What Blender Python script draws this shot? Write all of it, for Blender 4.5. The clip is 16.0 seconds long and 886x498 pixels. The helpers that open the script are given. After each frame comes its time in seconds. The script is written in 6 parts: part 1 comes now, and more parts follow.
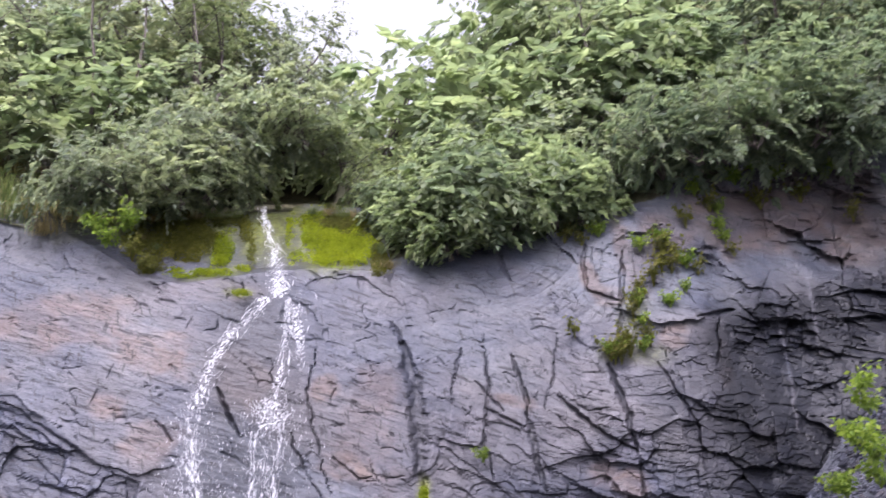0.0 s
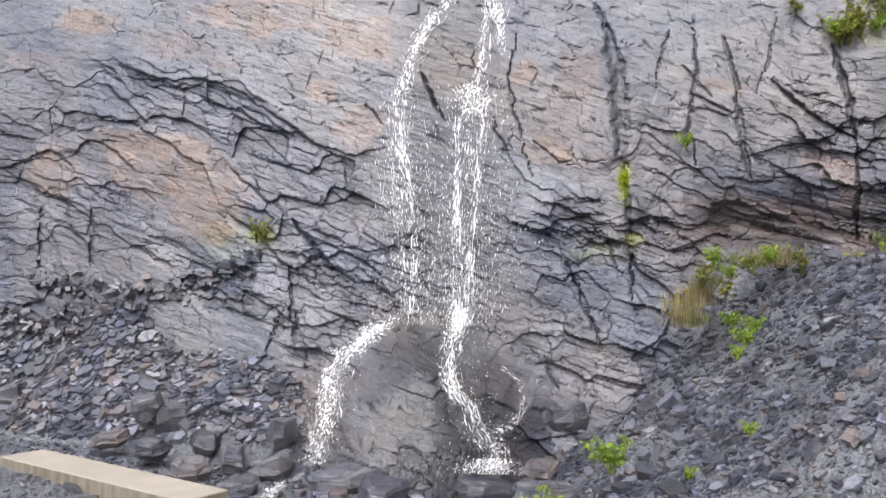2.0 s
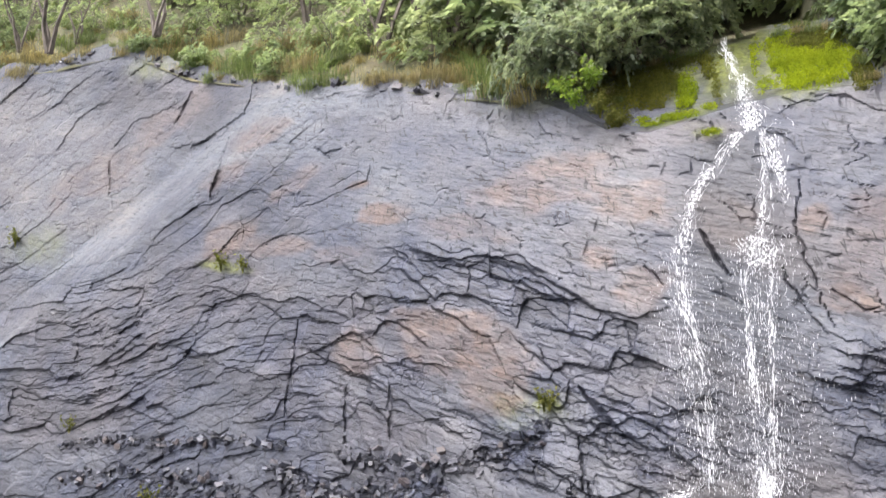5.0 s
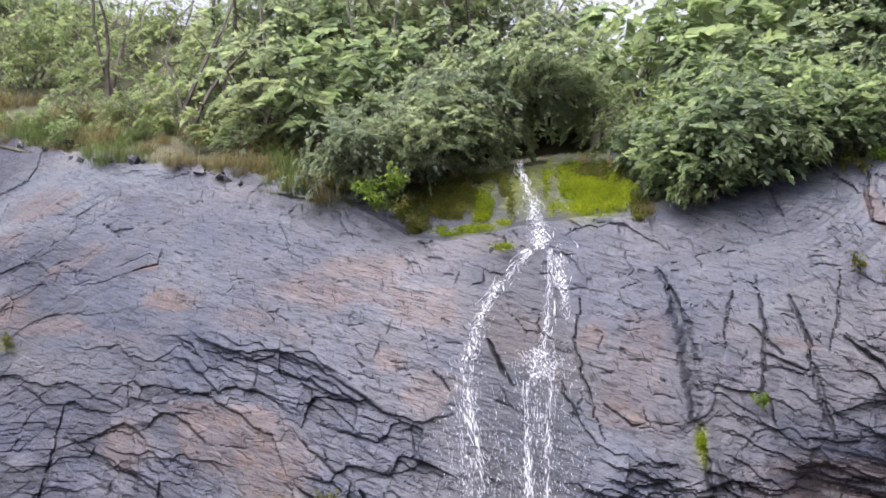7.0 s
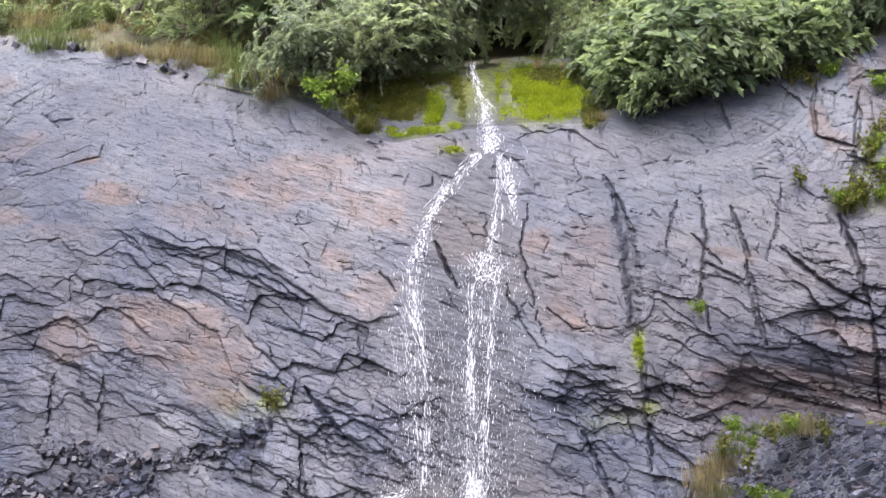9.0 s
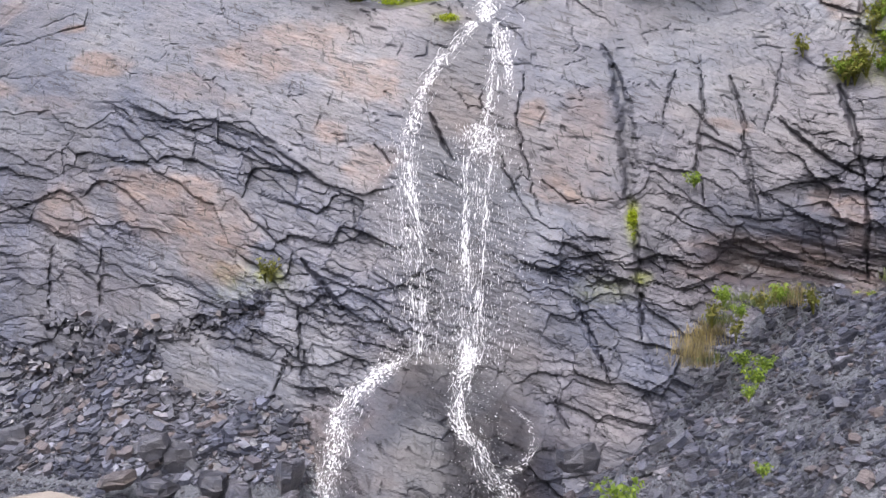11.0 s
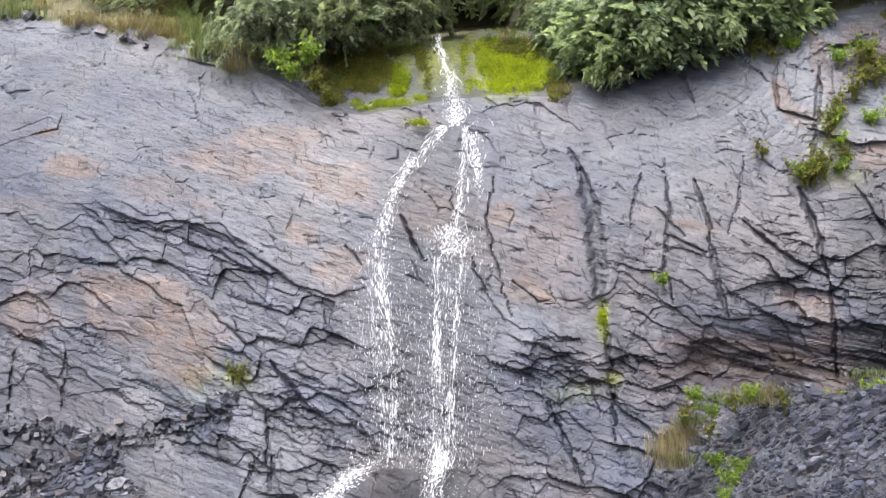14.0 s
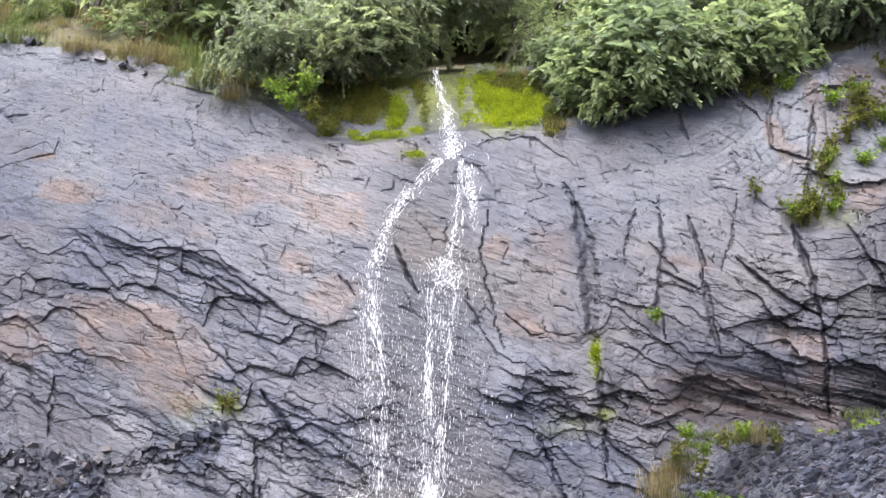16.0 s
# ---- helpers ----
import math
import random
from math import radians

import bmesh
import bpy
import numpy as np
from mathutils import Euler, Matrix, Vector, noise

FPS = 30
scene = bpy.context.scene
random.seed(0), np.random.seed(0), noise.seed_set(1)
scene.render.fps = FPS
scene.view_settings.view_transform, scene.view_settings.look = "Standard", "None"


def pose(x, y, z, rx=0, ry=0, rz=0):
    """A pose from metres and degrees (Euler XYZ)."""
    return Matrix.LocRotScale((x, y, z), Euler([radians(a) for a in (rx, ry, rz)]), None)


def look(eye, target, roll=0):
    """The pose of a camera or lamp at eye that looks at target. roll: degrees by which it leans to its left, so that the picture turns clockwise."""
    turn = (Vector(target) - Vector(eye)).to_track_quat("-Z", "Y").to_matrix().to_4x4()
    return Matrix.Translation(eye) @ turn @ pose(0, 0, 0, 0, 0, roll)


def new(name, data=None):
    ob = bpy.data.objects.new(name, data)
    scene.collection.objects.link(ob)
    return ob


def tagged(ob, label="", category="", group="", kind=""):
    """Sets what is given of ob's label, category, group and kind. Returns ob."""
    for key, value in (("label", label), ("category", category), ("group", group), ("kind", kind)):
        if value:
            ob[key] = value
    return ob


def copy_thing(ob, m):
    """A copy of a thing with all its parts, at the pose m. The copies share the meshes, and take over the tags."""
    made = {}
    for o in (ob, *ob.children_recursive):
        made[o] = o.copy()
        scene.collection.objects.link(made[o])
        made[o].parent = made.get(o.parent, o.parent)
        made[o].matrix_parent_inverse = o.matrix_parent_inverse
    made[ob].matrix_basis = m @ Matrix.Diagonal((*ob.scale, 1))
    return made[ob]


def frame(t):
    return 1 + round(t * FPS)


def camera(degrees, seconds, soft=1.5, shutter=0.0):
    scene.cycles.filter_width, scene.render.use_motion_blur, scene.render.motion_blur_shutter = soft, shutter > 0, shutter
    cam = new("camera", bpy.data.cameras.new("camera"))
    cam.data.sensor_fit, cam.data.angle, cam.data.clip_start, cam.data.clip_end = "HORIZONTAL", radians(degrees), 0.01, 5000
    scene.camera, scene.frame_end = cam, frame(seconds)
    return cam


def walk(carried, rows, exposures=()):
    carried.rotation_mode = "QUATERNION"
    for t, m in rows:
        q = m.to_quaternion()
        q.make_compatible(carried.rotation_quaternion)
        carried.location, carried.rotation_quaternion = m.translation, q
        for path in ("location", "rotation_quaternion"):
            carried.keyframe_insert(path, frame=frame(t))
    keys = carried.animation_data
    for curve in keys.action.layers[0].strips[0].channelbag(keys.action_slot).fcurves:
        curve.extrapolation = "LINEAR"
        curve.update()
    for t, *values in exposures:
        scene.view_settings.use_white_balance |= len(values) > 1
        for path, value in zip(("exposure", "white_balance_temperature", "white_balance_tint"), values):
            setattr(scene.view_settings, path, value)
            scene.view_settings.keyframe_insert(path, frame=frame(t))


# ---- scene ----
EYE = 1.75
cam = camera(52.63, 16.0, shutter=0.2)
PATH = [
    (0.0, pose(0.0, 0.0, EYE, 110.940, 2.285, -11.060)),
    (0.5, pose(0.0, 0.0, EYE, 107.323, 1.800, -4.267)),
    (1.0, pose(0.0, 0.0, EYE, 101.866, 1.315, -1.823)),
    (1.5, pose(0.0, 0.0, EYE, 96.472, 0.469, -0.396)),
    (2.0, pose(0.0, 0.0, EYE, 91.216, -0.249, 1.310)),
    (2.5, pose(0.0, 0.0, EYE, 87.928, -0.693, 2.364)),
    (3.0, pose(0.0, 0.0, EYE, 86.799, -0.635, 3.495)),
    (3.5, pose(0.0, 0.0, EYE, 88.559, 0.256, 7.289)),
    (4.0, pose(0.0, 0.0, EYE, 92.903, 2.151, 15.890)),
    (4.2, pose(0.0, 0.0, EYE, 94.714, 2.629, 19.387)),
    (6.3, pose(0.0, 0.0, EYE, 110.273, 0.738, 15.439)),
    (6.5, pose(0.0, 0.0, EYE, 110.269, 0.769, 12.230)),
    (7.0, pose(0.0, 0.0, EYE, 108.104, 0.365, 5.752)),
    (7.5, pose(0.0, 0.0, EYE, 104.908, -0.426, 3.173)),
    (8.0, pose(0.0, 0.0, EYE, 103.577, -0.687, 2.513)),
    (8.5, pose(0.0, 0.0, EYE, 103.132, -0.484, 2.244)),
    (9.0, pose(0.0, 0.0, EYE, 101.860, -0.320, 2.161)),
    (9.5, pose(0.0, 0.0, EYE, 99.140, -0.047, 2.204)),
    (10.0, pose(0.0, 0.0, EYE, 96.339, 0.199, 2.092)),
    (10.2, pose(0.0, 0.0, EYE, 95.576, 0.115, 2.014)),
    (12.3, pose(0.0, 0.0, EYE, 93.037, -0.369, 1.799)),
    (12.5, pose(0.0, 0.0, EYE, 93.490, -0.321, 1.615)),
    (13.0, pose(0.0, 0.0, EYE, 95.674, -0.077, 0.870)),
    (13.5, pose(0.0, 0.0, EYE, 98.623, 0.200, 0.240)),
    (14.0, pose(0.0, 0.0, EYE, 100.148, 0.244, 0.046)),
    (14.5, pose(0.0, 0.0, EYE, 100.800, 0.000, 0.000)),
    (15.0, pose(0.0, 0.0, EYE, 101.288, -0.401, -0.193)),
    (15.5, pose(0.0, 0.0, EYE, 101.876, -0.628, -0.433)),
    (16.0, pose(0.0, 0.0, EYE, 102.189, -0.746, -0.550)),
]
walk(cam, PATH, exposures=[(0.0, 1.74, 6000, 28), (0.5, 1.82, 6150, 25), (1.0, 1.86, 6300, 23), (1.5, 1.94, 6450, 16), (3.0, 2.10, 6650, 10), (4.2, 2.10, 6650, 10), (6.3, 1.64, 6050, 22), (7.0, 1.58, 6050, 21), (7.7, 1.81, 6150, 19), (9.0, 1.91, 6150, 20), (10.2, 1.90, 6300, 20), (12.5, 1.98, 6500, 12), (16.0, 2.02, 6250, 16)])

# ---- tones of the day: overcast sky, soft sun ----
world = bpy.data.worlds.new("overcast_sky")
scene.world = world
world.use_nodes = True
wn, wl = world.node_tree.nodes, world.node_tree.links
sky = wn.new("ShaderNodeTexSky")
sky.sky_type = 'NISHITA'
sky.sun_disc = False
SUN_EL, SUN_ROT = radians(55), radians(200)
sky.sun_elevation, sky.sun_rotation = SUN_EL, SUN_ROT
sky.air_density, sky.dust_density, sky.ozone_density = 1.0, 6.0, 1.0
cloud = wn.new("ShaderNodeHueSaturation")
cloud.inputs["Saturation"].default_value = 0.16
wl.new(sky.outputs[0], cloud.inputs["Color"])
wl.new(cloud.outputs[0], wn["Background"].inputs["Color"])
wn["Background"].inputs["Strength"].default_value = 0.15
sun = new("sun", bpy.data.lights.new("sun", 'SUN'))
sun.data.energy, sun.data.angle, sun.data.color = 0.5, radians(40), (1.0, 0.97, 0.93)
sun.matrix_world = look((-3, -6, 12), (0, 0, 0))


# ---- numbers: noise on grids ----
def rnd(ix, iy, seed=0):
    """Random numbers from 0 to 1 for whole-numbered cells."""
    h = (np.asarray(ix).astype(np.int64) * 374761393 + np.asarray(iy).astype(np.int64) * 668265263 + seed * 974634777) & 0x7FFFFFFF
    h = ((h ^ (h >> 13)) * 1274126177) & 0x7FFFFFFF
    h = ((h ^ (h >> 16)) * 1103515245) & 0x7FFFFFFF
    return ((h ^ (h >> 15)) & 0xFFFFFF) / float(0x1000000)


def vnoise(x, y, seed=0):
    ix, iy = np.floor(x), np.floor(y)
    fx, fy = x - ix, y - iy
    fx, fy = fx * fx * (3 - 2 * fx), fy * fy * (3 - 2 * fy)
    a, b = rnd(ix, iy, seed), rnd(ix + 1, iy, seed)
    c, d = rnd(ix, iy + 1, seed), rnd(ix + 1, iy + 1, seed)
    return (a + (b - a) * fx) * (1 - fy) + (c + (d - c) * fx) * fy


def fbm(x, y, seed=0, octaves=4):
    """Between about -1 and 1."""
    out, amp = 0.0, 0.5
    for o in range(octaves):
        out = out + amp * (2 * vnoise(x, y, seed + o) - 1)
        x, y, amp = x * 2.03 + 7.1, y * 2.03 + 3.7, amp * 0.5
    return out


def cells(u, v, seed=0):
    """Scattered cells: distances to the two nearest seeds, the nearest one's numbers, and the way from it."""
    iu, iv = np.floor(u), np.floor(v)
    f1, f2 = np.full(u.shape, 9.0), np.full(u.shape, 9.0)
    ku, kv, du, dv = (np.zeros(u.shape) for _ in range(4))
    for a in (-1, 0, 1):
        for b in (-1, 0, 1):
            cu, cv = iu + a, iv + b
            eu = u - cu - 0.1 - 0.8 * rnd(cu, cv, seed)
            ev = v - cv - 0.1 - 0.8 * rnd(cu, cv, seed + 1)
            d = np.maximum(np.abs(eu), np.abs(ev)) * 0.6 + np.hypot(eu, ev) * 0.4
            near = d < f1
            f2 = np.where(near, f1, np.minimum(f2, d))
            f1 = np.where(near, d, f1)
            ku, kv = np.where(near, cu, ku), np.where(near, cv, kv)
            du, dv = np.where(near, eu, du), np.where(near, ev, dv)
    return f1, f2, ku, kv, du, dv


def ramp(a, b, v):
    t = np.clip((v - a) / (b - a), 0, 1)
    return t * t * (3 - 2 * t)


# ---- plan numbers: X and Z on the plane y = 8, then sizes in metres ----
LIP_ROWS = [
    (-13.0, 6.6),
    (-7.63, 6.25),
    (-6.62, 6.29),
    (-5.74, 5.82),
    (-4.45, 5.49),
    (-3.54, 5.4),
    (-2.78, 5.16),
    (-2.05, 4.99),
    (-1.68, 4.95),
    (-1.36, 4.98),
    (-0.98, 5.01),
    (-0.45, 5.08),
    (-0.02, 5.14),
    (0.25, 5.16),
    (0.51, 5.18),
    (0.89, 5.16),
    (1.07, 4.97),
    (1.17, 4.66),
    (1.57, 4.69),
    (2.22, 4.91),
    (3.13, 5.05),
    (3.42, 5.31),
    (4.25, 5.62),
    (4.97, 5.92),
    (6.09, 6.33),
    (6.99, 6.54),
    (8.2, 6.7),
    (11.0, 6.9),
]
CUT_ROWS = [
    (-9.0, 9.0),
    (-2.05, 5.03),
    (-1.89, 4.97),
    (-1.51, 4.77),
    (-1.1, 4.51),
    (-0.76, 4.45),
    (-0.34, 4.53),
    (0.08, 4.6),
    (0.51, 4.64),
    (0.93, 4.63),
    (1.2, 4.6),
    (9.0, 4.6),
]
RISE_ROWS = [
    (-90.0, 0.0),
    (0.0, 0.0),
    (1.0, 0.72),
    (2.1, 1.82),
    (3.3, 2.0),
    (4.2, 2.25),
    (4.9, 3.0),
    (5.6, 3.7),
    (90.0, 3.8),
]
SMOOTH_ROWS = [
    (-9.0, 3.6),
    (-7.83, 3.52),
    (-5.62, 3.5),
    (-4.33, 3.72),
    (-3.21, 3.65),
    (-2.34, 3.49),
    (-1.82, 3.28),
    (-1.35, 2.92),
    (-0.93, 2.76),
    (-0.48, 2.66),
    (-0.02, 2.46),
    (0.59, 2.66),
    (1.09, 2.66),
    (1.42, 3.23),
    (1.78, 3.39),
    (2.3, 3.49),
    (2.82, 3.49),
    (3.47, 3.86),
    (4.0, 4.2),
    (8.0, 5.0),
]
GROOVES_ROWS = [
    ([(1.17, 4.13), (1.26, 3.92)], 0.05, 0.038),
    ([(1.26, 3.92), (1.34, 3.6), (1.37, 3.33), (1.38, 2.97), (1.43, 2.66)], 0.17, 0.055),
    ([(1.43, 2.66), (1.45, 2.46), (1.48, 2.01), (1.5, 1.48)], 0.055, 0.06),
    ([(1.83, 3.89), (1.73, 3.49), (1.72, 3.36)], 0.03, 0.045),
    ([(2.06, 3.89), (2.06, 3.49), (2.01, 2.97), (2.06, 2.66)], 0.04, 0.06),
    ([(1.93, 3.57), (2.09, 3.39), (2.21, 3.28)], 0.025, 0.045),
    ([(2.04, 3.31), (2.39, 3.14)], 0.035, 0.06),
    ([(2.31, 3.82), (2.41, 3.49), (2.45, 3.23)], 0.045, 0.068),
    ([(2.42, 3.28), (2.48, 2.97), (2.55, 2.56)], 0.075, 0.048),
    ([(2.76, 4.04), (2.7, 3.6), (2.6, 3.33)], 0.025, 0.038),
]
GROOVES_ROWS += [
    ([(2.75, 3.43), (3.05, 3.15), (3.3, 3.0), (3.47, 2.91)], 0.055, 0.09),
    ([(3.26, 3.73), (3.4, 3.33), (3.46, 2.97)], 0.1, 0.072),
    ([(3.46, 2.97), (3.48, 2.46), (3.48, 2.01)], 0.05, 0.06),
    ([(3.14, 4.97), (3.14, 4.49)], 0.05, 0.075),
    ([(3.14, 4.49), (3.46, 4.38)], 0.05, 0.06),
    ([(3.54, 4.91), (3.46, 4.35), (3.4, 3.86)], 0.06, 0.075),
    ([(3.18, 4.95), (3.52, 4.84)], 0.025, 0.045),
    ([(2.22, 4.88), (2.33, 4.56)], 0.05, 0.053),
    ([(2.66, 3.49), (2.72, 3.6)], 0.02, 0.038),
    ([(0.46, 3.86), (0.4, 3.39), (0.49, 2.97), (0.61, 2.56)], 0.02, 0.038),
    ([(0.62, 2.89), (0.84, 2.69), (0.98, 2.71)], 0.02, 0.038),
]
GROOVES_ROWS += [
    ([(-0.37, 3.5), (-0.29, 3.28), (-0.18, 3.07)], 0.035, 0.053),
    ([(0.24, 3.12), (0.34, 2.87), (0.54, 2.51)], 0.02, 0.038),
    ([(-0.88, 3.23), (-0.74, 3.02)], 0.02, 0.038),
    ([(-1.53, 2.18), (-1.31, 1.89), (-1.17, 1.73)], 0.05, 0.075),
    ([(-1.55, 1.77), (-1.56, 1.28)], 0.025, 0.053),
    ([(-1.66, 1.36), (-1.74, 1.1)], 0.02, 0.045),
    ([(-3.8, 2.31), (-3.84, 1.74)], 0.04, 0.053),
    ([(-3.36, 2.26), (-3.37, 1.76)], 0.04, 0.053),
    ([(-1.63, 1.37), (-1.86, 0.66)], 0.022, 0.06),
    ([(-2.56, 1.03), (-2.69, 0.72)], 0.02, 0.045),
    ([(-4.33, 3.0), (-4.44, 2.41), (-4.49, 1.85)], 0.035, 0.045),
    ([(-4.4, 1.58), (-4.55, 1.06)], 0.05, 0.06),
    ([(-1.51, 1.35), (-1.51, 1.06)], 0.04, 0.045),
]
GROOVES_ROWS += [
    ([(0.94, 1.82), (1.09, 1.4), (1.23, 1.03)], 0.03, 0.053),
    ([(1.3, 1.92), (1.38, 1.65)], 0.02, 0.038),
    ([(0.7, 0.98), (0.85, 0.68)], 0.02, 0.038),
    ([(0.88, 1.89), (0.99, 1.67), (1.06, 1.4), (1.2, 1.19)], 0.025, 0.045),
    ([(1.28, 2.01), (1.37, 1.72)], 0.02, 0.038),
    ([(-5.22, 5.01), (-5.3, 4.71), (-5.41, 4.34)], 0.07, 0.084),
    ([(-5.71, 5.63), (-5.8, 5.42), (-5.92, 5.29)], 0.05, 0.06),
    ([(-6.77, 4.94), (-6.75, 4.56)], 0.04, 0.053),
    ([(-4.16, 4.76), (-4.0, 4.62)], 0.03, 0.035),
    ([(-4.04, 4.68), (-3.86, 4.70)], 0.035, 0.035),
    ([(4.5, 4.24), (4.44, 3.77)], 0.05, 0.06),
    ([(4.31, 4.24), (4.7, 4.32)], 0.06, 0.09),
]
GROOVES_ROWS += [([(3.79, 3.77), (4.06, 3.32), (4.14, 3.11)], 0.03, 0.045), ([(-3.56, 4.49), (-3.56, 4.33), (-3.81, 4.27)], 0.02, 0.045)]
PALE_ROWS = [([(5.2, 4.91), (5.18, 4.02), (5.16, 3.04)], 0.05), ([(5.6, 4.95), (5.57, 3.87)], 0.045)]
DARK_GROOVE_ROWS = [
    ([(1.26, 3.92), (1.34, 3.6), (1.37, 3.33), (1.38, 2.97), (1.43, 2.66)], 0.17, 0.055),
    ([(1.43, 2.66), (1.45, 2.46), (1.48, 2.01), (1.5, 1.48)], 0.055, 0.06),
    ([(2.42, 3.28), (2.48, 2.97), (2.55, 2.56)], 0.075, 0.048),
    ([(3.26, 3.73), (3.4, 3.33), (3.46, 2.97)], 0.1, 0.072),
    ([(3.46, 2.97), (3.48, 2.46), (3.48, 2.01)], 0.05, 0.06),
    ([(3.14, 4.49), (3.46, 4.38)], 0.05, 0.06),
]
SHELVES_ROWS = [
    ([(-3.21, 3.64), (-2.81, 3.45), (-2.34, 3.43), (-1.97, 3.26), (-1.55, 2.94), (-1.34, 2.81), (-1.04, 2.76), (-0.73, 2.83)], 0.09, 0.3),
    ([(-3.12, 3.53), (-2.7, 3.4), (-2.28, 3.28), (-1.81, 3.07), (-1.44, 2.84)], 0.05, 0.1),
    ([(-3.02, 3.6), (-2.5, 3.52), (-2.08, 3.39), (-1.76, 3.2)], 0.05, 0.1),
    ([(-2.74, 3.28), (-2.33, 3.2), (-1.96, 3.07), (-1.7, 2.92)], 0.06, 0.1),
    ([(-2.47, 3.02), (-2.06, 2.97), (-1.59, 2.76), (-1.24, 2.66)], 0.05, 0.1),
    ([(-3.4, 3.15), (-2.98, 3.02), (-2.61, 2.84), (-2.35, 2.64), (-2.2, 2.26)], 0.1, 0.25),
    ([(-3.02, 3.5), (-2.7, 3.33), (-2.49, 3.36)], 0.08, 0.12),
    ([(-2.07, 3.2), (-1.6, 3.0), (-1.45, 2.89)], 0.07, 0.08),
]
SHELVES_ROWS += [
    ([(-3.97, 2.66), (-3.66, 2.56), (-3.2, 2.46), (-2.69, 2.4)], 0.08, 0.2),
    ([(-3.69, 2.97), (-3.19, 3.12)], 0.05, 0.15),
    ([(0.53, 2.46), (0.78, 2.26), (1.13, 2.16), (1.53, 2.1)], 0.07, 0.12),
    ([(0.51, 2.59), (0.74, 2.41), (1.08, 2.26), (1.48, 2.18)], 0.05, 0.06),
    ([(0.56, 2.26), (1.08, 2.01), (1.5, 1.99)], 0.07, 0.08),
    ([(1.49, 3.07), (1.86, 2.84), (2.25, 2.54), (2.54, 2.36)], 0.055, 0.1),
    ([(1.56, 2.97), (1.91, 2.71), (2.2, 2.46)], 0.05, 0.06),
    ([(1.53, 2.76), (1.95, 2.51), (2.34, 2.33), (2.79, 2.21)], 0.05, 0.08),
    ([(1.54, 2.46), (1.98, 2.21), (2.37, 1.96)], 0.05, 0.08),
]
SHELVES_ROWS += [
    ([(2.13, 3.07), (2.62, 2.76), (3.11, 2.56), (3.46, 2.46)], 0.05, 0.1),
    ([(2.1, 2.43), (2.84, 2.26), (3.91, 2.01)], 0.07, 0.25),
    ([(2.72, 2.66), (3.21, 2.51), (3.95, 2.46)], 0.06, 0.1),
    ([(0.58, 1.96), (0.88, 1.89), (1.47, 1.82), (1.96, 1.77)], 0.06, 0.15),
    ([(-1.92, 2.01), (-1.51, 1.86), (-1.11, 1.67), (-0.71, 1.67)], 0.06, 0.15),
    ([(-5.55, 3.49), (-4.94, 3.25), (-4.35, 3.2), (-3.73, 2.86)], 0.07, 0.15),
    ([(-7.83, 3.07), (-6.58, 2.85), (-5.03, 2.55), (-4.51, 2.4)], 0.07, 0.15),
    ([(-8.17, 2.44), (-6.9, 2.25), (-5.87, 2.07)], 0.06, 0.15),
    ([(-4.36, 2.79), (-3.75, 2.41), (-3.05, 2.04), (-2.55, 1.8)], 0.07, 0.18),
]
SHELVES_ROWS += [
    ([(-6.07, 5.05), (-5.03, 5.14)], 0.07, 0.15),
    ([(-4.59, 5.48), (-3.53, 5.28), (-2.66, 5.12)], 0.05, 0.1),
    ([(-4.44, 3.56), (-3.11, 3.42), (-2.54, 3.17)], 0.05, 0.1),
    ([(-4.22, 5.31), (-3.68, 5.36), (-3.13, 5.22)], 0.05, 0.1),
    ([(0.3, 4.49), (0.93, 4.52), (1.35, 4.35)], 0.04, 0.1),
    ([(3.36, 4.34), (3.83, 4.23), (4.5, 4.24)], 0.15, 0.25),
    ([(-2.19, 1.66), (-1.77, 1.4), (-1.36, 1.14), (-1.05, 1.25)], 0.08, 0.2),
    ([(0.36, 2.15), (1.04, 2.09), (1.52, 1.99)], 0.06, 0.1),
]
CALM_ROWS = [
    (-2.15, 0.93, 0.51, 0.38, 0.8),
    (-2.56, 2.33, 0.46, 0.31, 0.6),
    (-3.6, 2.61, 0.46, 0.18, 0.6),
    (-4.66, 3.06, 0.46, 0.31, 0.3),
    (0.23, 1.96, 0.51, 1.02, 0.55),
    (0.9, 3.07, 0.46, 0.61, 0.6),
    (2.54, 3.07, 0.61, 0.31, 0.45),
    (0.95, 1.35, 0.56, 0.46, 0.5),
    (-3.66, 3.81, 0.61, 0.31, 0.6),
]
RUST_ROWS = [
    (3.55, 4.95, 0.11, 0.31, 0.6, 0),
    (3.18, 4.57, 0.08, 0.2, 0.7, 0.2),
    (3.71, 4.71, 0.18, 0.26, 0.5, 0),
    (4.52, 3.77, 0.07, 0.31, 0.7, 0),
    (3.39, 2.64, 0.15, 0.13, 0.8, 0),
    (6.14, 4.97, 0.36, 0.15, 0.5, 0),
    (5.22, 5.07, 0.31, 0.09, 0.5, 0),
    (-1.8, 4.08, 0.66, 0.23, 0.75, 0),
    (-0.96, 3.81, 0.36, 0.23, 0.9, -0.1),
    (-1.26, 3.33, 0.14, 0.14, 0.8, 0),
    (-0.94, 3.02, 0.26, 0.19, 0.6, 0.2),
    (0.84, 2.79, 0.28, 0.13, 0.85, -0.2),
    (0.55, 3.49, 0.13, 0.11, 0.8, 0),
    (-3.41, 3.96, 0.28, 0.11, 0.9, -0.1),
]
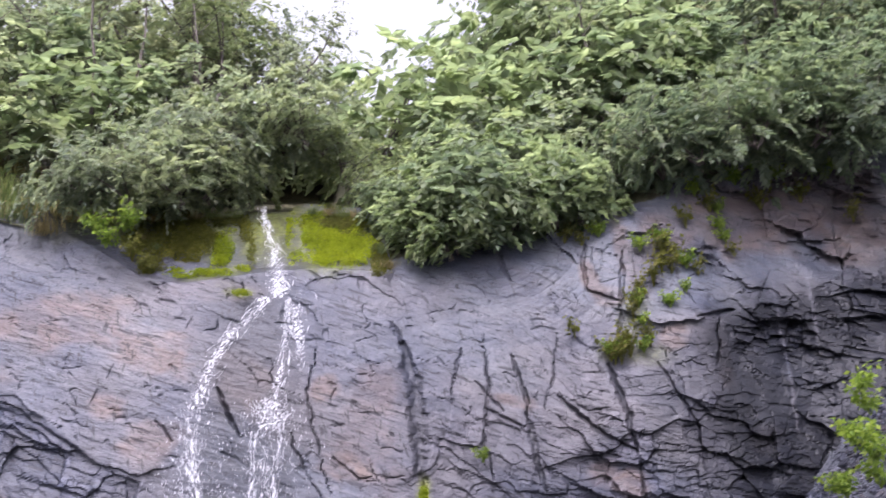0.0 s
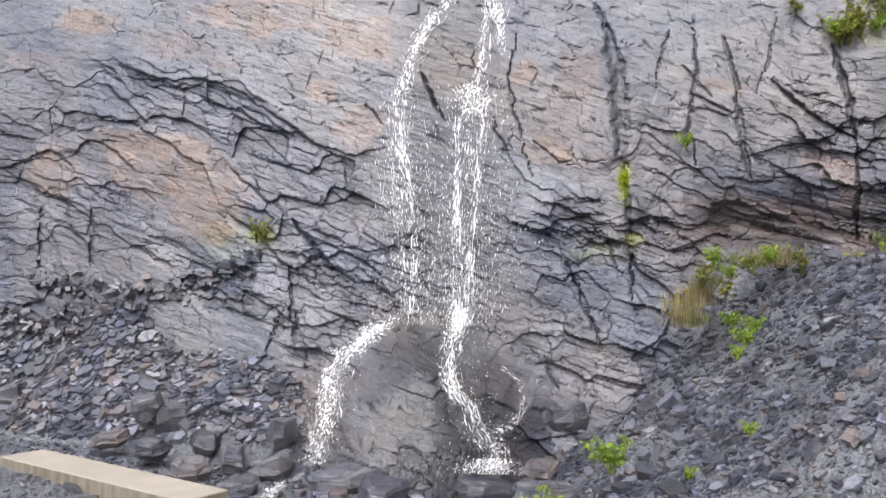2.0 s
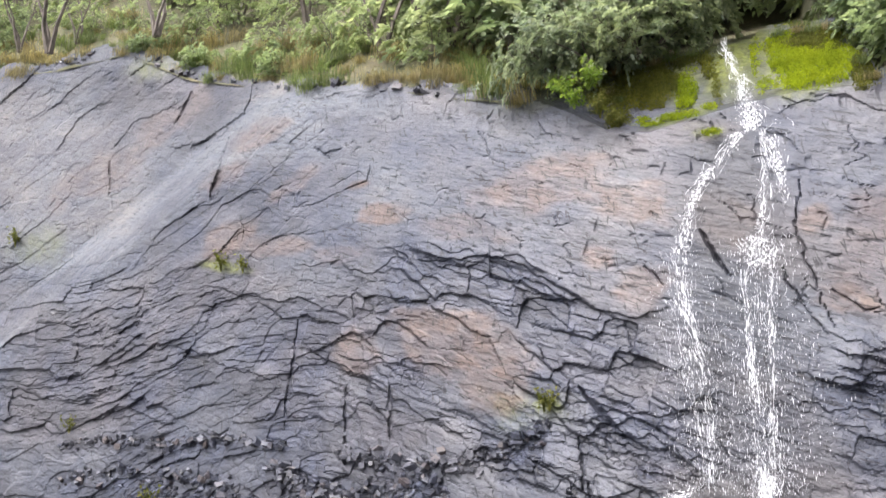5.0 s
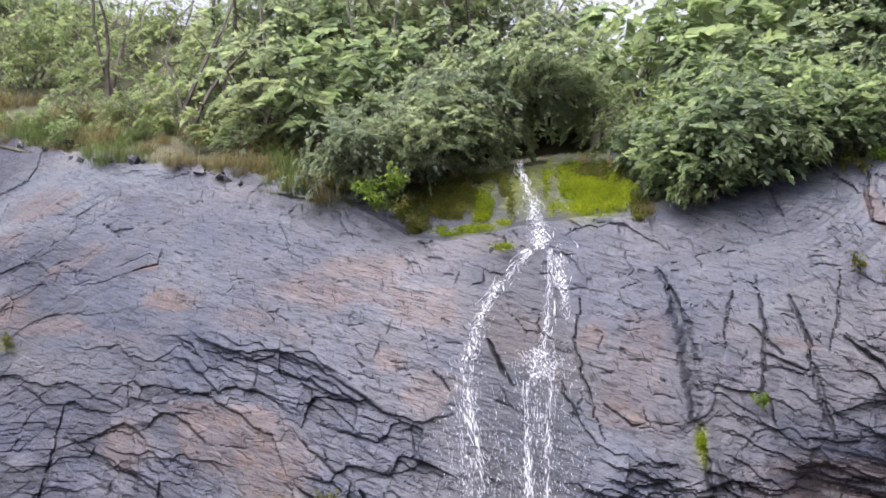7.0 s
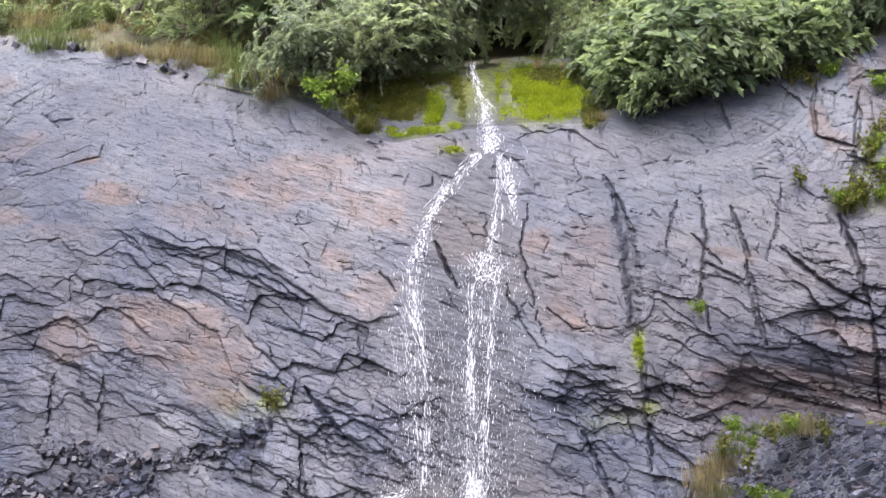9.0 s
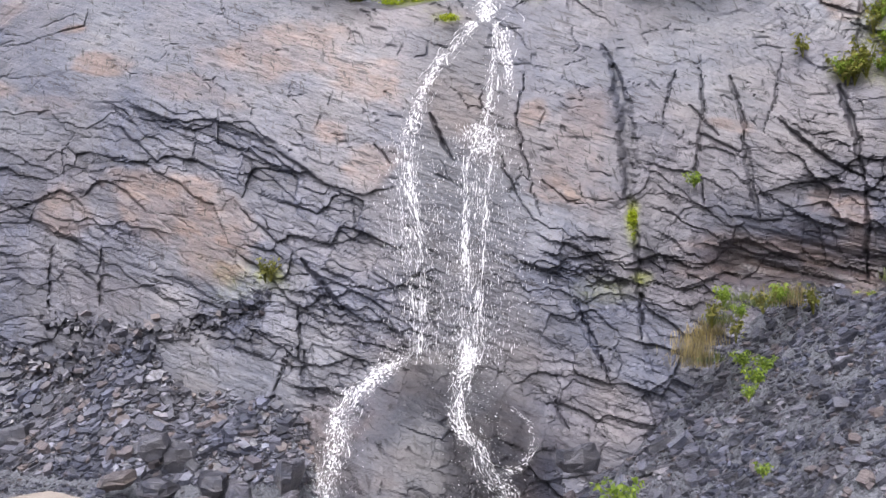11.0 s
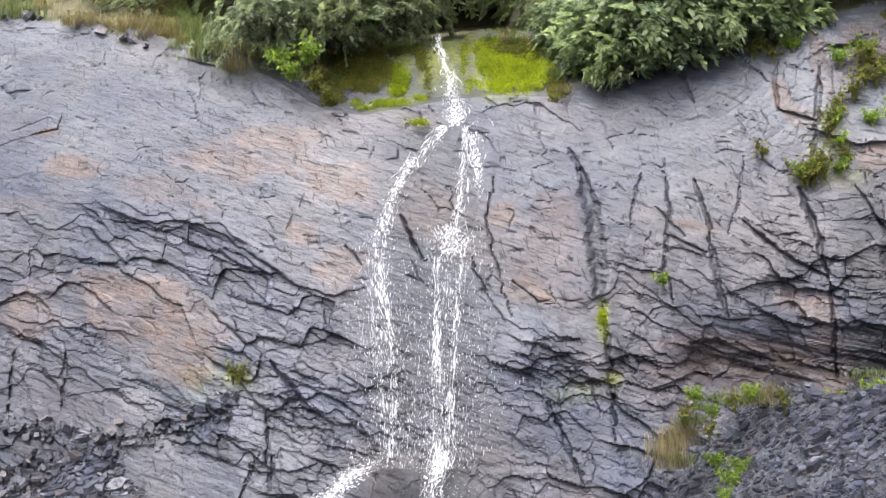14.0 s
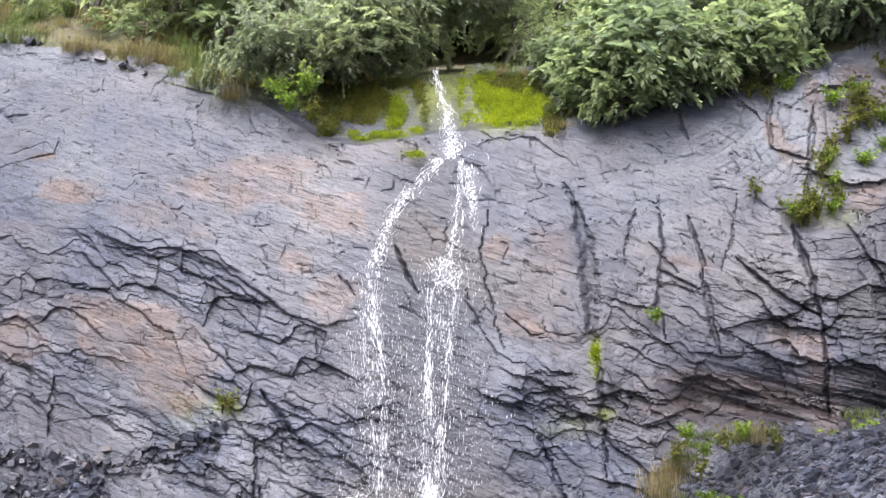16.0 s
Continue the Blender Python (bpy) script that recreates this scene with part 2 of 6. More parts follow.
RUST_ROWS += [
    (3.32, 2.61, 0.16, 0.09, 0.9, 0),
    (3.12, 2.71, 0.15, 0.15, 0.5, 0),
    (-2.6, 2.61, 0.56, 0.31, 0.85, -0.5),
    (-2.38, 2.21, 0.41, 0.23, 0.95, -0.5),
    (-3.66, 2.61, 0.31, 0.18, 0.55, -0.2),
    (-0.18, 3.54, 0.26, 0.26, 0.5, 0),
    (2.98, 2.16, 1.07, 0.23, 0.6, -0.1),
    (3.95, 3.97, 0.2, 0.08, 0.9, 0.3),
    (3.3, 4.44, 0.18, 0.11, 0.7, 0),
    (-3.9, 3.6, 0.31, 0.1, 0.4, 0),
    (-5.01, 0.94, 0.15, 0.2, 1, 1.0),
    (-5.19, 3.88, 0.36, 0.15, 0.7, 0.4),
    (0.95, 3.02, 0.31, 0.46, 0.35, 0),
    (2.27, 3.39, 0.18, 0.06, 0.7, -0.2),
]
RUST_ROWS += [(-6.0, 5.3, 0.6, 0.2, 0.45, 0.5), (-7.0, 4.8, 0.6, 0.25, 0.5, 0.3), (-5.2, 4.6, 0.4, 0.15, 0.55, 0.5), (-4.4, 4.4, 0.3, 0.12, 0.5, 0.4), (-4.6, 3.75, 0.35, 0.12, 0.6, -0.1)]
RUST_ROWS += [(-3.7, 4.3, 0.12, 0.05, 1, 0.1), (-2.6, 3.75, 0.5, 0.12, 0.4, -0.2), (1.0, 3.5, 0.2, 0.25, 0.5, 0)]
RUST_ROWS += [(5.0, 5.35, 0.7, 0.45, 0.75, 0), (6.1, 5.6, 0.9, 0.55, 0.8, 0.1), (4.1, 5.1, 0.4, 0.35, 0.6, 0)]
RUST_ROWS += [(-0.44, 4.41, 0.51, 0.13, 0.4, 0), (3.98, 4.06, 0.2, 0.09, 0.8, 0.2), (4.84, 3.05, 0.2, 0.13, 0.5, 0), (-4.88, 4.99, 0.36, 0.15, 0.7, 0.4)]
MOSSY_ROWS = [
    (-0.09, 4.91, 0.2, 0.23, 0.8, 0),
    (0.86, 5.11, 0.2, 0.09, 0.6, 0),
    (0.47, 4.94, 0.28, 0.26, 0.9, 0),
    (0.78, 4.91, 0.18, 0.21, 0.6, 0),
    (-0.38, 4.85, 0.11, 0.19, 0.9, 0),
    (-0.9, 4.98, 0.40, 0.12, 0.5, 0),
    (-0.5, 4.57, 0.26, 0.05, 0.8, 0.15),
    (-0.24, 5.02, 0.07, 0.15, 0.6, 0),
    (-0.21, 4.63, 0.07, 0.04, 0.7, 0),
    (1.43, 2.51, 0.05, 0.15, 1, 0),
    (-1.82, 2.03, 0.11, 0.06, 0.7, 0),
    (3.61, 4.3, 0.15, 0.2, 0.45, 0),
    (3.47, 3.86, 0.31, 0.1, 0.4, 0),
]
MOSSY_ROWS += [
    (0.5, 4.97, 0.6, 0.26, 0.8, 0),
    (-0.95, 4.98, 0.75, 0.16, 0.7, 0),
    (-0.42, 4.9, 0.2, 0.25, 0.7, 0),
    (0.05, 5.2, 0.45, 0.07, 0.7, 0),
    (-5.24, 3.59, 0.28, 0.05, 0.8, -0.2),
    (-0.21, 4.38, 0.11, 0.04, 0.7, 0),
    (1.5, 2.01, 0.08, 0.05, 0.5, 0),
    (-6.28, 6.03, 0.31, 0.15, 0.45, 0),
    (-7.74, 4.04, 0.36, 0.2, 0.3, 0),
    (-2.02, 2.01, 0.31, 0.2, 0.2, 0),
    (1.17, 1.91, 0.2, 0.1, 0.25, 0),
]
BANKTOP_ROWS = [
    (-13.0, 8.3),
    (-7.5, 7.85),
    (-5.5, 7.5),
    (-3.3, 7.0),
    (-1.5, 6.6),
    (0.0, 6.1),
    (1.1, 5.75),
    (1.9, 6.1),
    (3.0, 7.0),
    (5.0, 8.2),
    (8.0, 8.8),
    (11.5, 8.9),
]
TREES_ROWS = [
    (-8.85, 6.69, 15.4, 3, 0.63),
    (-8.26, 6.64, 13.2, 3, 0.6),
    (-7.35, 6.57, 13.1, 3, 0.51),
    (-6.2, 6.48, 15.0, 3, 0.56),
    (-5.63, 6.43, 15.9, 3, 0.72),
    (-4.58, 6.35, 14.2, 3, 0.62),
    (-3.81, 6.26, 13.2, 3, 0.64),
    (-3.16, 6.13, 15.6, 3, 0.52),
    (-2.11, 5.92, 15.6, 1, 1.17),
    (-1.16, 5.82, 13.1, 0, 1.11),
    (-0.75, 5.77, 14.5, 1, 0.96),
    (2.72, 6.08, 15.1, 1, 1.03),
    (3.9, 6.37, 13.7, 0, 1.14),
    (4.6, 6.52, 14.5, 0, 0.97),
    (5.21, 6.64, 15.8, 2, 1.15),
    (6.23, 6.85, 15.9, 0, 1.02),
    (7.37, 7.07, 14.7, 2, 1.12),
]
TREES_ROWS += [
    (8.09, 7.22, 15.1, 0, 1.04),
    (8.71, 7.34, 14.9, 1, 1.11),
    (-4.3, 6.3, 12.5, 3, 0.7),
    (-6.2, 6.5, 12.0, 3, 0.75),
    (-7.8, 6.6, 12.0, 3, 0.8),
    (-3.0, 6.1, 11.5, 3, 0.8),
    (-1.9, 5.95, 11.8, 1, 0.85),
    (-0.9, 5.9, 11.8, 0, 0.9),
    (-0.5, 5.8, 12.2, 2, 0.7),
    (2.6, 6.0, 12.0, 1, 0.75),
    (3.2, 6.2, 11.5, 1, 0.9),
    (4.6, 6.7, 11.5, 0, 0.95),
    (0.7, 5.5, 13, 0, 0.36),
    (1.6, 5.55, 13, 1, 0.38),
    (5.8, 7.0, 11, 1, 1.0),
    (-2.6, 5.75, 10.6, 3, 0.75),
    (-1.6, 5.75, 10.6, 3, 0.8),
]
TREES_ROWS += [
    (-3.4, 5.8, 10.8, 3, 0.7),
    (-0.7, 5.85, 10.8, 3, 0.75),
    (3.6, 6.2, 10.5, 3, 0.8),
    (0.05, 5.85, 12.0, 0, 0.68),
    (0.45, 5.75, 12.3, 1, 0.52),
    (0.78, 5.6, 12.5, 0, 0.4),
    (2.0, 5.65, 12.3, 1, 0.48),
    (2.45, 5.8, 12.0, 0, 0.7),
    (-0.1, 5.95, 12.4, 1, 0.85),
    (-0.6, 6.0, 12.6, 1, 0.95),
    (0.3, 5.9, 12.6, 0, 0.62),
    (-0.35, 5.85, 12.4, 2, 0.7),
]
SPECIAL_ROWS = [
    (3, -1.2, 5.35, 9.1, 0.7, 25),
    (0, -0.8, 5.5, 9.3, 0.75, 20),
    (3, -0.7, 5.55, 9.4, 0.8, 15),
    (1, 1.42, 4.95, 8.45, 0.42, 25),
    (1, 1.25, 5.2, 8.8, 0.4, 20),
    (4, 0.95, 5.38, 9.4, 0.5, 10),
    (4, 1.25, 5.5, 9.5, 0.65, 10),
    (4, 0.75, 5.72, 10.2, 0.7, 10),
    (1, 1.75, 5.0, 8.45, 0.6, 25),
    (1, 2.0, 5.05, 8.4, 0.7, 25),
    (1, 2.2, 5.2, 8.5, 0.7, 22),
    (1, 2.0, 5.45, 8.8, 0.8, 15),
    (1, 2.75, 5.35, 8.5, 0.6, 20),
    (5, 4.1, 5.95, 8.2, 0.75, 25),
]
SPECIAL_ROWS += [
    (5, 4.9, 6.2, 8.0, 0.8, 25),
    (5, 5.7, 6.5, 7.9, 0.85, 25),
    (5, 6.6, 6.7, 7.8, 0.85, 20),
    (3, 3.5, 5.7, 8.6, 0.7, 20),
    (5, 6.2, 6.5, 7.5, 0.6, 25),
    (5, 6.9, 6.6, 7.5, 0.65, 25),
    (5, 7.5, 6.65, 7.5, 0.7, 25),
    (3, 0.1, 5.98, 10.0, 0.8, 10),
    (1, 2.45, 5.15, 8.35, 0.5, 25),
    (1, 2.85, 5.25, 8.4, 0.55, 25),
    (1, 3.15, 5.3, 8.4, 0.5, 20),
    (1, 1.75, 4.85, 8.3, 0.4, 30),
    (0, -1.6, 5.2, 8.9, 0.4, 20),
    (0, -0.55, 5.38, 9.2, 0.45, 25),
]
SPECIAL_ROWS += [(3, -0.35, 5.95, 10.0, 0.6, 10), (3, 0.5, 5.95, 10.0, 0.6, 10), (3, -1.75, 5.3, 8.6, 0.5, 35), (0, -1.3, 5.28, 8.65, 0.55, 35), (3, -0.85, 5.3, 8.75, 0.55, 35), (3, 0.3, 6.0, 9.6, 0.6, 30), (5, 4.5, 6.05, 7.9, 0.6, 35), (5, 5.3, 6.3, 7.7, 0.65, 38), (5, 6.1, 6.4, 7.6, 0.65, 38), (5, 6.9, 6.5, 7.4, 0.65, 38)]
DEBRIS_ROWS = [([(-8.0, 6.3), (-6.62, 6.29), (-5.74, 5.82), (-4.45, 5.49), (-3.54, 5.4), (-2.78, 5.16)], 200, 0.03), ([(-3.93, 1.64), (-3.06, 1.54), (-2.41, 1.54), (-1.86, 1.82)], 420, 0.06), ([(-4.07, 1.29), (-3.3, 1.14), (-2.59, 0.89)], 420, 0.10), ([(-7.25, 1.79), (-6.59, 1.85), (-5.83, 1.78), (-5.16, 1.82), (-4.53, 1.73)], 380, 0.03), ([(-4.57, 1.39), (-4.05, 1.24), (-3.33, 1.3), (-2.92, 1.41)], 260, 0.045), ([(-4.66, 1.53), (-4.29, 1.38), (-3.81, 1.16)], 350, 0.05), ([(-7.25, 1.39), (-6.32, 1.49), (-5.5, 1.41), (-4.98, 1.29)], 300, 0.05)]
BOULDERS_ROWS = [
    (-1.08, -0.16, 7.0, (0.62, 0.45, 0.5), 0.5, 401, 'dark wet slate boulder with overhanging edge under the fall', 20),
    (-1.52, -0.49, 6.4, (0.75, 0.5, 0.5), 0.35, 402, 'flat grey slate slab lying in the stream', 5),
    (-0.64, -0.28, 6.9, (0.75, 0.6, 0.6), 0.6, 403, 'brown-grey rounded boulder at the foot of the fall', 60),
    (0.16, -0.21, 6.9, (0.5, 0.4, 0.45), 0.45, 404, 'pale slate slab tilted beside the plunge', 200),
    (0.73, -0.24, 6.3, (0.4, 0.35, 0.4), 0.6, 405, 'ochre-brown slate block on the debris slope', 10),
    (-4.07, 0.57, 8.6, (0.34, 0.3, 0.36), 0.9, 406, 'dark blocky boulder on the debris heap', 35),
    (0.95, 0.44, 7.0, (0.34, 0.25, 0.36), 0.7, 407, 'pale grey upright slate block', 0),
    (-5.07, 0.99, 9.6, (0.5, 0.4, 0.6), 0.8, 408, 'rusty orange-brown broken rock block', 15),
    (-1.24, -0.71, 6.0, (0.5, 0.4, 0.3), 0.5, 409, 'pale grey wet stone in the stream', 15),
]
BOULDERS_ROWS += [(2.51, -0.44, 5.6, (0.45, 0.35, 0.3), 0.4, 410, 'flat dark slate slab on the debris slope', 15), (-2.05, -0.27, 6.7, (0.3, 0.3, 0.3), 0.7, 411, 'dark wet stone beside the kerb block', 15), (-0.29, -0.47, 6.3, (0.4, 0.35, 0.3), 0.6, 412, 'dark wet stone below the plunge', 55), (0.7, -0.02, 6.9, (0.45, 0.3, 0.25), 0.4, 413, 'thin grey slate slab on the debris slope', 65)]
BOULDERS_ROWS += [
    (-2.85, 0.50, 7.6, (0.30, 0.26, 0.34), 0.8, 420, 'blocky dark slate stone on the debris heap', 15),
    (-3.17, 0.20, 7.4, (0.34, 0.3, 0.28), 0.6, 421, 'grey slate block with a buff face behind the kerb', 40),
    (-2.78, 0.12, 7.2, (0.32, 0.3, 0.3), 0.7, 422, 'dark slate block stacked behind the kerb', 70),
    (-2.43, -0.06, 6.9, (0.34, 0.3, 0.32), 0.7, 423, 'dark wet slate block beside the kerb', 25),
    (-2.08, 0.06, 7.2, (0.36, 0.3, 0.34), 0.8, 424, 'blocky slate stone at the foot of the cliff', 110),
    (-1.97, -0.22, 6.7, (0.32, 0.3, 0.26), 0.6, 425, 'dark wet slate stone near the stream', 60),
    (-2.62, 0.42, 7.7, (0.34, 0.28, 0.36), 0.8, 426, 'upright slate block leaning on the cliff foot', 10),
    (-2.31, 0.18, 7.5, (0.36, 0.3, 0.34), 0.7, 427, 'grey slate block at the foot of the cliff', 140),
    (-1.72, -0.04, 7.1, (0.4, 0.32, 0.36), 0.7, 428, 'broken slate block beside the apron', 30),
    (-1.62, 0.28, 7.35, (0.36, 0.3, 0.4), 0.8, 429, 'slate block lodged beside the rock apron', 80),
]
PLANTS_ROWS = [
    (0, -1.54, 4.94, 8.3, 1.0),
    (0, -1.28, 4.97, 8.3, 1.0),
    (0, -1.43, 4.8, 8.3, 0.8),
    (2, -1.11, 4.6, 8.3, 1.2),
    (2, -1.22, 4.74, 8.3, 1.4),
    (2, -1.19, 4.69, 0, 1.5),
    (2, -1.03, 4.55, 0, 1.2),
    (1, 1.98, 2.84, 0, 0.7),
    (2, -1.81, 2.01, 0, 1.3),
    (2, -1.86, 2.0, 0, 1.2),
    (2, 2.96, 4.03, 0, 1.3),
    (2, 3.64, 4.35, 0, 1.6),
    (2, 3.68, 4.49, 0, 1.4),
    (2, 3.31, 3.81, 0, 1.6),
    (2, 3.52, 3.86, 0, 1.7),
    (2, 3.41, 3.78, 0, 1.5),
    (2, 3.74, 3.97, 0, 1.5),
]
PLANTS_ROWS += [
    (2, 3.98, 4.91, 0, 1.8),
    (2, 4.07, 4.74, 0, 1.6),
    (1, 1.32, -0.03, 6.25, 1.25),
    (1, 0.68, -0.59, 5.75, 1.5),
    (1, 0.51, -0.61, 5.75, 1.0),
    (1, 2.5, 1.08, 6.6, 0.75),
    (1, 2.0, -0.11, 6.0, 0.5),
    (1, 2.53, 0.29, 6.0, 0.5),
    (1, 2.58, 1.2, 6.7, 0.65),
    (1, 2.42, 0.95, 6.5, 0.6),
    (1, -4.65, -0.36, 6.3, 0.5),
    (0, 5.95, 3.44, 6.2, 0.9),
    (0, 5.85, 2.87, 6.1, 1.0),
    (0, 5.95, 2.76, 6.0, 0.9),
    (1, 5.51, 2.45, 6.2, 1.0),
    (0, 5.31, 6.29, 0, 1.2),
    (0, 4.7, 5.9, 0, 0.9),
]
PLANTS_ROWS += [
    (1, 3.32, 5.09, 0, 0.9),
    (1, 3.99, 5.02, 0, 1.1),
    (2, 4.13, 4.87, 0, 1.5),
    (1, 4.24, 4.78, 0, 1.0),
    (2, 4.36, 4.72, 0, 1.4),
    (2, 3.96, 4.74, 0, 1.5),
    (1, 4.69, 5.21, 0, 0.9),
    (1, 4.73, 5.08, 0, 0.8),
    (2, 4.8, 4.93, 0, 1.2),
    (1, 4.2, 4.51, 0, 0.7),
    (1, 3.66, 4.34, 0, 0.9),
    (2, 3.59, 4.23, 0, 1.3),
    (1, 3.69, 4.14, 0, 0.7),
    (2, 3.49, 3.94, 0, 1.5),
    (1, 3.33, 3.82, 0, 1.0),
    (1, 3.66, 3.88, 0, 0.8),
    (2, 3.35, 3.77, 0, 1.3),
]
PLANTS_ROWS += [
    (1, 4.45, 5.6, 0, 1.1),
    (2, 4.6, 5.45, 0, 1.8),
    (1, 4.95, 5.75, 0, 1.2),
    (2, 5.2, 5.5, 0, 1.9),
    (1, 5.45, 5.85, 0, 1.1),
    (2, 5.7, 5.6, 0, 1.8),
    (1, 6.1, 5.9, 0, 1.2),
    (2, 4.3, 5.25, 0, 1.7),
    (1, 3.75, 4.95, 0, 1.0),
    (2, 3.85, 4.6, 0, 1.9),
    (1, 4.0, 4.35, 0, 0.9),
    (2, 6.3, 5.4, 0, 1.8),
]
PLANTS_ROWS += [
    (2, 2.95, 5.02, 0, 1.4),
    (2, 3.13, 4.99, 0, 1.2),
    (1, 4.69, 5.4, 0, 0.9),
    (1, 5.18, 5.93, 0, 1.0),
    (1, 5.57, 2.45, 6.3, 1.1),
    (0, 6.01, 3.26, 6.3, 0.8),
    (1, 5.75, 2.98, 6.3, 1.0),
    (0, 5.96, 2.55, 6.3, 0.9),
    (2, -5.27, 3.58, 0, 1.6),
    (2, -5.0, 3.53, 0, 1.4),
    (2, -7.13, 1.95, 0, 1.5),
    (2, -6.07, 1.17, 9.5, 1.6),
    (2, -8.07, 4.11, 0, 2.0),
    (1, 2.22, 1.79, 7.1, 0.8),
    (1, 2.37, 1.67, 7.1, 0.6),
    (1, 2.71, 1.83, 7.1, 0.7),
    (2, 2.56, 1.74, 7.1, 1.2),
]
PLANTS_ROWS += [
    (1, 3.45, 1.76, 7.1, 0.7),
    (2, 3.54, 1.67, 7.1, 1.2),
    (2, 3.0, 1.74, 7.1, 1.3),
    (1, 2.38, 1.24, 7.1, 0.7),
    (2, 2.32, 1.48, 7.1, 1.2),
    (1, 3.78, 1.84, 7.1, 0.8),
    (2, 3.18, 1.48, 7.1, 1.1),
    (2, 2.11, 1.62, 7.1, 1.3),
]
GRASSES_ROWS = [
    (1, 2.05, 1.43, 7.25, 0.64),
    (1, 2.13, 1.52, 7.25, 0.56),
    (2, 2.18, 1.62, 7.25, 0.69),
    (2, 2.26, 1.74, 7.25, 0.51),
    (2, 2.39, 1.82, 7.25, 0.57),
    (1, 1.94, 1.33, 7.25, 0.69),
    (1, 1.99, 1.24, 7.25, 0.56),
    (2, 2.09, 1.28, 7.25, 0.66),
    (2, 2.56, 1.77, 7.25, 0.63),
    (2, 2.71, 1.82, 7.25, 0.73),
    (2, 3.35, 1.79, 7.25, 0.75),
    (1, 3.45, 1.74, 7.25, 0.67),
    (1, 2.78, 1.79, 7.25, 0.69),
    (2, 3.55, 1.77, 7.25, 0.5),
    (2, 3.77, 2.01, 7.25, 0.66),
]
GRASSES_ROWS += [(1, -2.85, 5.27, 0, 0.9), (1, -2.72, 5.25, 0, 1.0), (1, -2.6, 5.22, 0, 0.9), (0, -2.42, 5.2, 0, 0.9), (1, -4.3, 5.62, 0, 1.0), (1, -4.5, 5.68, 0, 0.9), (0, -5.0, 5.75, 0, 1.0), (1, -6.3, 6.3, 0, 1.1), (1, -6.0, 6.2, 0, 1.0)]
GRASSES_ROWS += [
    (1, 0.45, 5.23, 0, 0.3),
    (0, 0.6, 5.23, 0, 0.35),
    (0, 0.73, 5.22, 0, 0.35),
    (0, 0.41, 5.18, 0, 0.4),
    (1, 0.57, 5.18, 0, 0.45),
    (0, 0.7, 5.17, 0, 0.4),
    (1, 0.84, 5.16, 0, 0.4),
    (0, 0.94, 5.14, 0, 0.45),
    (0, 1.05, 4.99, 0, 0.5),
    (0, 1.1, 4.8, 0, 0.45),
    (1, 1.15, 4.66, 0, 0.4),
    (0, -1.2, 5.03, 0, 0.5),
    (1, -1.04, 5.05, 0, 0.4),
]
GRASSES_ROWS += [
    (0, -0.85, 5.06, 0, 0.45),
    (1, -0.66, 5.08, 0, 0.45),
    (0, -0.5, 5.1, 0, 0.4),
    (0, -0.32, 5.11, 0, 0.35),
    (1, -1.41, 5.01, 0, 0.5),
    (1, -1.11, 4.85, 0, 0.35),
    (0, -0.98, 4.77, 0, 0.3),
]
CUSHIONS_ROWS = [
    (0.45, 5.0, 0.24, 0.27, 1, 501),
    (0.64, 4.88, 0.27, 0.22, 1, 515),
    (0.78, 5.08, 0.22, 0.15, 0, 532),
    (0.90, 4.86, 0.18, 0.17, 1, 533),
    (0.76, 4.98, 0.2, 0.22, 1, 502),
    (0.54, 4.73, 0.31, 0.07, 1, 503),
    (-0.77, 5.07, 0.41, 0.09, 0, 518),
    (-1.11, 4.9, 0.2, 0.15, 0, 519),
    (0.89, 5.14, 0.2, 0.15, 0, 520),
    (-0.93, 4.8, 0.2, 0.13, 0, 523),
    (-0.66, 4.85, 0.23, 0.16, 0, 524),
    (-0.34, 5.09, 0.31, 0.07, 0, 521),
]
CUSHIONS_ROWS += [
    (-0.38, 4.85, 0.1, 0.19, 1, 504),
    (-0.44, 4.7, 0.11, 0.07, 1, 505),
    (-0.77, 4.94, 0.28, 0.15, 0, 506),
    (-0.55, 4.57, 0.28, 0.04, 1, 508),
    (-0.76, 4.53, 0.15, 0.03, 1, 526),
    (-0.22, 4.62, 0.07, 0.04, 1, 509),
    (-1.19, 4.85, 0.15, 0.13, 0, 510),
    (-0.19, 5.02, 0.06, 0.13, 0, 512),
    (-0.21, 4.38, 0.08, 0.03, 1, 527),
    (1.43, 2.51, 0.04, 0.14, 1, 513),
    (-1.03, 4.66, 0.13, 0.11, 0, 514),
    (-0.13, 4.8, 0.05, 0.2, 0, 525),
    (0.65, 5.11, 0.31, 0.08, 0, 529),
]
CUSHIONS_ROWS += [(1.07, 4.77, 0.11, 0.17, 0, 530)]
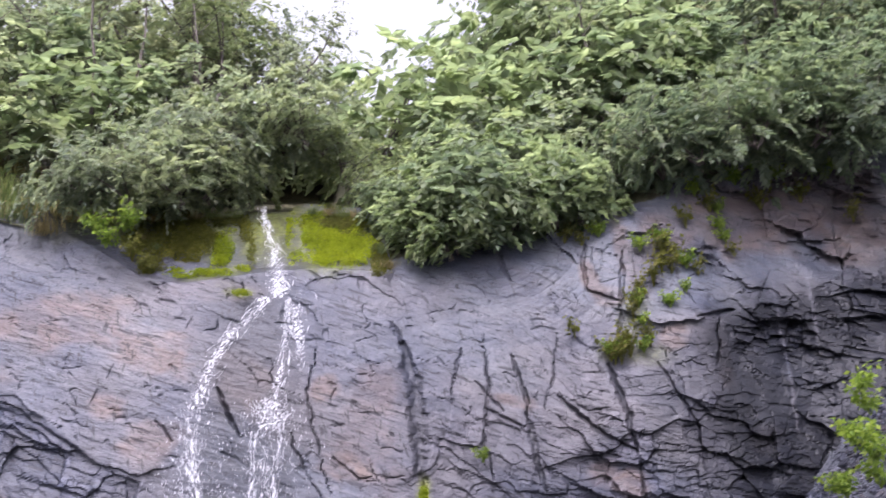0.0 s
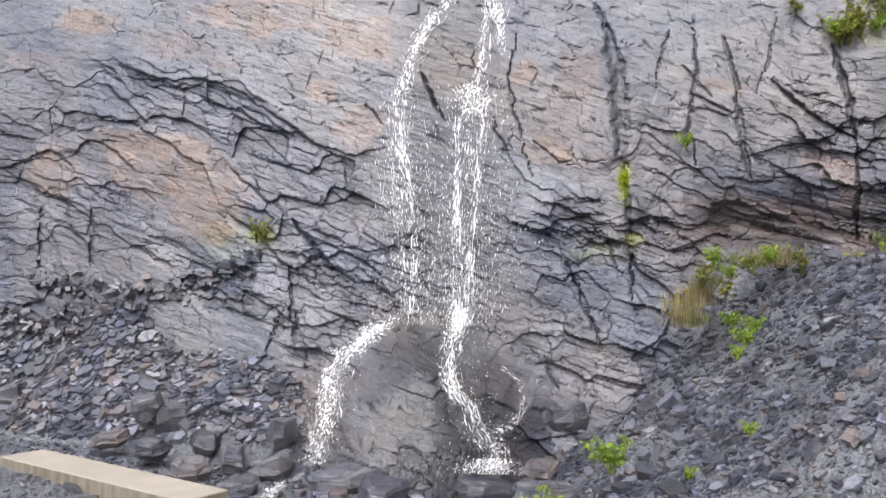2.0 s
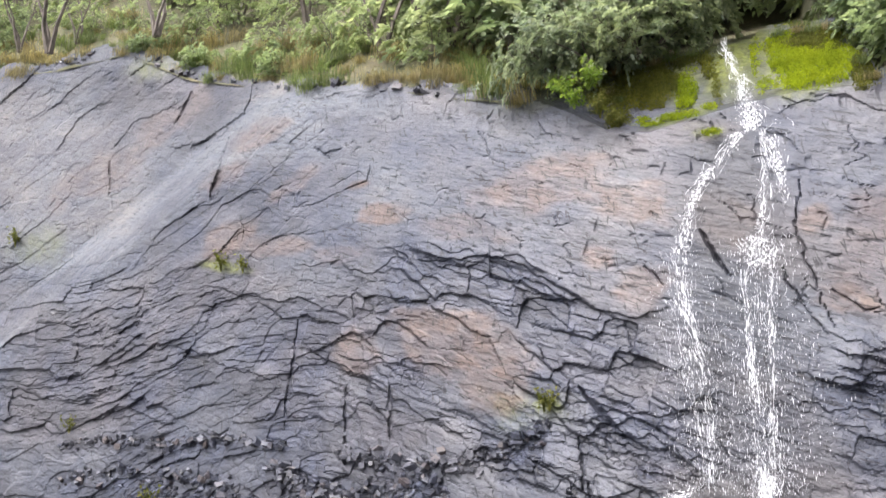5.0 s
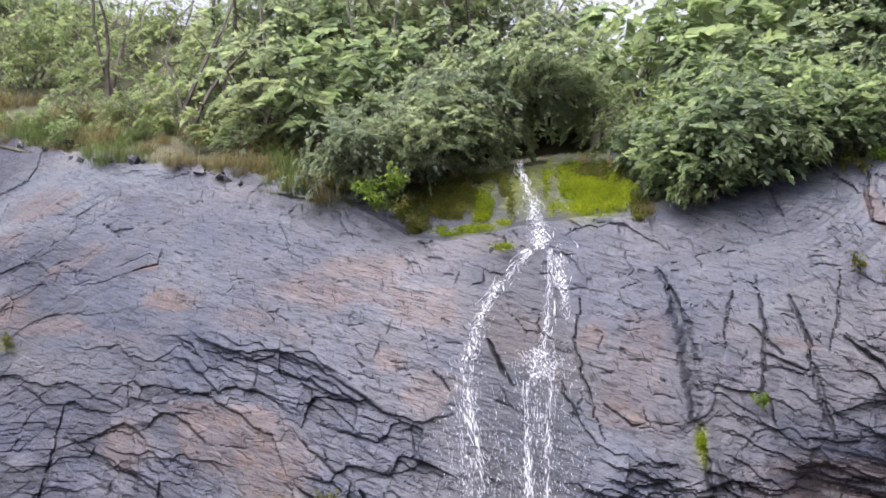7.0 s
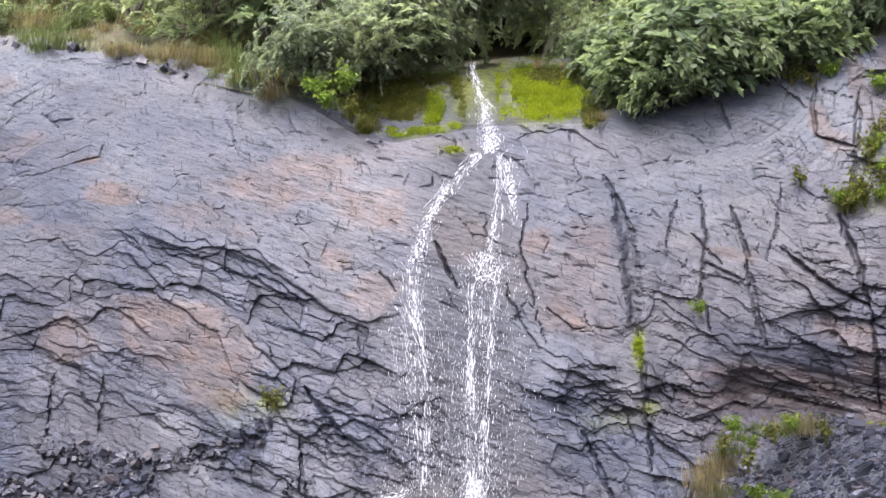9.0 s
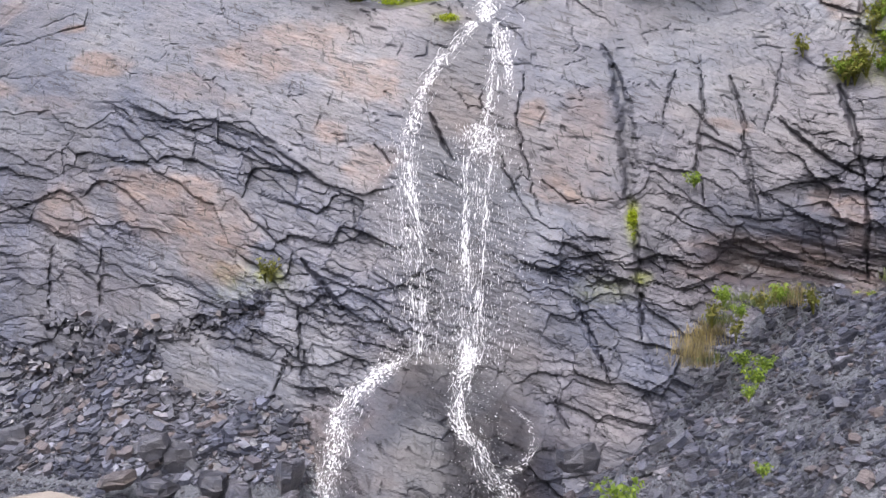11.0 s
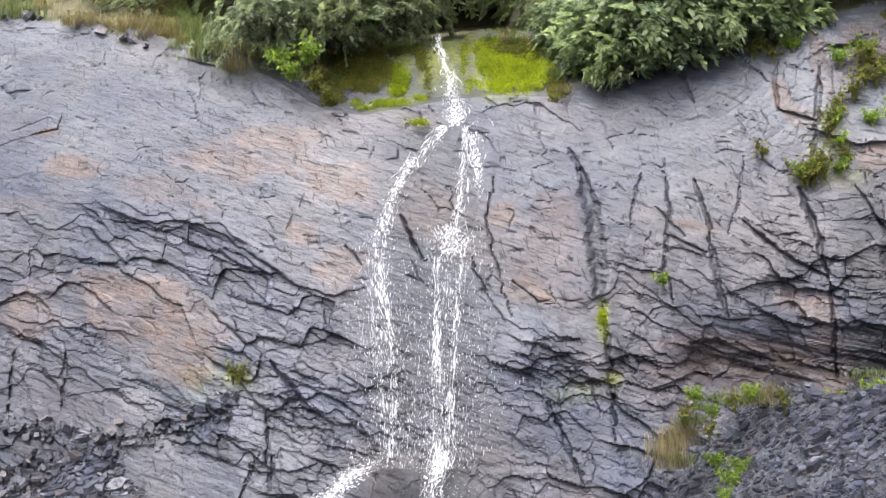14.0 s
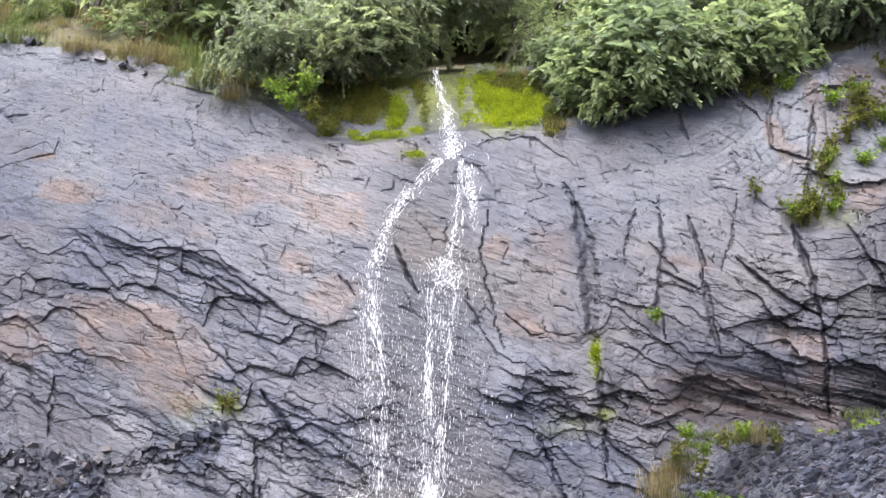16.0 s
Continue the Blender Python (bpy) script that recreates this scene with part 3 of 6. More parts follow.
STREAMS_ROWS = [('spout', [(-0.05, 5.27, 0.05), (-0.03, 5.14, 0.045), (0.01, 4.99, 0.055), (0.07, 4.8, 0.082), (0.11, 4.57, 0.122), (0.16, 4.33, 0.204)], 243, 0.18, 0.004, 0.02, 0, 1.2), ('left_strand', [(0.03, 4.35, 0.092), (-0.2, 4.11, 0.092), (-0.37, 3.86, 0.066), (-0.49, 3.6, 0.077), (-0.58, 3.28, 0.112)], 243, 0.18, 0.004, 0.03, 0, 1.3), ('left_strand', [(-0.58, 3.28, 0.122), (-0.61, 2.97, 0.163), (-0.57, 2.56, 0.184), (-0.52, 2.06, 0.173), (-0.47, 1.57, 0.143), (-0.47, 1.31, 0.112)], 510, 0.13, 0.0021, 0.06, 0.18, 0.25), ('left_strand', [(-0.54, 2.87, 0.071), (-0.48, 2.46, 0.046), (-0.43, 1.96, 0.041), (-0.46, 1.52, 0.051), (-0.48, 1.29, 0.061)], 106, 0.22, 0.004, 0.06, 0.12, 0.6)]
STREAMS_ROWS += [('right_strand', [(0.2, 4.35, 0.046), (0.22, 4.03, 0.046), (0.16, 3.65, 0.056), (0.12, 3.39, 0.092)], 184, 0.2, 0.0048, 0.03, 0, 1.2), ('right_strand', [(0.28, 4.3, 0.102), (0.32, 3.92, 0.071), (0.34, 3.6, 0.061)], 70, 0.15, 0.004, 0.03, 0, 1.0), ('right_strand', [(0.12, 3.41, 0.214), (0.09, 3.26, 0.204), (0.07, 3.1, 0.184)], 213, 0.15, 0.004, 0.04, 0.05, 1.2), ('right_strand', [(0.07, 3.12, 0.214), (0.06, 2.87, 0.224), (0.03, 2.46, 0.255), (0.03, 1.96, 0.265), (0.0, 1.24, 0.255), (-0.01, 1.25, 0.184)], 561, 0.12, 0.002, 0.05, 0.16, 0.2)]
STREAMS_ROWS += [('right_strand', [(0.17, 3.07, 0.036), (0.13, 2.61, 0.031), (0.08, 2.06, 0.031), (0.02, 1.52, 0.041), (0.02, 1.4, 0.071), (-0.06, 1.15, 0.082)], 78, 0.3, 0.0042, 0.06, 0.12, 0.5), ('right_strand', [(-0.05, 3.12, 0.036), (-0.06, 2.66, 0.046), (-0.07, 1.96, 0.071), (-0.09, 1.24, 0.082)], 95, 0.18, 0.0036, 0.06, 0.12, 0.3), ('lower_strand', [(-0.54, 1.31, 0.061), (-0.82, 1.17, 0.071), (-1.07, 0.97, 0.092), (-1.19, 0.68, 0.102), (-1.28, 0.37, 0.122), (-1.39, -0.02, 0.112)], 297, 0.16, 0.0029, 0.025, 0, 0.75), ('lower_strand', [(-1.52, -0.12, 0.051), (-1.78, -0.31, 0.051), (-1.96, -0.55, 0.071)], 109, 0.22, 0.0048, 0.05, 0, 1.0)]
STREAMS_ROWS += [('lower_strand', [(-0.01, 1.4, 0.092), (-0.11, 1.05, 0.071), (-0.11, 0.75, 0.082), (0.06, 0.5, 0.082), (0.14, 0.3, 0.092), (0.29, 0.12, 0.112), (0.26, -0.03, 0.153)], 558, 0.17, 0.0035, 0.03, 0, 0.75), ('lower_strand', [(0.34, 0.88, 0.026), (0.52, 0.73, 0.02), (0.55, 0.53, 0.02), (0.46, 0.38, 0.026), (0.26, 0.27, 0.031)], 60, 0.14, 0.0029, 0.03, 0, 1.4)]
SPRAY_ROWS = [
    ([(-0.58, 3.33, 0.204), (-0.57, 2.66, 0.255), (-0.51, 1.24, 0.281)], 1295, 0.0015, 7, 0.05),
    ([(0.08, 3.39, 0.255), (0.08, 2.46, 0.383), (0.03, 1.24, 0.434)], 2002, 0.0015, 7, 0.05),
    ([(-0.22, 2.66, 0.459), (-0.22, 1.24, 0.561)], 942, 0.0013, 7, 0.1),
    ([(0.07, 4.97, 0.071), (0.11, 4.57, 0.122), (0.16, 4.33, 0.204)], 209, 0.0021, 1.2, 0.02),
    ([(0.08, 4.35, 0.112), (-0.2, 4.08, 0.112), (-0.41, 3.81, 0.092), (-0.58, 3.28, 0.122)], 265, 0.002, 1.3, 0.03),
    ([(0.21, 4.3, 0.071), (0.16, 3.65, 0.092), (0.11, 3.33, 0.204)], 209, 0.002, 1.4, 0.03),
    ([(-1.05, 1.04, 0.204), (-1.36, 0.01, 0.23)], 564, 0.002, 1.6, 0.02),
]
SPRAY_ROWS += [([(-0.08, 1.35, 0.23), (0.06, 0.55, 0.306), (0.26, -0.05, 0.306)], 725, 0.0021, 1.6, 0.02), ([(-0.28, 1.55, 0.306), (-0.49, 1.3, 0.306)], 209, 0.0017, 1.5, 0.06), ([(0.07, 1.55, 0.255), (-0.03, 1.25, 0.255)], 241, 0.002, 1.5, 0.06), ([(0.26, 0.06, 0.16), (0.22, -0.08, 0.26)], 900, 0.0032, 1.0, 0.08)]


# ---- the lie of the land. X and Z are read on the plane y = 8; depth carries a point along its line from the eye ----
LIP_X, LIP_Z = np.array(LIP_ROWS).T


def lip(X):
    return np.interp(X, LIP_X, LIP_Z)


def lean_back(Z):
    """The brow rolls back from the steep middle of the face."""
    return 0.07 * np.clip(Z - 3.0, 0, 2.6) ** 2


def face(X, Z):
    """Depth of the cliff's large form."""
    y = 7.93 + 0.25 * (np.hypot(X + 1.5, 1.1) - X - 1.5) - 0.11 * (np.hypot(X - 2.5, 0.8) + X - 2.5)
    y = y + 0.16 * (Z - 2.0) + lean_back(Z)
    # rounded apron of rock under the fall
    ax = np.clip(1 - ((X + 0.5) / np.where(X > -0.5, 1.3, 1.15)) ** 2, 0, 1) ** np.where(X > -0.5, 1.0, 0.5)
    top = 1.28 - 0.45 * (X + 0.35) ** 2
    top = top + 0.10 * fbm(X * 2.3, Z * 1.1, 27, 3)
    az = ramp(-0.12, 0.7, top - Z) * 0.36 + np.clip(top - Z, 0, 2) * 0.36
    y = y - ax * az
    # hollow, undercut band above the heap of debris
    h = ramp(1.9, 2.4, X) * np.exp(-((Z - 2.18 + 0.03 * (X - 2)) / 0.27) ** 2)
    y = y + 0.24 * h
    # bay above the slanting bedding plane
    edge = 3.2 + 0.62 * (X + 7.6)
    y = y + 0.55 * ramp(0.0, 0.5, Z - edge) * ramp(-3.9, -5.6, X)
    # dark recess of the wall beyond the corner
    y = y + 0.42 * ramp(4.1, 5.5, X + 0.05 * (Z - 3) + 0.15 * fbm(X * 2, Z * 1.2, 28, 3))
    # mossy ledge cut back on both sides of the spout
    cut = np.interp(X, *np.array(CUT_ROWS).T)
    y = y + (0.12 * ramp(0.0, 0.05, Z - cut) + 0.9 * np.clip(Z - cut, 0, None)) * ramp(-1.95, -1.6, X) * ramp(1.22, 1.05, X)
    # brow rolls back to the bank
    over = np.clip(Z - lip(X) + 0.25, 0, None)
    return y + 0.35 * over ** 1.5 * 2.0


def bank(X, Z):
    """Depth of the overgrown bank above the brow."""
    hollow = 2.6 * ramp(0.72, 0.55, np.abs(X - 0.05)) * ramp(0.02, 0.16, Z - lip(X)) * ramp(5.86, 5.78, Z)
    return face(X, lip(X)) + 0.12 + 2.7 * np.clip(Z - lip(X), -0.2, None) + hollow


def spot(X, Z, y):
    """A place in the world: plan numbers on the plane y = 8, carried to depth y."""
    return Vector((X * y / 8.0, y, EYE + (Z - EYE) * y / 8.0))


def heap(x, y):
    """Height of the ground: flat gravel, and debris banked against the cliff."""
    g = 0.025 * fbm(x * 0.8, y * 0.8, 5, 3)
    left = (y - 7.05 + 0.34 * (x + 1.4) + 0.45 * fbm(x * 0.9, y * 0.7, 17, 3)) * 0.94
    left = np.where(x < -0.9, np.minimum(np.clip(left, 0, None), 1.80 + 0.75 * fbm(x * 0.8, y * 0.3, 15, 3)) * 0.98, 0) * ramp(-0.9, -1.9, x)
    right = (x - 0.62 + 0.24 * (y - 7.4)) * 0.97
    right = np.interp(right, *np.array(RISE_ROWS).T) * ramp(3.4, 5.6, y)
    rise = np.maximum(left, right)
    g = g + 0.20 * ramp(-0.5, -3.5, x) * ramp(4.6, 6.4, y + 0.3 * (x + 3.0))
    far = ramp(14, 30, np.hypot(x, y))
    return g * (1 - far) + rise * (1 - far) + 0.16 * ramp(0.02, 0.3, rise) * fbm(x * 2.2, y * 2.2, 11, 3)


# ---- materials ----
def material(name):
    m = bpy.data.materials.new(name)
    m.use_nodes = True
    n, l = m.node_tree.nodes, m.node_tree.links
    return m, n, l, n["Principled BSDF"]


def tex(n, l, scale, detail=5, kind="ShaderNodeTexNoise", stretch=None, turn=(0, 0, 0), coord="Object"):
    t = n.new(kind)
    t.inputs["Scale"].default_value = scale
    if "Detail" in t.inputs:
        t.inputs["Detail"].default_value = detail
    c = n.new("ShaderNodeTexCoord")
    if stretch:
        mp = n.new("ShaderNodeMapping")
        mp.vector_type = 'TEXTURE'
        mp.inputs["Scale"].default_value = [1 / k for k in stretch]
        mp.inputs["Rotation"].default_value = turn
        l.new(c.outputs[coord], mp.inputs[0])
        l.new(mp.outputs[0], t.inputs["Vector"])
    else:
        l.new(c.outputs[coord], t.inputs["Vector"])
    return t


def steps(n, l, source, stops):
    r = n.new("ShaderNodeValToRGB")
    while len(r.color_ramp.elements) < len(stops):
        r.color_ramp.elements.new(0.5)
    for e, (p, c) in zip(r.color_ramp.elements, stops):
        e.position, e.color = p, (*c, 1) if len(c) == 3 else c
    l.new(source, r.inputs[0])
    return r


def mix(n, l, factor, a, b, mode='MIX'):
    m = n.new("ShaderNodeMix")
    m.data_type, m.blend_type = 'RGBA', mode
    for value, key in ((factor, 0), (a, 6), (b, 7)):
        if isinstance(value, (int, float)):
            m.inputs[key].default_value = value
        elif isinstance(value, tuple):
            m.inputs[key].default_value = (*value, 1)
        else:
            l.new(value, m.inputs[key])
    return m.outputs[2]


def bump(n, l, source, strength, distance, shader, before=None):
    b = n.new("ShaderNodeBump")
    b.inputs["Strength"].default_value, b.inputs["Distance"].default_value = strength, distance
    l.new(source, b.inputs["Height"])
    if before:
        l.new(before.outputs[0], b.inputs["Normal"])
    l.new(b.outputs[0], shader.inputs["Normal"])
    return b


def slate(name, stained, even=False):
    m, n, l, s = material(name)
    cuts = []
    big, fine = tex(n, l, 1.3, 5), tex(n, l, 34, 7)
    beds = tex(n, l, 2.2, 9, stretch=(0.9, 0.9, 2.4), turn=(0, radians(17), 0))
    veins = tex(n, l, 6.0, 8, stretch=(0.8, 0.8, 2.8), turn=(0, radians(19), 0))
    streak = tex(n, l, 9.0, 6, stretch=(0.5, 0.5, 5.0), turn=(0, radians(21), 0))
    c1 = steps(n, l, beds.outputs["Fac"], [(0.34, (0.032, 0.035, 0.048)), (0.5, (0.053, 0.055, 0.070)), (0.66, (0.084, 0.084, 0.095))])
    c2 = steps(n, l, big.outputs["Fac"], [(0.38, (0.038, 0.044, 0.066)), (0.62, (0.079, 0.075, 0.079))])
    col = mix(n, l, 0.5, c1.outputs[0], c2.outputs[0])
    grain = steps(n, l, fine.outputs["Fac"], [(0.3, (0.76, 0.76, 0.77)), (0.7, (1.15, 1.15, 1.15))])
    col = mix(n, l, 1.0, col, grain.outputs[0], 'MULTIPLY')
    lines = steps(n, l, streak.outputs["Fac"], [(0.36, (0.72, 0.72, 0.74)), (0.52, (1.0, 1.0, 1.0)), (0.66, (1.14, 1.13, 1.12))])
    # short dark nicks along the beds and across them
    for freq, squeeze, turn, low in ((7.0, (0.6, 0.6, 4.2), 20, 0.63), (16.0, (0.7, 0.7, 3.4), 26, 0.64), (8.0, (3.4, 1.0, 0.8), -14, 0.65)):
        nicks = tex(n, l, freq, 2.5, stretch=squeeze, turn=(0, radians(turn), 0))
        nicks.inputs["Distortion"].default_value = 0.6
        deep = steps(n, l, nicks.outputs["Fac"], [(low, (1, 1, 1)), (low + 0.012, (0.34, 0.34, 0.36))])
        col = mix(n, l, 1.0, col, deep.outputs[0], 'MULTIPLY')
        cuts.append(deep.outputs[0])
    heights = []
    if stained:
        worn = n.new("ShaderNodeAttribute")
        worn.attribute_name = "broken"
        rag = worn.outputs["Fac"]
        col = mix(n, l, mix(n, l, rag, (0.15, 0.15, 0.15), (0.6, 0.6, 0.6)), col, mix(n, l, 1.0, col, lines.outputs[0], 'MULTIPLY'))
        # each flake has a tone of its own, bluer or warmer by stretches
        flake = n.new("ShaderNodeAttribute")
        flake.attribute_name = "flake"
        own = n.new("ShaderNodeSeparateColor")
        l.new(flake.outputs["Color"], own.inputs[0])
        for k, (low, high) in enumerate(((0.64, 1.22), (0.74, 1.20), (0.84, 1.12))):
            shade = steps(n, l, own.outputs[k], [(0.0, (low, low, low * 1.02)), (1.0, (high, high * 0.995, high * 0.985))])
            col = mix(n, l, mix(n, l, rag, (0.3, 0.3, 0.3), (1.0, 1.0, 1.0)), col, mix(n, l, 1.0, col, shade.outputs[0], 'MULTIPLY'))
        col = mix(n, l, 1.0, col, mix(n, l, rag, (1.0, 1.0, 1.0), (0.80, 0.825, 0.88)), 'MULTIPLY')
        hue = steps(n, l, flake.outputs["Alpha"], [(0.28, (0.945, 0.985, 1.03)), (0.5, (1.01, 1.0, 0.99)), (0.72, (1.075, 1.01, 0.96))])
        col = mix(n, l, 1.0, col, hue.outputs[0], 'MULTIPLY')
    for size, squash, turn, depth in ((6.5, 3.0, 20, 0.32), (15.0, 2.6, 15, 0.38)):
        shift = tex(n, l, size * 0.5, 3)
        coords = n.new("ShaderNodeTexCoord")
        bend = n.new("ShaderNodeVectorMath")
        bend.operation = 'MULTIPLY_ADD'
        bend.inputs[1].default_value = (0.4 / size,) * 3
        l.new(shift.outputs["Color"], bend.inputs[0])
        l.new(coords.outputs["Object"], bend.inputs[2])
        mp = n.new("ShaderNodeMapping")
        mp.vector_type = 'TEXTURE'
        mp.inputs["Scale"].default_value = (1, 1.7, 1 / squash)
        mp.inputs["Rotation"].default_value = (0, radians(turn), 0)
        l.new(bend.outputs[0], mp.inputs[0])
        edge, cell = n.new("ShaderNodeTexVoronoi"), n.new("ShaderNodeTexVoronoi")
        edge.feature = 'DISTANCE_TO_EDGE'
        for v in (edge, cell):
            v.inputs["Scale"].default_value = size
            l.new(mp.outputs[0], v.inputs["Vector"])
        crack = steps(n, l, edge.outputs["Distance"], [(0.0, (1, 1, 1)), (0.010 + 0.0016 * size, (0, 0, 0))])
        some = steps(n, l, tex(n, l, size * 0.45, 3).outputs["Fac"], [(0.50, (0, 0, 0)), (0.60, (1, 1, 1))])
        here = mix(n, l, 1.0, crack.outputs[0], some.outputs[0], 'MULTIPLY')
        if stained:
            here = mix(n, l, 1.0, here, mix(n, l, rag, (0.10, 0.10, 0.10), (1.0, 1.0, 1.0)), 'MULTIPLY')
        tone = n.new("ShaderNodeSeparateColor")
        l.new(cell.outputs["Color"], tone.inputs[0])
        soil = mix(n, l, 1.0, col, (0.30, 0.30, 0.32), 'MULTIPLY')
        col = mix(n, l, mix(n, l, 1.0, here, (depth, depth, depth), 'MULTIPLY'), col, soil)
        heights.append((tone.outputs[1], here, size))
    if stained:
        a = n.new("ShaderNodeAttribute")
        a.attribute_name = "stain_and_shade"
        sep = n.new("ShaderNodeSeparateColor")
        l.new(a.outputs["Color"], sep.inputs[0])
        rust = steps(n, l, mix(n, l, 0.5, veins.outputs["Fac"], beds.outputs["Fac"]), [(0.36, (0.069, 0.050, 0.044)), (0.52, (0.100, 0.072, 0.061)), (0.66, (0.133, 0.095, 0.073))])
        moss = steps(n, l, fine.outputs["Fac"], [(0.35, (0.047, 0.055, 0.014)), (0.62, (0.140, 0.156, 0.025))])
        pale = steps(n, l, mix(n, l, 0.55, veins.outputs["Fac"], tex(n, l, 1.9, 5, stretch=(0.7, 0.7, 1.6)).outputs["Fac"]), [(0.36, (0.070, 0.077, 0.095)), (0.52, (0.099, 0.102, 0.111)), (0.66, (0.132, 0.127, 0.125))])
        flecks = mix(n, l, 1.0, mix(n, l, 1.0, cuts[0], cuts[1], 'MULTIPLY'), mix(n, l, 1.0, cuts[2], grain.outputs[0], 'MULTIPLY'), 'MULTIPLY')
        rusty = mix(n, l, 1.0, rust.outputs[0], mix(n, l, 0.4, (1.0, 1.0, 1.0), lines.outputs[0]), 'MULTIPLY')
        col = mix(n, l, a.outputs["Alpha"], col, mix(n, l, 1.0, mix(n, l, 1.0, pale.outputs[0], hue.outputs[0], 'MULTIPLY'), flecks, 'MULTIPLY'))
        col = mix(n, l, sep.outputs[0], col, mix(n, l, 1.0, rusty, flecks, 'MULTIPLY'))
        # third channel darkens: wet rock, cracks, and the shade of wall and undercut
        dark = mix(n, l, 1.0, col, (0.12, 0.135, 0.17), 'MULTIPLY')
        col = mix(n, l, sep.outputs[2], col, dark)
        col = mix(n, l, sep.outputs[1], col, moss.outputs[0])
        s.inputs["Roughness"].default_value = 0.45
    else:
        info = n.new("ShaderNodeObjectInfo")
        geo = n.new("ShaderNodeNewGeometry")
        add = n.new("ShaderNodeMath")
        add.operation = 'ADD'
        l.new(info.outputs["Random"], add.inputs[0])
        l.new(geo.outputs["Random Per Island"], add.inputs[1])
        fr = n.new("ShaderNodeMath")
        fr.operation = 'FRACT'
        l.new(add.outputs[0], fr.inputs[0])
        tint = steps(n, l, fr.outputs[0], [(0.0, (0.5, 0.5, 0.53)), (0.5, (0.8, 0.8, 0.82)), (0.75, (1.1, 1.06, 1.02)), (1.0, (1.15, 0.95, 0.78))] if even else [(0.0, (0.30, 0.31, 0.34)), (0.4, (0.58, 0.60, 0.65)), (0.72, (1.0, 1.01, 1.05)), (0.85, (1.75, 1.76, 1.78)), (0.90, (1.25, 1.10, 0.98)), (1.0, (0.98, 0.76, 0.60))])
        col = mix(n, l, 1.0, col, tint.outputs[0], 'MULTIPLY')
        s.inputs["Roughness"].default_value = 0.36
    l.new(col, s.inputs["Base Color"])
    s.inputs["Specular IOR Level"].default_value = 0.34 if stained else 0.4
    b = bump(n, l, fine.outputs["Fac"], 0.3 if stained else 0.5, 0.012, s)
    b = bump(n, l, veins.outputs["Fac"], 0.30, 0.06, s, b)
    b = bump(n, l, streak.outputs["Fac"], 0.14 if stained else 0.3, 0.03, s, b)
    for cut in cuts:
        b = bump(n, l, cut, 0.5, 0.012, s, b)
    for level, here, size in heights:
        b = bump(n, l, level, 0.4 if stained else 0.15, 0.06 / size, s, b)
        b = bump(n, l, here, 0.6, 0.08 / size, s, b)
        b.invert = True
    return m


ROCK = slate("wet_slate", True)
STONE = slate("broken_slate", False)
BOULDER = slate("boulder_slate", False, True)


def gravel_material():
    m, n, l, s = material("slate_gravel")
    v = tex(n, l, 38, kind="ShaderNodeTexVoronoi")
    v2 = tex(n, l, 75, kind="ShaderNodeTexVoronoi")
    big = tex(n, l, 0.9, 5)
    pick = n.new("ShaderNodeSeparateColor")
    l.new(v.outputs["Color"], pick.inputs[0])
    c = steps(n, l, pick.outputs[0], [(0.1, (0.012, 0.014, 0.019)), (0.55, (0.034, 0.038, 0.049)), (0.95, (0.090, 0.097, 0.114))])
    b = steps(n, l, big.outputs["Fac"], [(0.3, (0.74, 0.75, 0.78)), (0.7, (1.15, 1.14, 1.13))])
    l.new(mix(n, l, 1.0, c.outputs[0], b.outputs[0], 'MULTIPLY'), s.inputs["Base Color"])
    s.inputs["Roughness"].default_value = 0.55
    first = bump(n, l, v.outputs["Distance"], 0.9, 0.03, s)
    first.invert = True
    second = bump(n, l, v2.outputs["Distance"], 0.6, 0.012, s, first)
    second.invert = True
    return m


GRAVEL = gravel_material()


def soil_material():
    m, n, l, s = material("bank_soil")
    big, fine = tex(n, l, 1.6, 4), tex(n, l, 22, 6)
    c = steps(n, l, big.outputs["Fac"], [(0.3, (0.047, 0.051, 0.023)), (0.5, (0.078, 0.076, 0.039)), (0.75, (0.113, 0.092, 0.056))])
    g = steps(n, l, fine.outputs["Fac"], [(0.3, (0.6, 0.6, 0.6)), (0.7, (1.3, 1.3, 1.2))])
    l.new(mix(n, l, 1.0, c.outputs[0], g.outputs[0], 'MULTIPLY'), s.inputs["Base Color"])
    s.inputs["Roughness"].default_value = 0.9
    bump(n, l, fine.outputs["Fac"], 0.8, 0.05, s)
    return m


SOIL = soil_material()


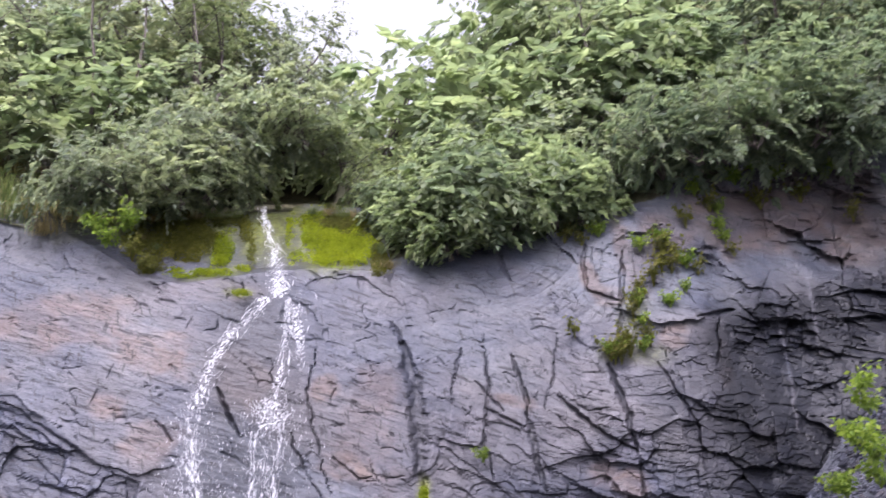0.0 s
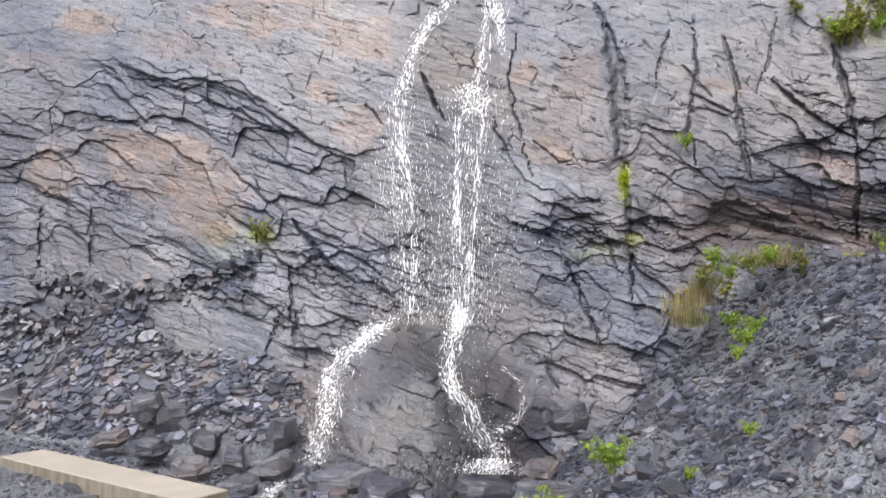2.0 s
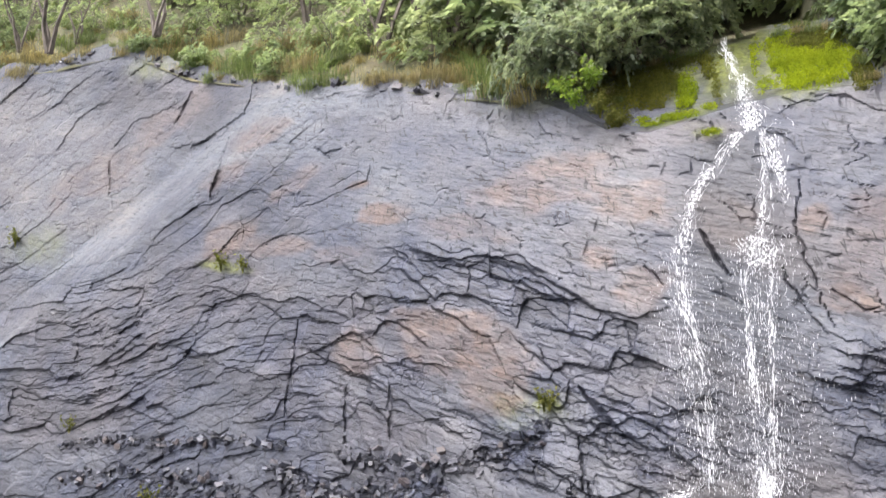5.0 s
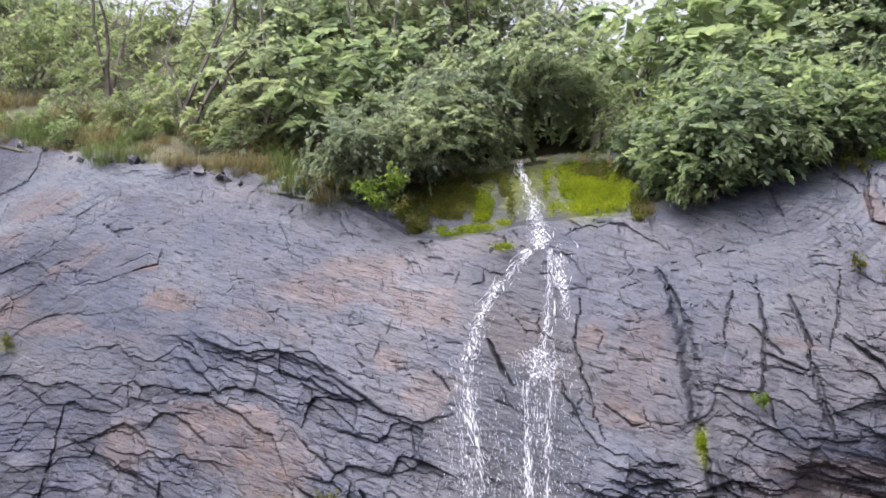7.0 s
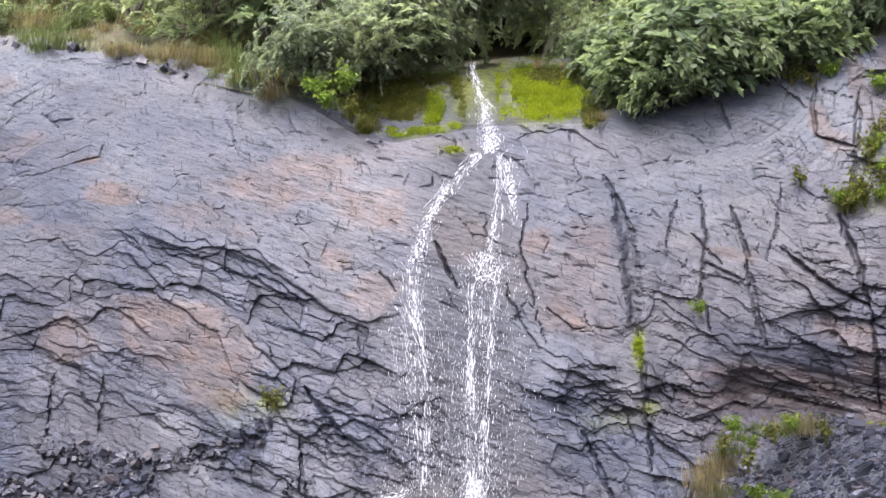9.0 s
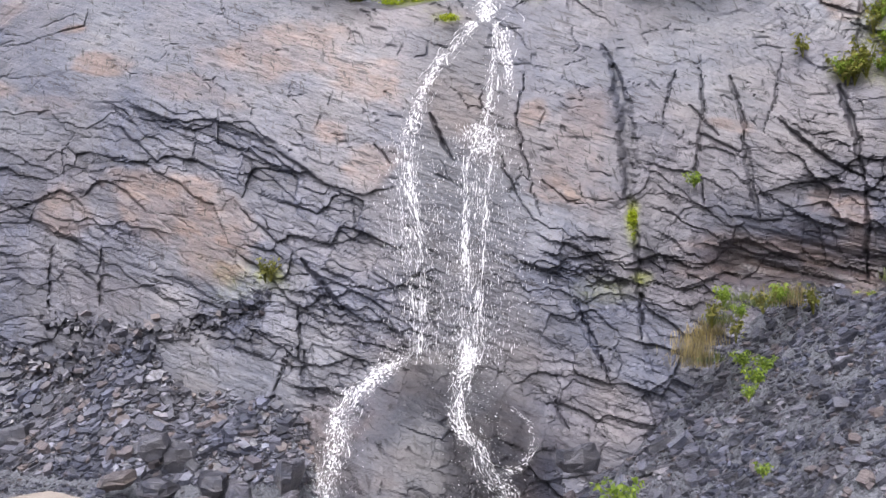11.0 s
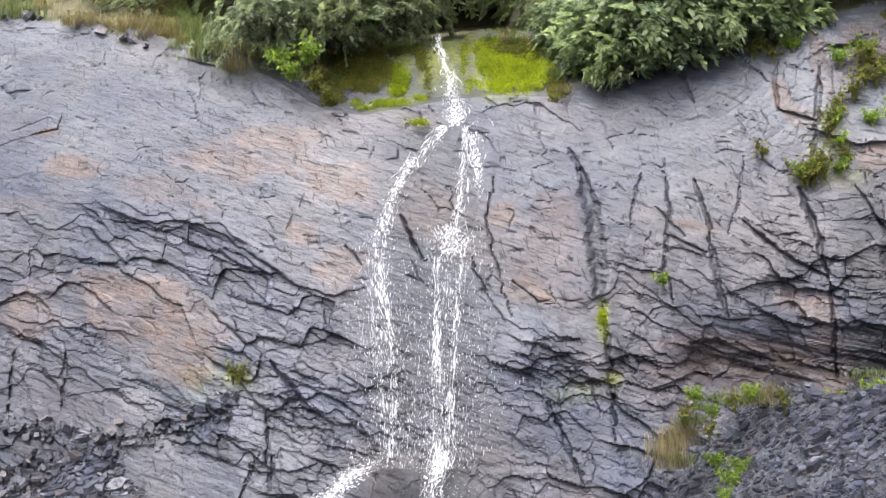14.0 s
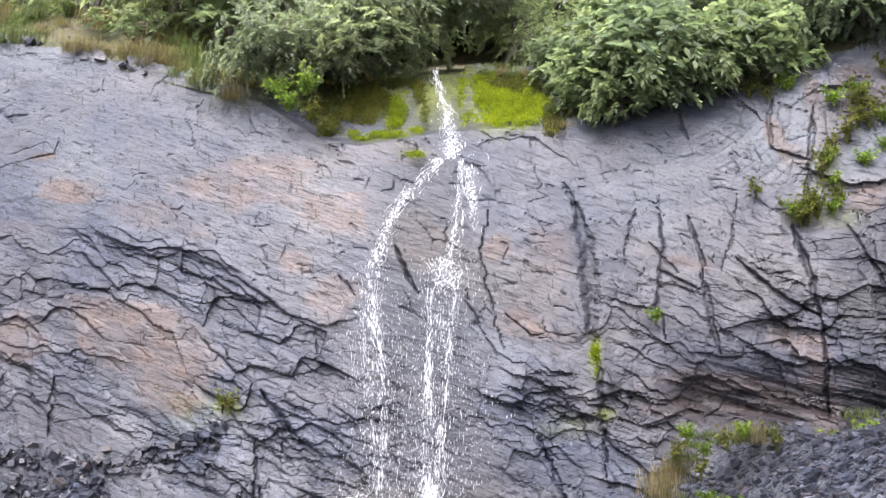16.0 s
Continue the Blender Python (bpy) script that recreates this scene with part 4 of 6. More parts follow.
def leaf_material(name, low, mid, high, shine=0.45):
    m, n, l, s = material(name)
    geo = n.new("ShaderNodeNewGeometry")
    info = n.new("ShaderNodeObjectInfo")
    c = steps(n, l, geo.outputs["Random Per Island"], [(0.0, low), (0.5, mid), (1.0, high)])
    t = steps(n, l, info.outputs["Random"], [(0.0, (0.84, 0.85, 0.89)), (1.0, (1.12, 1.10, 1.0))])
    col = mix(n, l, 1.0, c.outputs[0], t.outputs[0], 'MULTIPLY')
    patch = steps(n, l, tex(n, l, 2.6, 3).outputs["Fac"], [(0.35, (0.84, 0.88, 0.93)), (0.65, (1.12, 1.09, 0.98))])
    col = mix(n, l, 1.0, col, patch.outputs[0], 'MULTIPLY')
    l.new(col, s.inputs["Base Color"])
    s.inputs["Roughness"].default_value = shine
    s.inputs["Specular IOR Level"].default_value = 0.3
    tr = n.new("ShaderNodeBsdfTranslucent")
    l.new(mix(n, l, 1.0, col, (1.15, 1.22, 0.9), 'MULTIPLY'), tr.inputs["Color"])
    mx = n.new("ShaderNodeMixShader")
    mx.inputs[0].default_value = 0.65
    l.new(s.outputs[0], mx.inputs[1])
    l.new(tr.outputs[0], mx.inputs[2])
    l.new(mx.outputs[0], n["Material Output"].inputs["Surface"])
    return m


LEAF_A = leaf_material("leaf_mid_green", (0.185, 0.213, 0.156), (0.245, 0.278, 0.205), (0.310, 0.339, 0.252), 0.55)
LEAF_B = leaf_material("leaf_blue_green", (0.166, 0.208, 0.142), (0.224, 0.270, 0.176), (0.290, 0.335, 0.214), 0.55)
LEAF_C = leaf_material("leaf_olive", (0.193, 0.209, 0.169), (0.247, 0.266, 0.213), (0.308, 0.320, 0.251), 0.55)
# darker leaves for the overhung right end, whose shade is in this colour
LEAF_SHADED = leaf_material("leaf_shaded_green", (0.125, 0.16, 0.115), (0.165, 0.205, 0.145), (0.21, 0.25, 0.175), 0.5)
LEAF_D = leaf_material("leaf_yellow_green", (0.107, 0.162, 0.029), (0.185, 0.266, 0.044), (0.293, 0.361, 0.069))
LEAF_E = leaf_material("leaf_fresh_green", (0.163, 0.190, 0.121), (0.216, 0.254, 0.154), (0.279, 0.312, 0.192), 0.55)
GRASS = leaf_material("grass_green", (0.078, 0.105, 0.039), (0.133, 0.168, 0.062), (0.203, 0.226, 0.094))
STRAW = leaf_material("grass_straw", (0.141, 0.117, 0.062), (0.246, 0.200, 0.107), (0.351, 0.280, 0.158), 0.7)
MOSS = leaf_material("moss_bright", (0.15, 0.185, 0.012), (0.235, 0.28, 0.018), (0.33, 0.375, 0.03), 0.9)
FERN = leaf_material("moss_dull", (0.070, 0.074, 0.020), (0.117, 0.121, 0.031), (0.179, 0.168, 0.047), 0.9)


def bark_material():
    m, n, l, s = material("bark")
    t = tex(n, l, 14, 6, stretch=(1, 1, 0.25))
    c = steps(n, l, t.outputs["Fac"], [(0.3, (0.040, 0.032, 0.027)), (0.7, (0.132, 0.110, 0.089))])
    l.new(c.outputs[0], s.inputs["Base Color"])
    s.inputs["Roughness"].default_value = 0.85
    bump(n, l, t.outputs["Fac"], 0.6, 0.02, s)
    return m


BARK = bark_material()


def concrete_material():
    m, n, l, s = material("weathered_concrete")
    big, fine = tex(n, l, 4, 5), tex(n, l, 60, 6)
    runs = tex(n, l, 5, 6, stretch=(4, 4, 0.5))
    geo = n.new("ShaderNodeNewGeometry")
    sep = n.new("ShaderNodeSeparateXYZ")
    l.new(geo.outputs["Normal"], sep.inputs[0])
    # upward faces take the paler colour, the sides a darker streaked one
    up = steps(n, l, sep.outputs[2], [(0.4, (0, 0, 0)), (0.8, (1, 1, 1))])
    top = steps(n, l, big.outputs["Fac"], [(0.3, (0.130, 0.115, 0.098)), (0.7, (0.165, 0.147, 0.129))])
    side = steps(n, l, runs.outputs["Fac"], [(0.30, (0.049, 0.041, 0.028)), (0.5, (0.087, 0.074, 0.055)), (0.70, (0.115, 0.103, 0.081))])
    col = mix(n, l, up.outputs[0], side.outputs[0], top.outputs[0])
    g = steps(n, l, fine.outputs["Fac"], [(0.3, (0.85, 0.85, 0.85)), (0.7, (1.1, 1.1, 1.1))])
    l.new(mix(n, l, 1.0, col, g.outputs[0], 'MULTIPLY'), s.inputs["Base Color"])
    s.inputs["Roughness"].default_value = 0.75
    bump(n, l, fine.outputs["Fac"], 0.4, 0.01, s)
    return m


CONCRETE = concrete_material()


def water_material():
    m, n, l, s = material("white_water")
    geo = n.new("ShaderNodeNewGeometry")
    c = steps(n, l, geo.outputs["Random Per Island"], [(0.0, (0.74, 0.76, 0.80)), (1.0, (0.95, 0.95, 0.96))])
    l.new(c.outputs[0], s.inputs["Base Color"])
    s.inputs["Roughness"].default_value = 0.18
    s.inputs["IOR"].default_value = 1.33
    s.inputs["Subsurface Weight"].default_value = 0.0
    tr = n.new("ShaderNodeBsdfTranslucent")
    l.new(c.outputs[0], tr.inputs["Color"])
    mx = n.new("ShaderNodeMixShader")
    mx.inputs[0].default_value = 0.35
    l.new(s.outputs[0], mx.inputs[1])
    l.new(tr.outputs[0], mx.inputs[2])
    # torn water: some threads foam white, most are half clear
    clear_part = n.new("ShaderNodeBsdfTransparent")
    torn = n.new("ShaderNodeMath")
    torn.operation = 'MULTIPLY'
    torn.inputs[1].default_value = 7.31
    l.new(geo.outputs["Random Per Island"], torn.inputs[0])
    part_of = n.new("ShaderNodeMath")
    part_of.operation = 'FRACT'
    l.new(torn.outputs[0], part_of.inputs[0])
    grain = tex(n, l, 55, 2)
    foam = steps(n, l, grain.outputs["Fac"], [(0.35, (0, 0, 0)), (0.6, (0.25, 0.25, 0.25))])
    total = n.new("ShaderNodeMath")
    total.operation = 'ADD'
    l.new(foam.outputs[0], total.inputs[0])
    fr = n.new("ShaderNodeMapRange")
    fr.inputs["To Min"].default_value, fr.inputs["To Max"].default_value = 0.0, 0.72
    l.new(part_of.outputs[0], fr.inputs["Value"])
    l.new(fr.outputs[0], total.inputs[1])
    whole = n.new("ShaderNodeMixShader")
    l.new(total.outputs[0], whole.inputs[0])
    l.new(mx.outputs[0], whole.inputs[1])
    l.new(clear_part.outputs[0], whole.inputs[2])
    l.new(whole.outputs[0], n["Material Output"].inputs["Surface"])
    return m


WATER = water_material()


def film_material():
    """Torn white film: threads and lace where the water breaks, clear between them."""
    m, n, l, s = material("falling_film")
    a = n.new("ShaderNodeAttribute")
    a.attribute_name = "flow"
    split = n.new("ShaderNodeSeparateXYZ")
    l.new(a.outputs["Vector"], split.inputs[0])
    flat = n.new("ShaderNodeCombineXYZ")
    l.new(split.outputs[0], flat.inputs[0])
    l.new(split.outputs[1], flat.inputs[1])
    t = n.new("ShaderNodeTexNoise")
    t.inputs["Scale"].default_value, t.inputs["Detail"].default_value, t.inputs["Distortion"].default_value = 1.0, 3.0, 0.9
    l.new(flat.outputs[0], t.inputs["Vector"])
    total = n.new("ShaderNodeMath")
    total.operation = 'ADD'
    l.new(t.outputs["Fac"], total.inputs[0])
    l.new(split.outputs[2], total.inputs[1])
    cover = steps(n, l, total.outputs[0], [(0.52, (0, 0, 0)), (0.60, (0.35, 0.35, 0.35)), (0.72, (0.9, 0.9, 0.9))])
    s.inputs["Base Color"].default_value = (0.86, 0.87, 0.89, 1)
    s.inputs["Roughness"].default_value = 0.25
    tr = n.new("ShaderNodeBsdfTranslucent")
    tr.inputs["Color"].default_value = (0.86, 0.87, 0.89, 1)
    white = n.new("ShaderNodeMixShader")
    white.inputs[0].default_value = 0.4
    l.new(s.outputs[0], white.inputs[1])
    l.new(tr.outputs[0], white.inputs[2])
    whole = n.new("ShaderNodeMixShader")
    l.new(cover.outputs[0], whole.inputs[0])
    l.new(n.new("ShaderNodeBsdfTransparent").outputs[0], whole.inputs[1])
    l.new(white.outputs[0], whole.inputs[2])
    l.new(whole.outputs[0], n["Material Output"].inputs["Surface"])
    return m


FILM = film_material()


# ---- meshes ----
def sheet(name, points, attribute=None, keep=None):
    """A grid mesh from an array of rows x columns x 3."""
    r, c = points.shape[:2]
    me = bpy.data.meshes.new(name)
    idx = np.arange(r * c).reshape(r, c)
    quads = np.stack([idx[:-1, :-1], idx[:-1, 1:], idx[1:, 1:], idx[1:, :-1]], -1).reshape(-1, 4)
    if keep is not None:
        quads = quads[keep[:-1, :-1].ravel()]
    fill(me, points.reshape(-1, 3), quads)
    if attribute is not None:
        a = me.attributes.new("stain_and_shade", 'FLOAT_COLOR', 'POINT')
        a.data.foreach_set("color", attribute.reshape(-1).astype(np.float32))
    return me


def fill(me, verts, faces):
    """Vertices and faces with equal corner counts into an empty mesh."""
    k = faces.shape[1]
    me.vertices.add(len(verts))
    me.vertices.foreach_set("co", np.asarray(verts, np.float32).ravel())
    me.loops.add(faces.size)
    me.loops.foreach_set("vertex_index", faces.astype(np.int32).ravel())
    me.polygons.add(len(faces))
    me.polygons.foreach_set("loop_start", np.arange(0, faces.size, k, dtype=np.int32))
    me.polygons.foreach_set("loop_total", np.full(len(faces), k, np.int32))
    me.update(calc_edges=True)
    me.validate()
    me.shade_flat()


def mesh_object(name, verts, faces, mat, parent=None, label=""):
    me = bpy.data.meshes.new(name)
    fill(me, np.asarray(verts), np.asarray(faces))
    me.materials.append(mat)
    ob = new(name, me)
    if parent:
        ob.parent = parent
    return tagged(ob, label)


def part(name, bm, mat, parent, label=""):
    me = bpy.data.meshes.new(name)
    bm.to_mesh(me)
    bm.free()
    me.materials.append(mat)
    ob = new(name, me)
    if parent:
        ob.parent = parent
    return tagged(ob, label)


# ---- the cliff ----
gx = np.concatenate([np.arange(-9.2, -5.2, 0.021), np.arange(-5.2, 4.6, 0.0125), np.arange(4.6, 7.8, 0.016)])
gz = np.concatenate([np.arange(-0.5, 0.1, 0.02), np.arange(0.1, 4.7, 0.0125), np.arange(4.7, 6.75, 0.02)])
X, Z = np.meshgrid(gx, gz)


def along(points, width, depth, soft=0.22):
    """A groove along a line of plan points: what it takes out of the rock over the whole grid."""
    out = np.zeros_like(X)
    p = np.array(points, float)
    lo, hi = p.min(0) - 0.5, p.max(0) + 0.5
    i0, i1 = np.searchsorted(gx, [lo[0], hi[0]])
    j0, j1 = np.searchsorted(gz, [lo[1], hi[1]])
    x, z = X[j0:j1, i0:i1], Z[j0:j1, i0:i1]
    x = x + 0.04 * fbm(x * 4, z * 4, 71, 3) + 0.022 * (rnd(np.floor(x * 9 + z * 3), np.floor(z * 17 - x * 4), 72) - 0.5)
    best, gone = np.full(x.shape, 9.0), np.zeros(x.shape)
    legs = np.r_[0, np.cumsum(np.hypot(*np.diff(p, axis=0).T))]
    for k, (a, b) in enumerate(zip(p[:-1], p[1:])):
        d = b - a
        t = np.clip(((x - a[0]) * d[0] + (z - a[1]) * d[1]) / (d @ d + 1e-9), 0, 1)
        far = np.hypot(x - a[0] - t * d[0], z - a[1] - t * d[1])
        gone = np.where(far < best, (legs[k] + t * (legs[k + 1] - legs[k])) / legs[-1], gone)
        best = np.minimum(best, far)
    w = width * (0.30 + 0.55 * vnoise(x * 4, z * 4, 73) + 0.55 * rnd(np.floor(x * 17), np.floor(z * 15), 74))
    w = w * (0.35 + 0.65 * ramp(0.0, 0.25, gone)) * (0.45 + 0.55 * ramp(1.0, 0.7, gone))
    out[j0:j1, i0:i1] = depth * ramp(w * (0.5 + soft), w * 0.08, best) * (0.75 + 0.5 * vnoise(x * 30, z * 18, 75))
    return out


def zigzag(t, seed):
    """Straight runs between chance heights, from -0.5 to 0.5."""
    k = np.floor(t)
    a, b = rnd(k, k * 0, seed), rnd(k + 1, k * 0, seed)
    return a + (b - a) * np.clip((t - k) * 1.7, 0, 1) - 0.5


def shelf(points, amp, fade):
    """A ledge that stands out above a line and breaks off sharply at it."""
    p = np.array(points, float)
    p = p[np.argsort(p[:, 0])]
    line = np.interp(X, p[:, 0], p[:, 1]) + 0.035 * fbm(X * 2.5, X * 0 + p[0, 1] * 7, 81, 2)
    line = line + 0.06 * zigzag(X / 0.10 + 0.6 * Z + p[0, 0], 82 + int(p[0, 1] * 50)) + 0.13 * zigzag(X / 0.33 + 0.5 * Z, 83 + int(p[0, 1] * 50))
    up = Z - line
    ends = ramp(p[0, 0] - 0.05, p[0, 0] + 0.2, X) * ramp(p[-1, 0] + 0.05, p[-1, 0] - 0.2, X)
    return -amp * ends * np.where(up > 0, np.exp(-up / fade), 0)


def blob(cx, cz, rx, rz, seed, hard=0.35, turn=0.0):
    """A rust and moss patch with a ragged rim."""
    c, s = math.cos(turn), math.sin(turn)
    dx, dz = X - cx, Z - cz
    u, v = (dx * c + dz * s) / rx, (dz * c - dx * s) / rz
    return ramp(1.0 + hard, 1.0 - hard, np.hypot(u, v) + 0.75 * fbm(X * 3.2, Z * 4.5, seed, 4))


# beds dip gently; thin slabs break off stepwise
DIP = 0.30 * 4.5 * np.tanh((X + 1.0) / 4.5) * ramp(-7.5, -3.5, X) + 0.10 * X
FOLD = 0.45 * np.exp(-(((X - 2.6) / 1.1) ** 2 + ((Z - 4.1) / 0.8) ** 2)) * np.sin((X - 2.6) * 2.0)
S = Z + DIP + FOLD + 0.09 * fbm(X * 0.7, Z * 0.9, 21, 2)
A = X - 0.35 * Z + 0.05 * fbm(X * 1.5, Z * 1.5, 23, 2)


def slabs(length, thick, amp, seed, turn=0.0, saw=0.9, tilt=0.6, crack=0.4, S=S, A=A):
    """Broken beds: angular slabs, each set in or out and tilted, proud along its lower edge, with open joints."""
    u, v = (A + turn * S) / length, (S - turn * A) / thick
    u = u + 0.13 * fbm(X * 1.6, Z * 1.6, seed + 9, 2) + 0.02 * fbm(X * 16, Z * 16, seed + 8, 2)
    v = v + 0.12 * fbm(X * 1.2, Z * 1.6, seed + 5, 2) + 0.04 * fbm(X * 14, Z * 14, seed + 6, 2)
    f1, f2, ku, kv, du, dv = cells(u, v, seed)
    r, q, w = rnd(ku, kv, seed + 2), rnd(ku, kv, seed + 3), rnd(ku, kv, seed + 4)
    out = amp * ((r - 0.5) + saw * (1.7 * w - 0.45) * dv + tilt * (q - 0.5) * 2 * du)
    return out + amp * crack * ramp(0.014 / thick, 0.0, f2 - f1) * ramp(0.35, 0.65, rnd(ku, kv, seed + 7))


def flakes(length, thick, step, seed, broad, S=S, A=A):
    """Split slate: flat flakes in whole layers, with angular rims, each leaning out along its lower edge; also a number for each flake."""
    u = A / length + 0.11 * fbm(X * 1.3, Z * 1.3, seed + 9, 2) + 0.025 * fbm(X * 18, Z * 18, seed + 8, 2)
    v = S / thick + 0.11 * fbm(X * 1.2, Z * 1.4, seed + 5, 2) + 0.035 * fbm(X * 15, Z * 15, seed + 6, 2)
    f1, f2, ku, kv, du, dv = cells(u, v, seed)
    a, b = (u - du) * length, (v - dv) * thick
    level = np.floor(broad * fbm(a * 0.6, b * 1.5, seed + 20, 3) + 1.9 * rnd(ku, kv, seed + 2))
    out = step * (level + 0.9 * dv + 0.9 * (rnd(ku, kv, seed + 3) - 0.5) * du)
    joint = ramp(0.009 / thick, 0.0, f2 - f1) * ramp(0.45, 0.7, rnd(ku, kv, seed + 7))
    return out + 0.55 * step * joint, rnd(ku, kv, seed + 4)


# how broken the face is: smooth brow, ragged middle and right
smooth_edge = np.interp(X, *np.array(SMOOTH_ROWS).T)
rag = ramp(-0.10, 0.45, smooth_edge - Z + 0.25 * fbm(X * 1.2, Z * 1.2, 31, 3))
rag = np.maximum(rag, 0.75 * ramp(2.0, 3.1, X) * ramp(4.9, 3.9, Z))
rag = np.maximum(rag, ramp(3.2, 4.2, X))
rag = np.maximum(rag, (0.45 + 0.4 * ramp(-1.9, -2.6, X)) * ramp(0.5, 0.05, lip(X) - Z + 0.3 * fbm(X * 1.6, Z * 2, 38, 3)))
left_slab = ramp(0.05, 0.3, Z - 3.0 - 0.62 * (X + 7.6)) * ramp(-3.6, -4.4, X) * ramp(0.9, 0.5, Z - 3.0 - 0.62 * (X + 7.6))
rag = rag * (1 - 0.8 * left_slab)
rag = rag * (0.15 + 0.85 * ramp(-0.15, 0.22, fbm(X * 1.15, S * 1.7, 33, 3)))
rag = np.maximum(rag, 0.95 * ramp(1.2, 1.6, X) * ramp(3.4, 3.0, Z) * (0.6 + 0.4 * ramp(-0.2, 0.2, fbm(X * 1.5, Z * 2, 36, 2))))
rag = np.maximum(rag, 0.9 * ramp(-3.7, -3.2, X) * ramp(-0.7, -1.0, X) * ramp(0.0, 0.12, smooth_edge - Z) * ramp(0.75, 0.5, smooth_edge - Z))
rag = np.maximum(rag, 0.85 * ramp(-3.0, -3.6, X) * ramp(3.5, 3.0, Z + 0.15 * (X + 4)) * (0.55 + 0.45 * ramp(-0.2, 0.2, fbm(X * 1.3, S * 2.2, 37, 3))))
for cx, cz, rx, rz, calm in CALM_ROWS:
    rag = rag * (1 - calm * ramp(1.15, 0.75, np.hypot((X - cx) / rx, (Z - cz) / rz) + 0.3 * fbm(X * 2, Z * 2, 35, 2)))
apron = ramp(1.25, 0.9, np.hypot((X + 0.5) / 1.0, (Z - 0.3) / 1.0))
rag = rag * (1 - 0.45 * apron)

D = 0.012 * fbm(X * 2, Z * 2, 41, 4) + 0.05 * fbm(X * 0.6, Z * 0.6, 42, 3)
D += 0.006 * fbm(X * 9, Z * 12, 43, 3)
COARSE, tone_1 = flakes(0.44, 0.26, 0.034, 50, 1.3)
MIDDLE, tone_2 = flakes(0.19, 0.098, 0.019, 60, 1.1)
FINE, tone_3 = flakes(0.088, 0.042, 0.008, 160, 0.8)
shattered = 0.55 + 1.15 * ramp(0.0, 0.35, fbm(X * 0.9, S * 1.7, 56, 3))
D += (0.06 + 0.94 * rag) * COARSE + (0.08 + 0.92 * rag * shattered) * MIDDLE + (0.14 + 0.86 * rag * shattered) * FINE
D += rag * (0.04 * fbm(X * 1.7, S * 2.6, 44, 3) + 0.006 * fbm(A * 4, S * 38, 45, 3))
D += 0.05 * ramp(2.0, 2.5, X) * np.exp(-((Z - 2.15) / 0.3) ** 2) * (fbm(A * 1.2, (Z + 0.22 * X) * 22, 52, 3))
# folded lamination near the brow
bowl, swing = np.hypot(X - 1.9, Z - 5.7), np.arctan2(X - 1.9, 5.7 - Z)
D += 0.026 * np.exp(-((X - 2.7) / 0.75) ** 2 - ((Z - 4.45) / 0.42) ** 2) * fbm(swing * 2.5 + 9, bowl * 17, 54, 3)
# striped slab of the far end
D += 0.022 * left_slab * fbm(X * 0.7, (Z - 0.6 * X) * 11, 58, 4)
# slanting beds of the far end
slant = ramp(-3.4, -4.8, X) * ramp(-0.2, 0.2, Z - smooth_edge)
D += 0.24 * slant * (slabs(0.9, 0.34, 0.13, 180, S=Z - 0.5 * X, A=X + 0.4 * Z) + slabs(0.34, 0.12, 0.05, 190, S=Z - 0.5 * X, A=X + 0.4 * Z))
# larger joint blocks, cut by steep cracks
D += rag * slabs(0.85, 0.55, 0.062, 170, 0.25, saw=0.5, tilt=0.9, crack=0.15)
# the smooth brow still shows short open cracks
f1, f2, ku, kv, du, dv = cells((X + 0.2 * Z) / 0.42 + 0.6 * fbm(X * 2, Z * 2, 47, 3), (S + 0.1 * X) / 0.24 + 0.5 * fbm(X * 2.2, Z * 2.2, 48, 3), 49)
D += 0.022 * ramp(0.034, 0.0, f2 - f1) * ramp(0.57, 0.66, vnoise(X * 4.3, Z * 5.9, 51)) * (1 - 0.5 * rag)

for points, width, depth in GROOVES_ROWS:
    D += along(points, width, depth * (0.72 if points[0][0] > 0.8 and width < 0.15 else 1.0))
for points, amp, fade in SHELVES_ROWS:
    D += shelf(points, 0.46 * amp, fade)

# thin beds weathered out in the undercut
hollow_band = ramp(1.7, 2.4, X) * np.exp(-((Z - 2.15 + 0.05 * (X - 2)) / 0.26) ** 2)
thin_beds = fbm(X * 0.7, (Z + 0.26 * X) * 15, 61, 4)
D += 0.07 * hollow_band * thin_beds

D *= 1 + 0.4 * ramp(4.1, 4.8, X)

# small nicks and chips where flakes have come away from the smooth rock
chip = np.zeros_like(X)
nick = np.random.default_rng(47)
spots = [(nick.uniform(-8.5, 4.4), nick.uniform(2.6, 6.1)) for _ in range(110)]
for cx, cz in spots:
    lean = nick.uniform(-0.3, 0.0) if cx > -3.5 else nick.uniform(0.2, 0.7)
    for _ in range(int(nick.integers(1, 6))):
        x0, z0 = cx + nick.normal() * 0.16, cz + nick.normal() * 0.07
        wide, tall = 0.012 + nick.exponential(0.035), 0.007 + nick.exponential(0.005)
        steep = nick.random() < 0.1
        wide = min(wide, 0.03) if steep else wide
        i0, i1 = np.searchsorted(gx, [x0 - 2 * wide, x0 + 2 * wide])
        j0, j1 = np.searchsorted(gz, [z0 - 0.15, z0 + 0.15])
        x, z = X[j0:j1, i0:i1] - x0, Z[j0:j1, i0:i1] - z0
        z = z - (2.5 if steep else lean) * x + 0.02 * fbm(x * 14 + x0 * 9, z * 9, 48, 3)
        pit = ramp(1.1, 0.5, np.abs(x) / wide) * np.exp(-np.where(z > 0, (z / tall) ** 2, np.abs(z) / (1.6 * tall)))
        chip[j0:j1, i0:i1] = np.maximum(chip[j0:j1, i0:i1], pit)
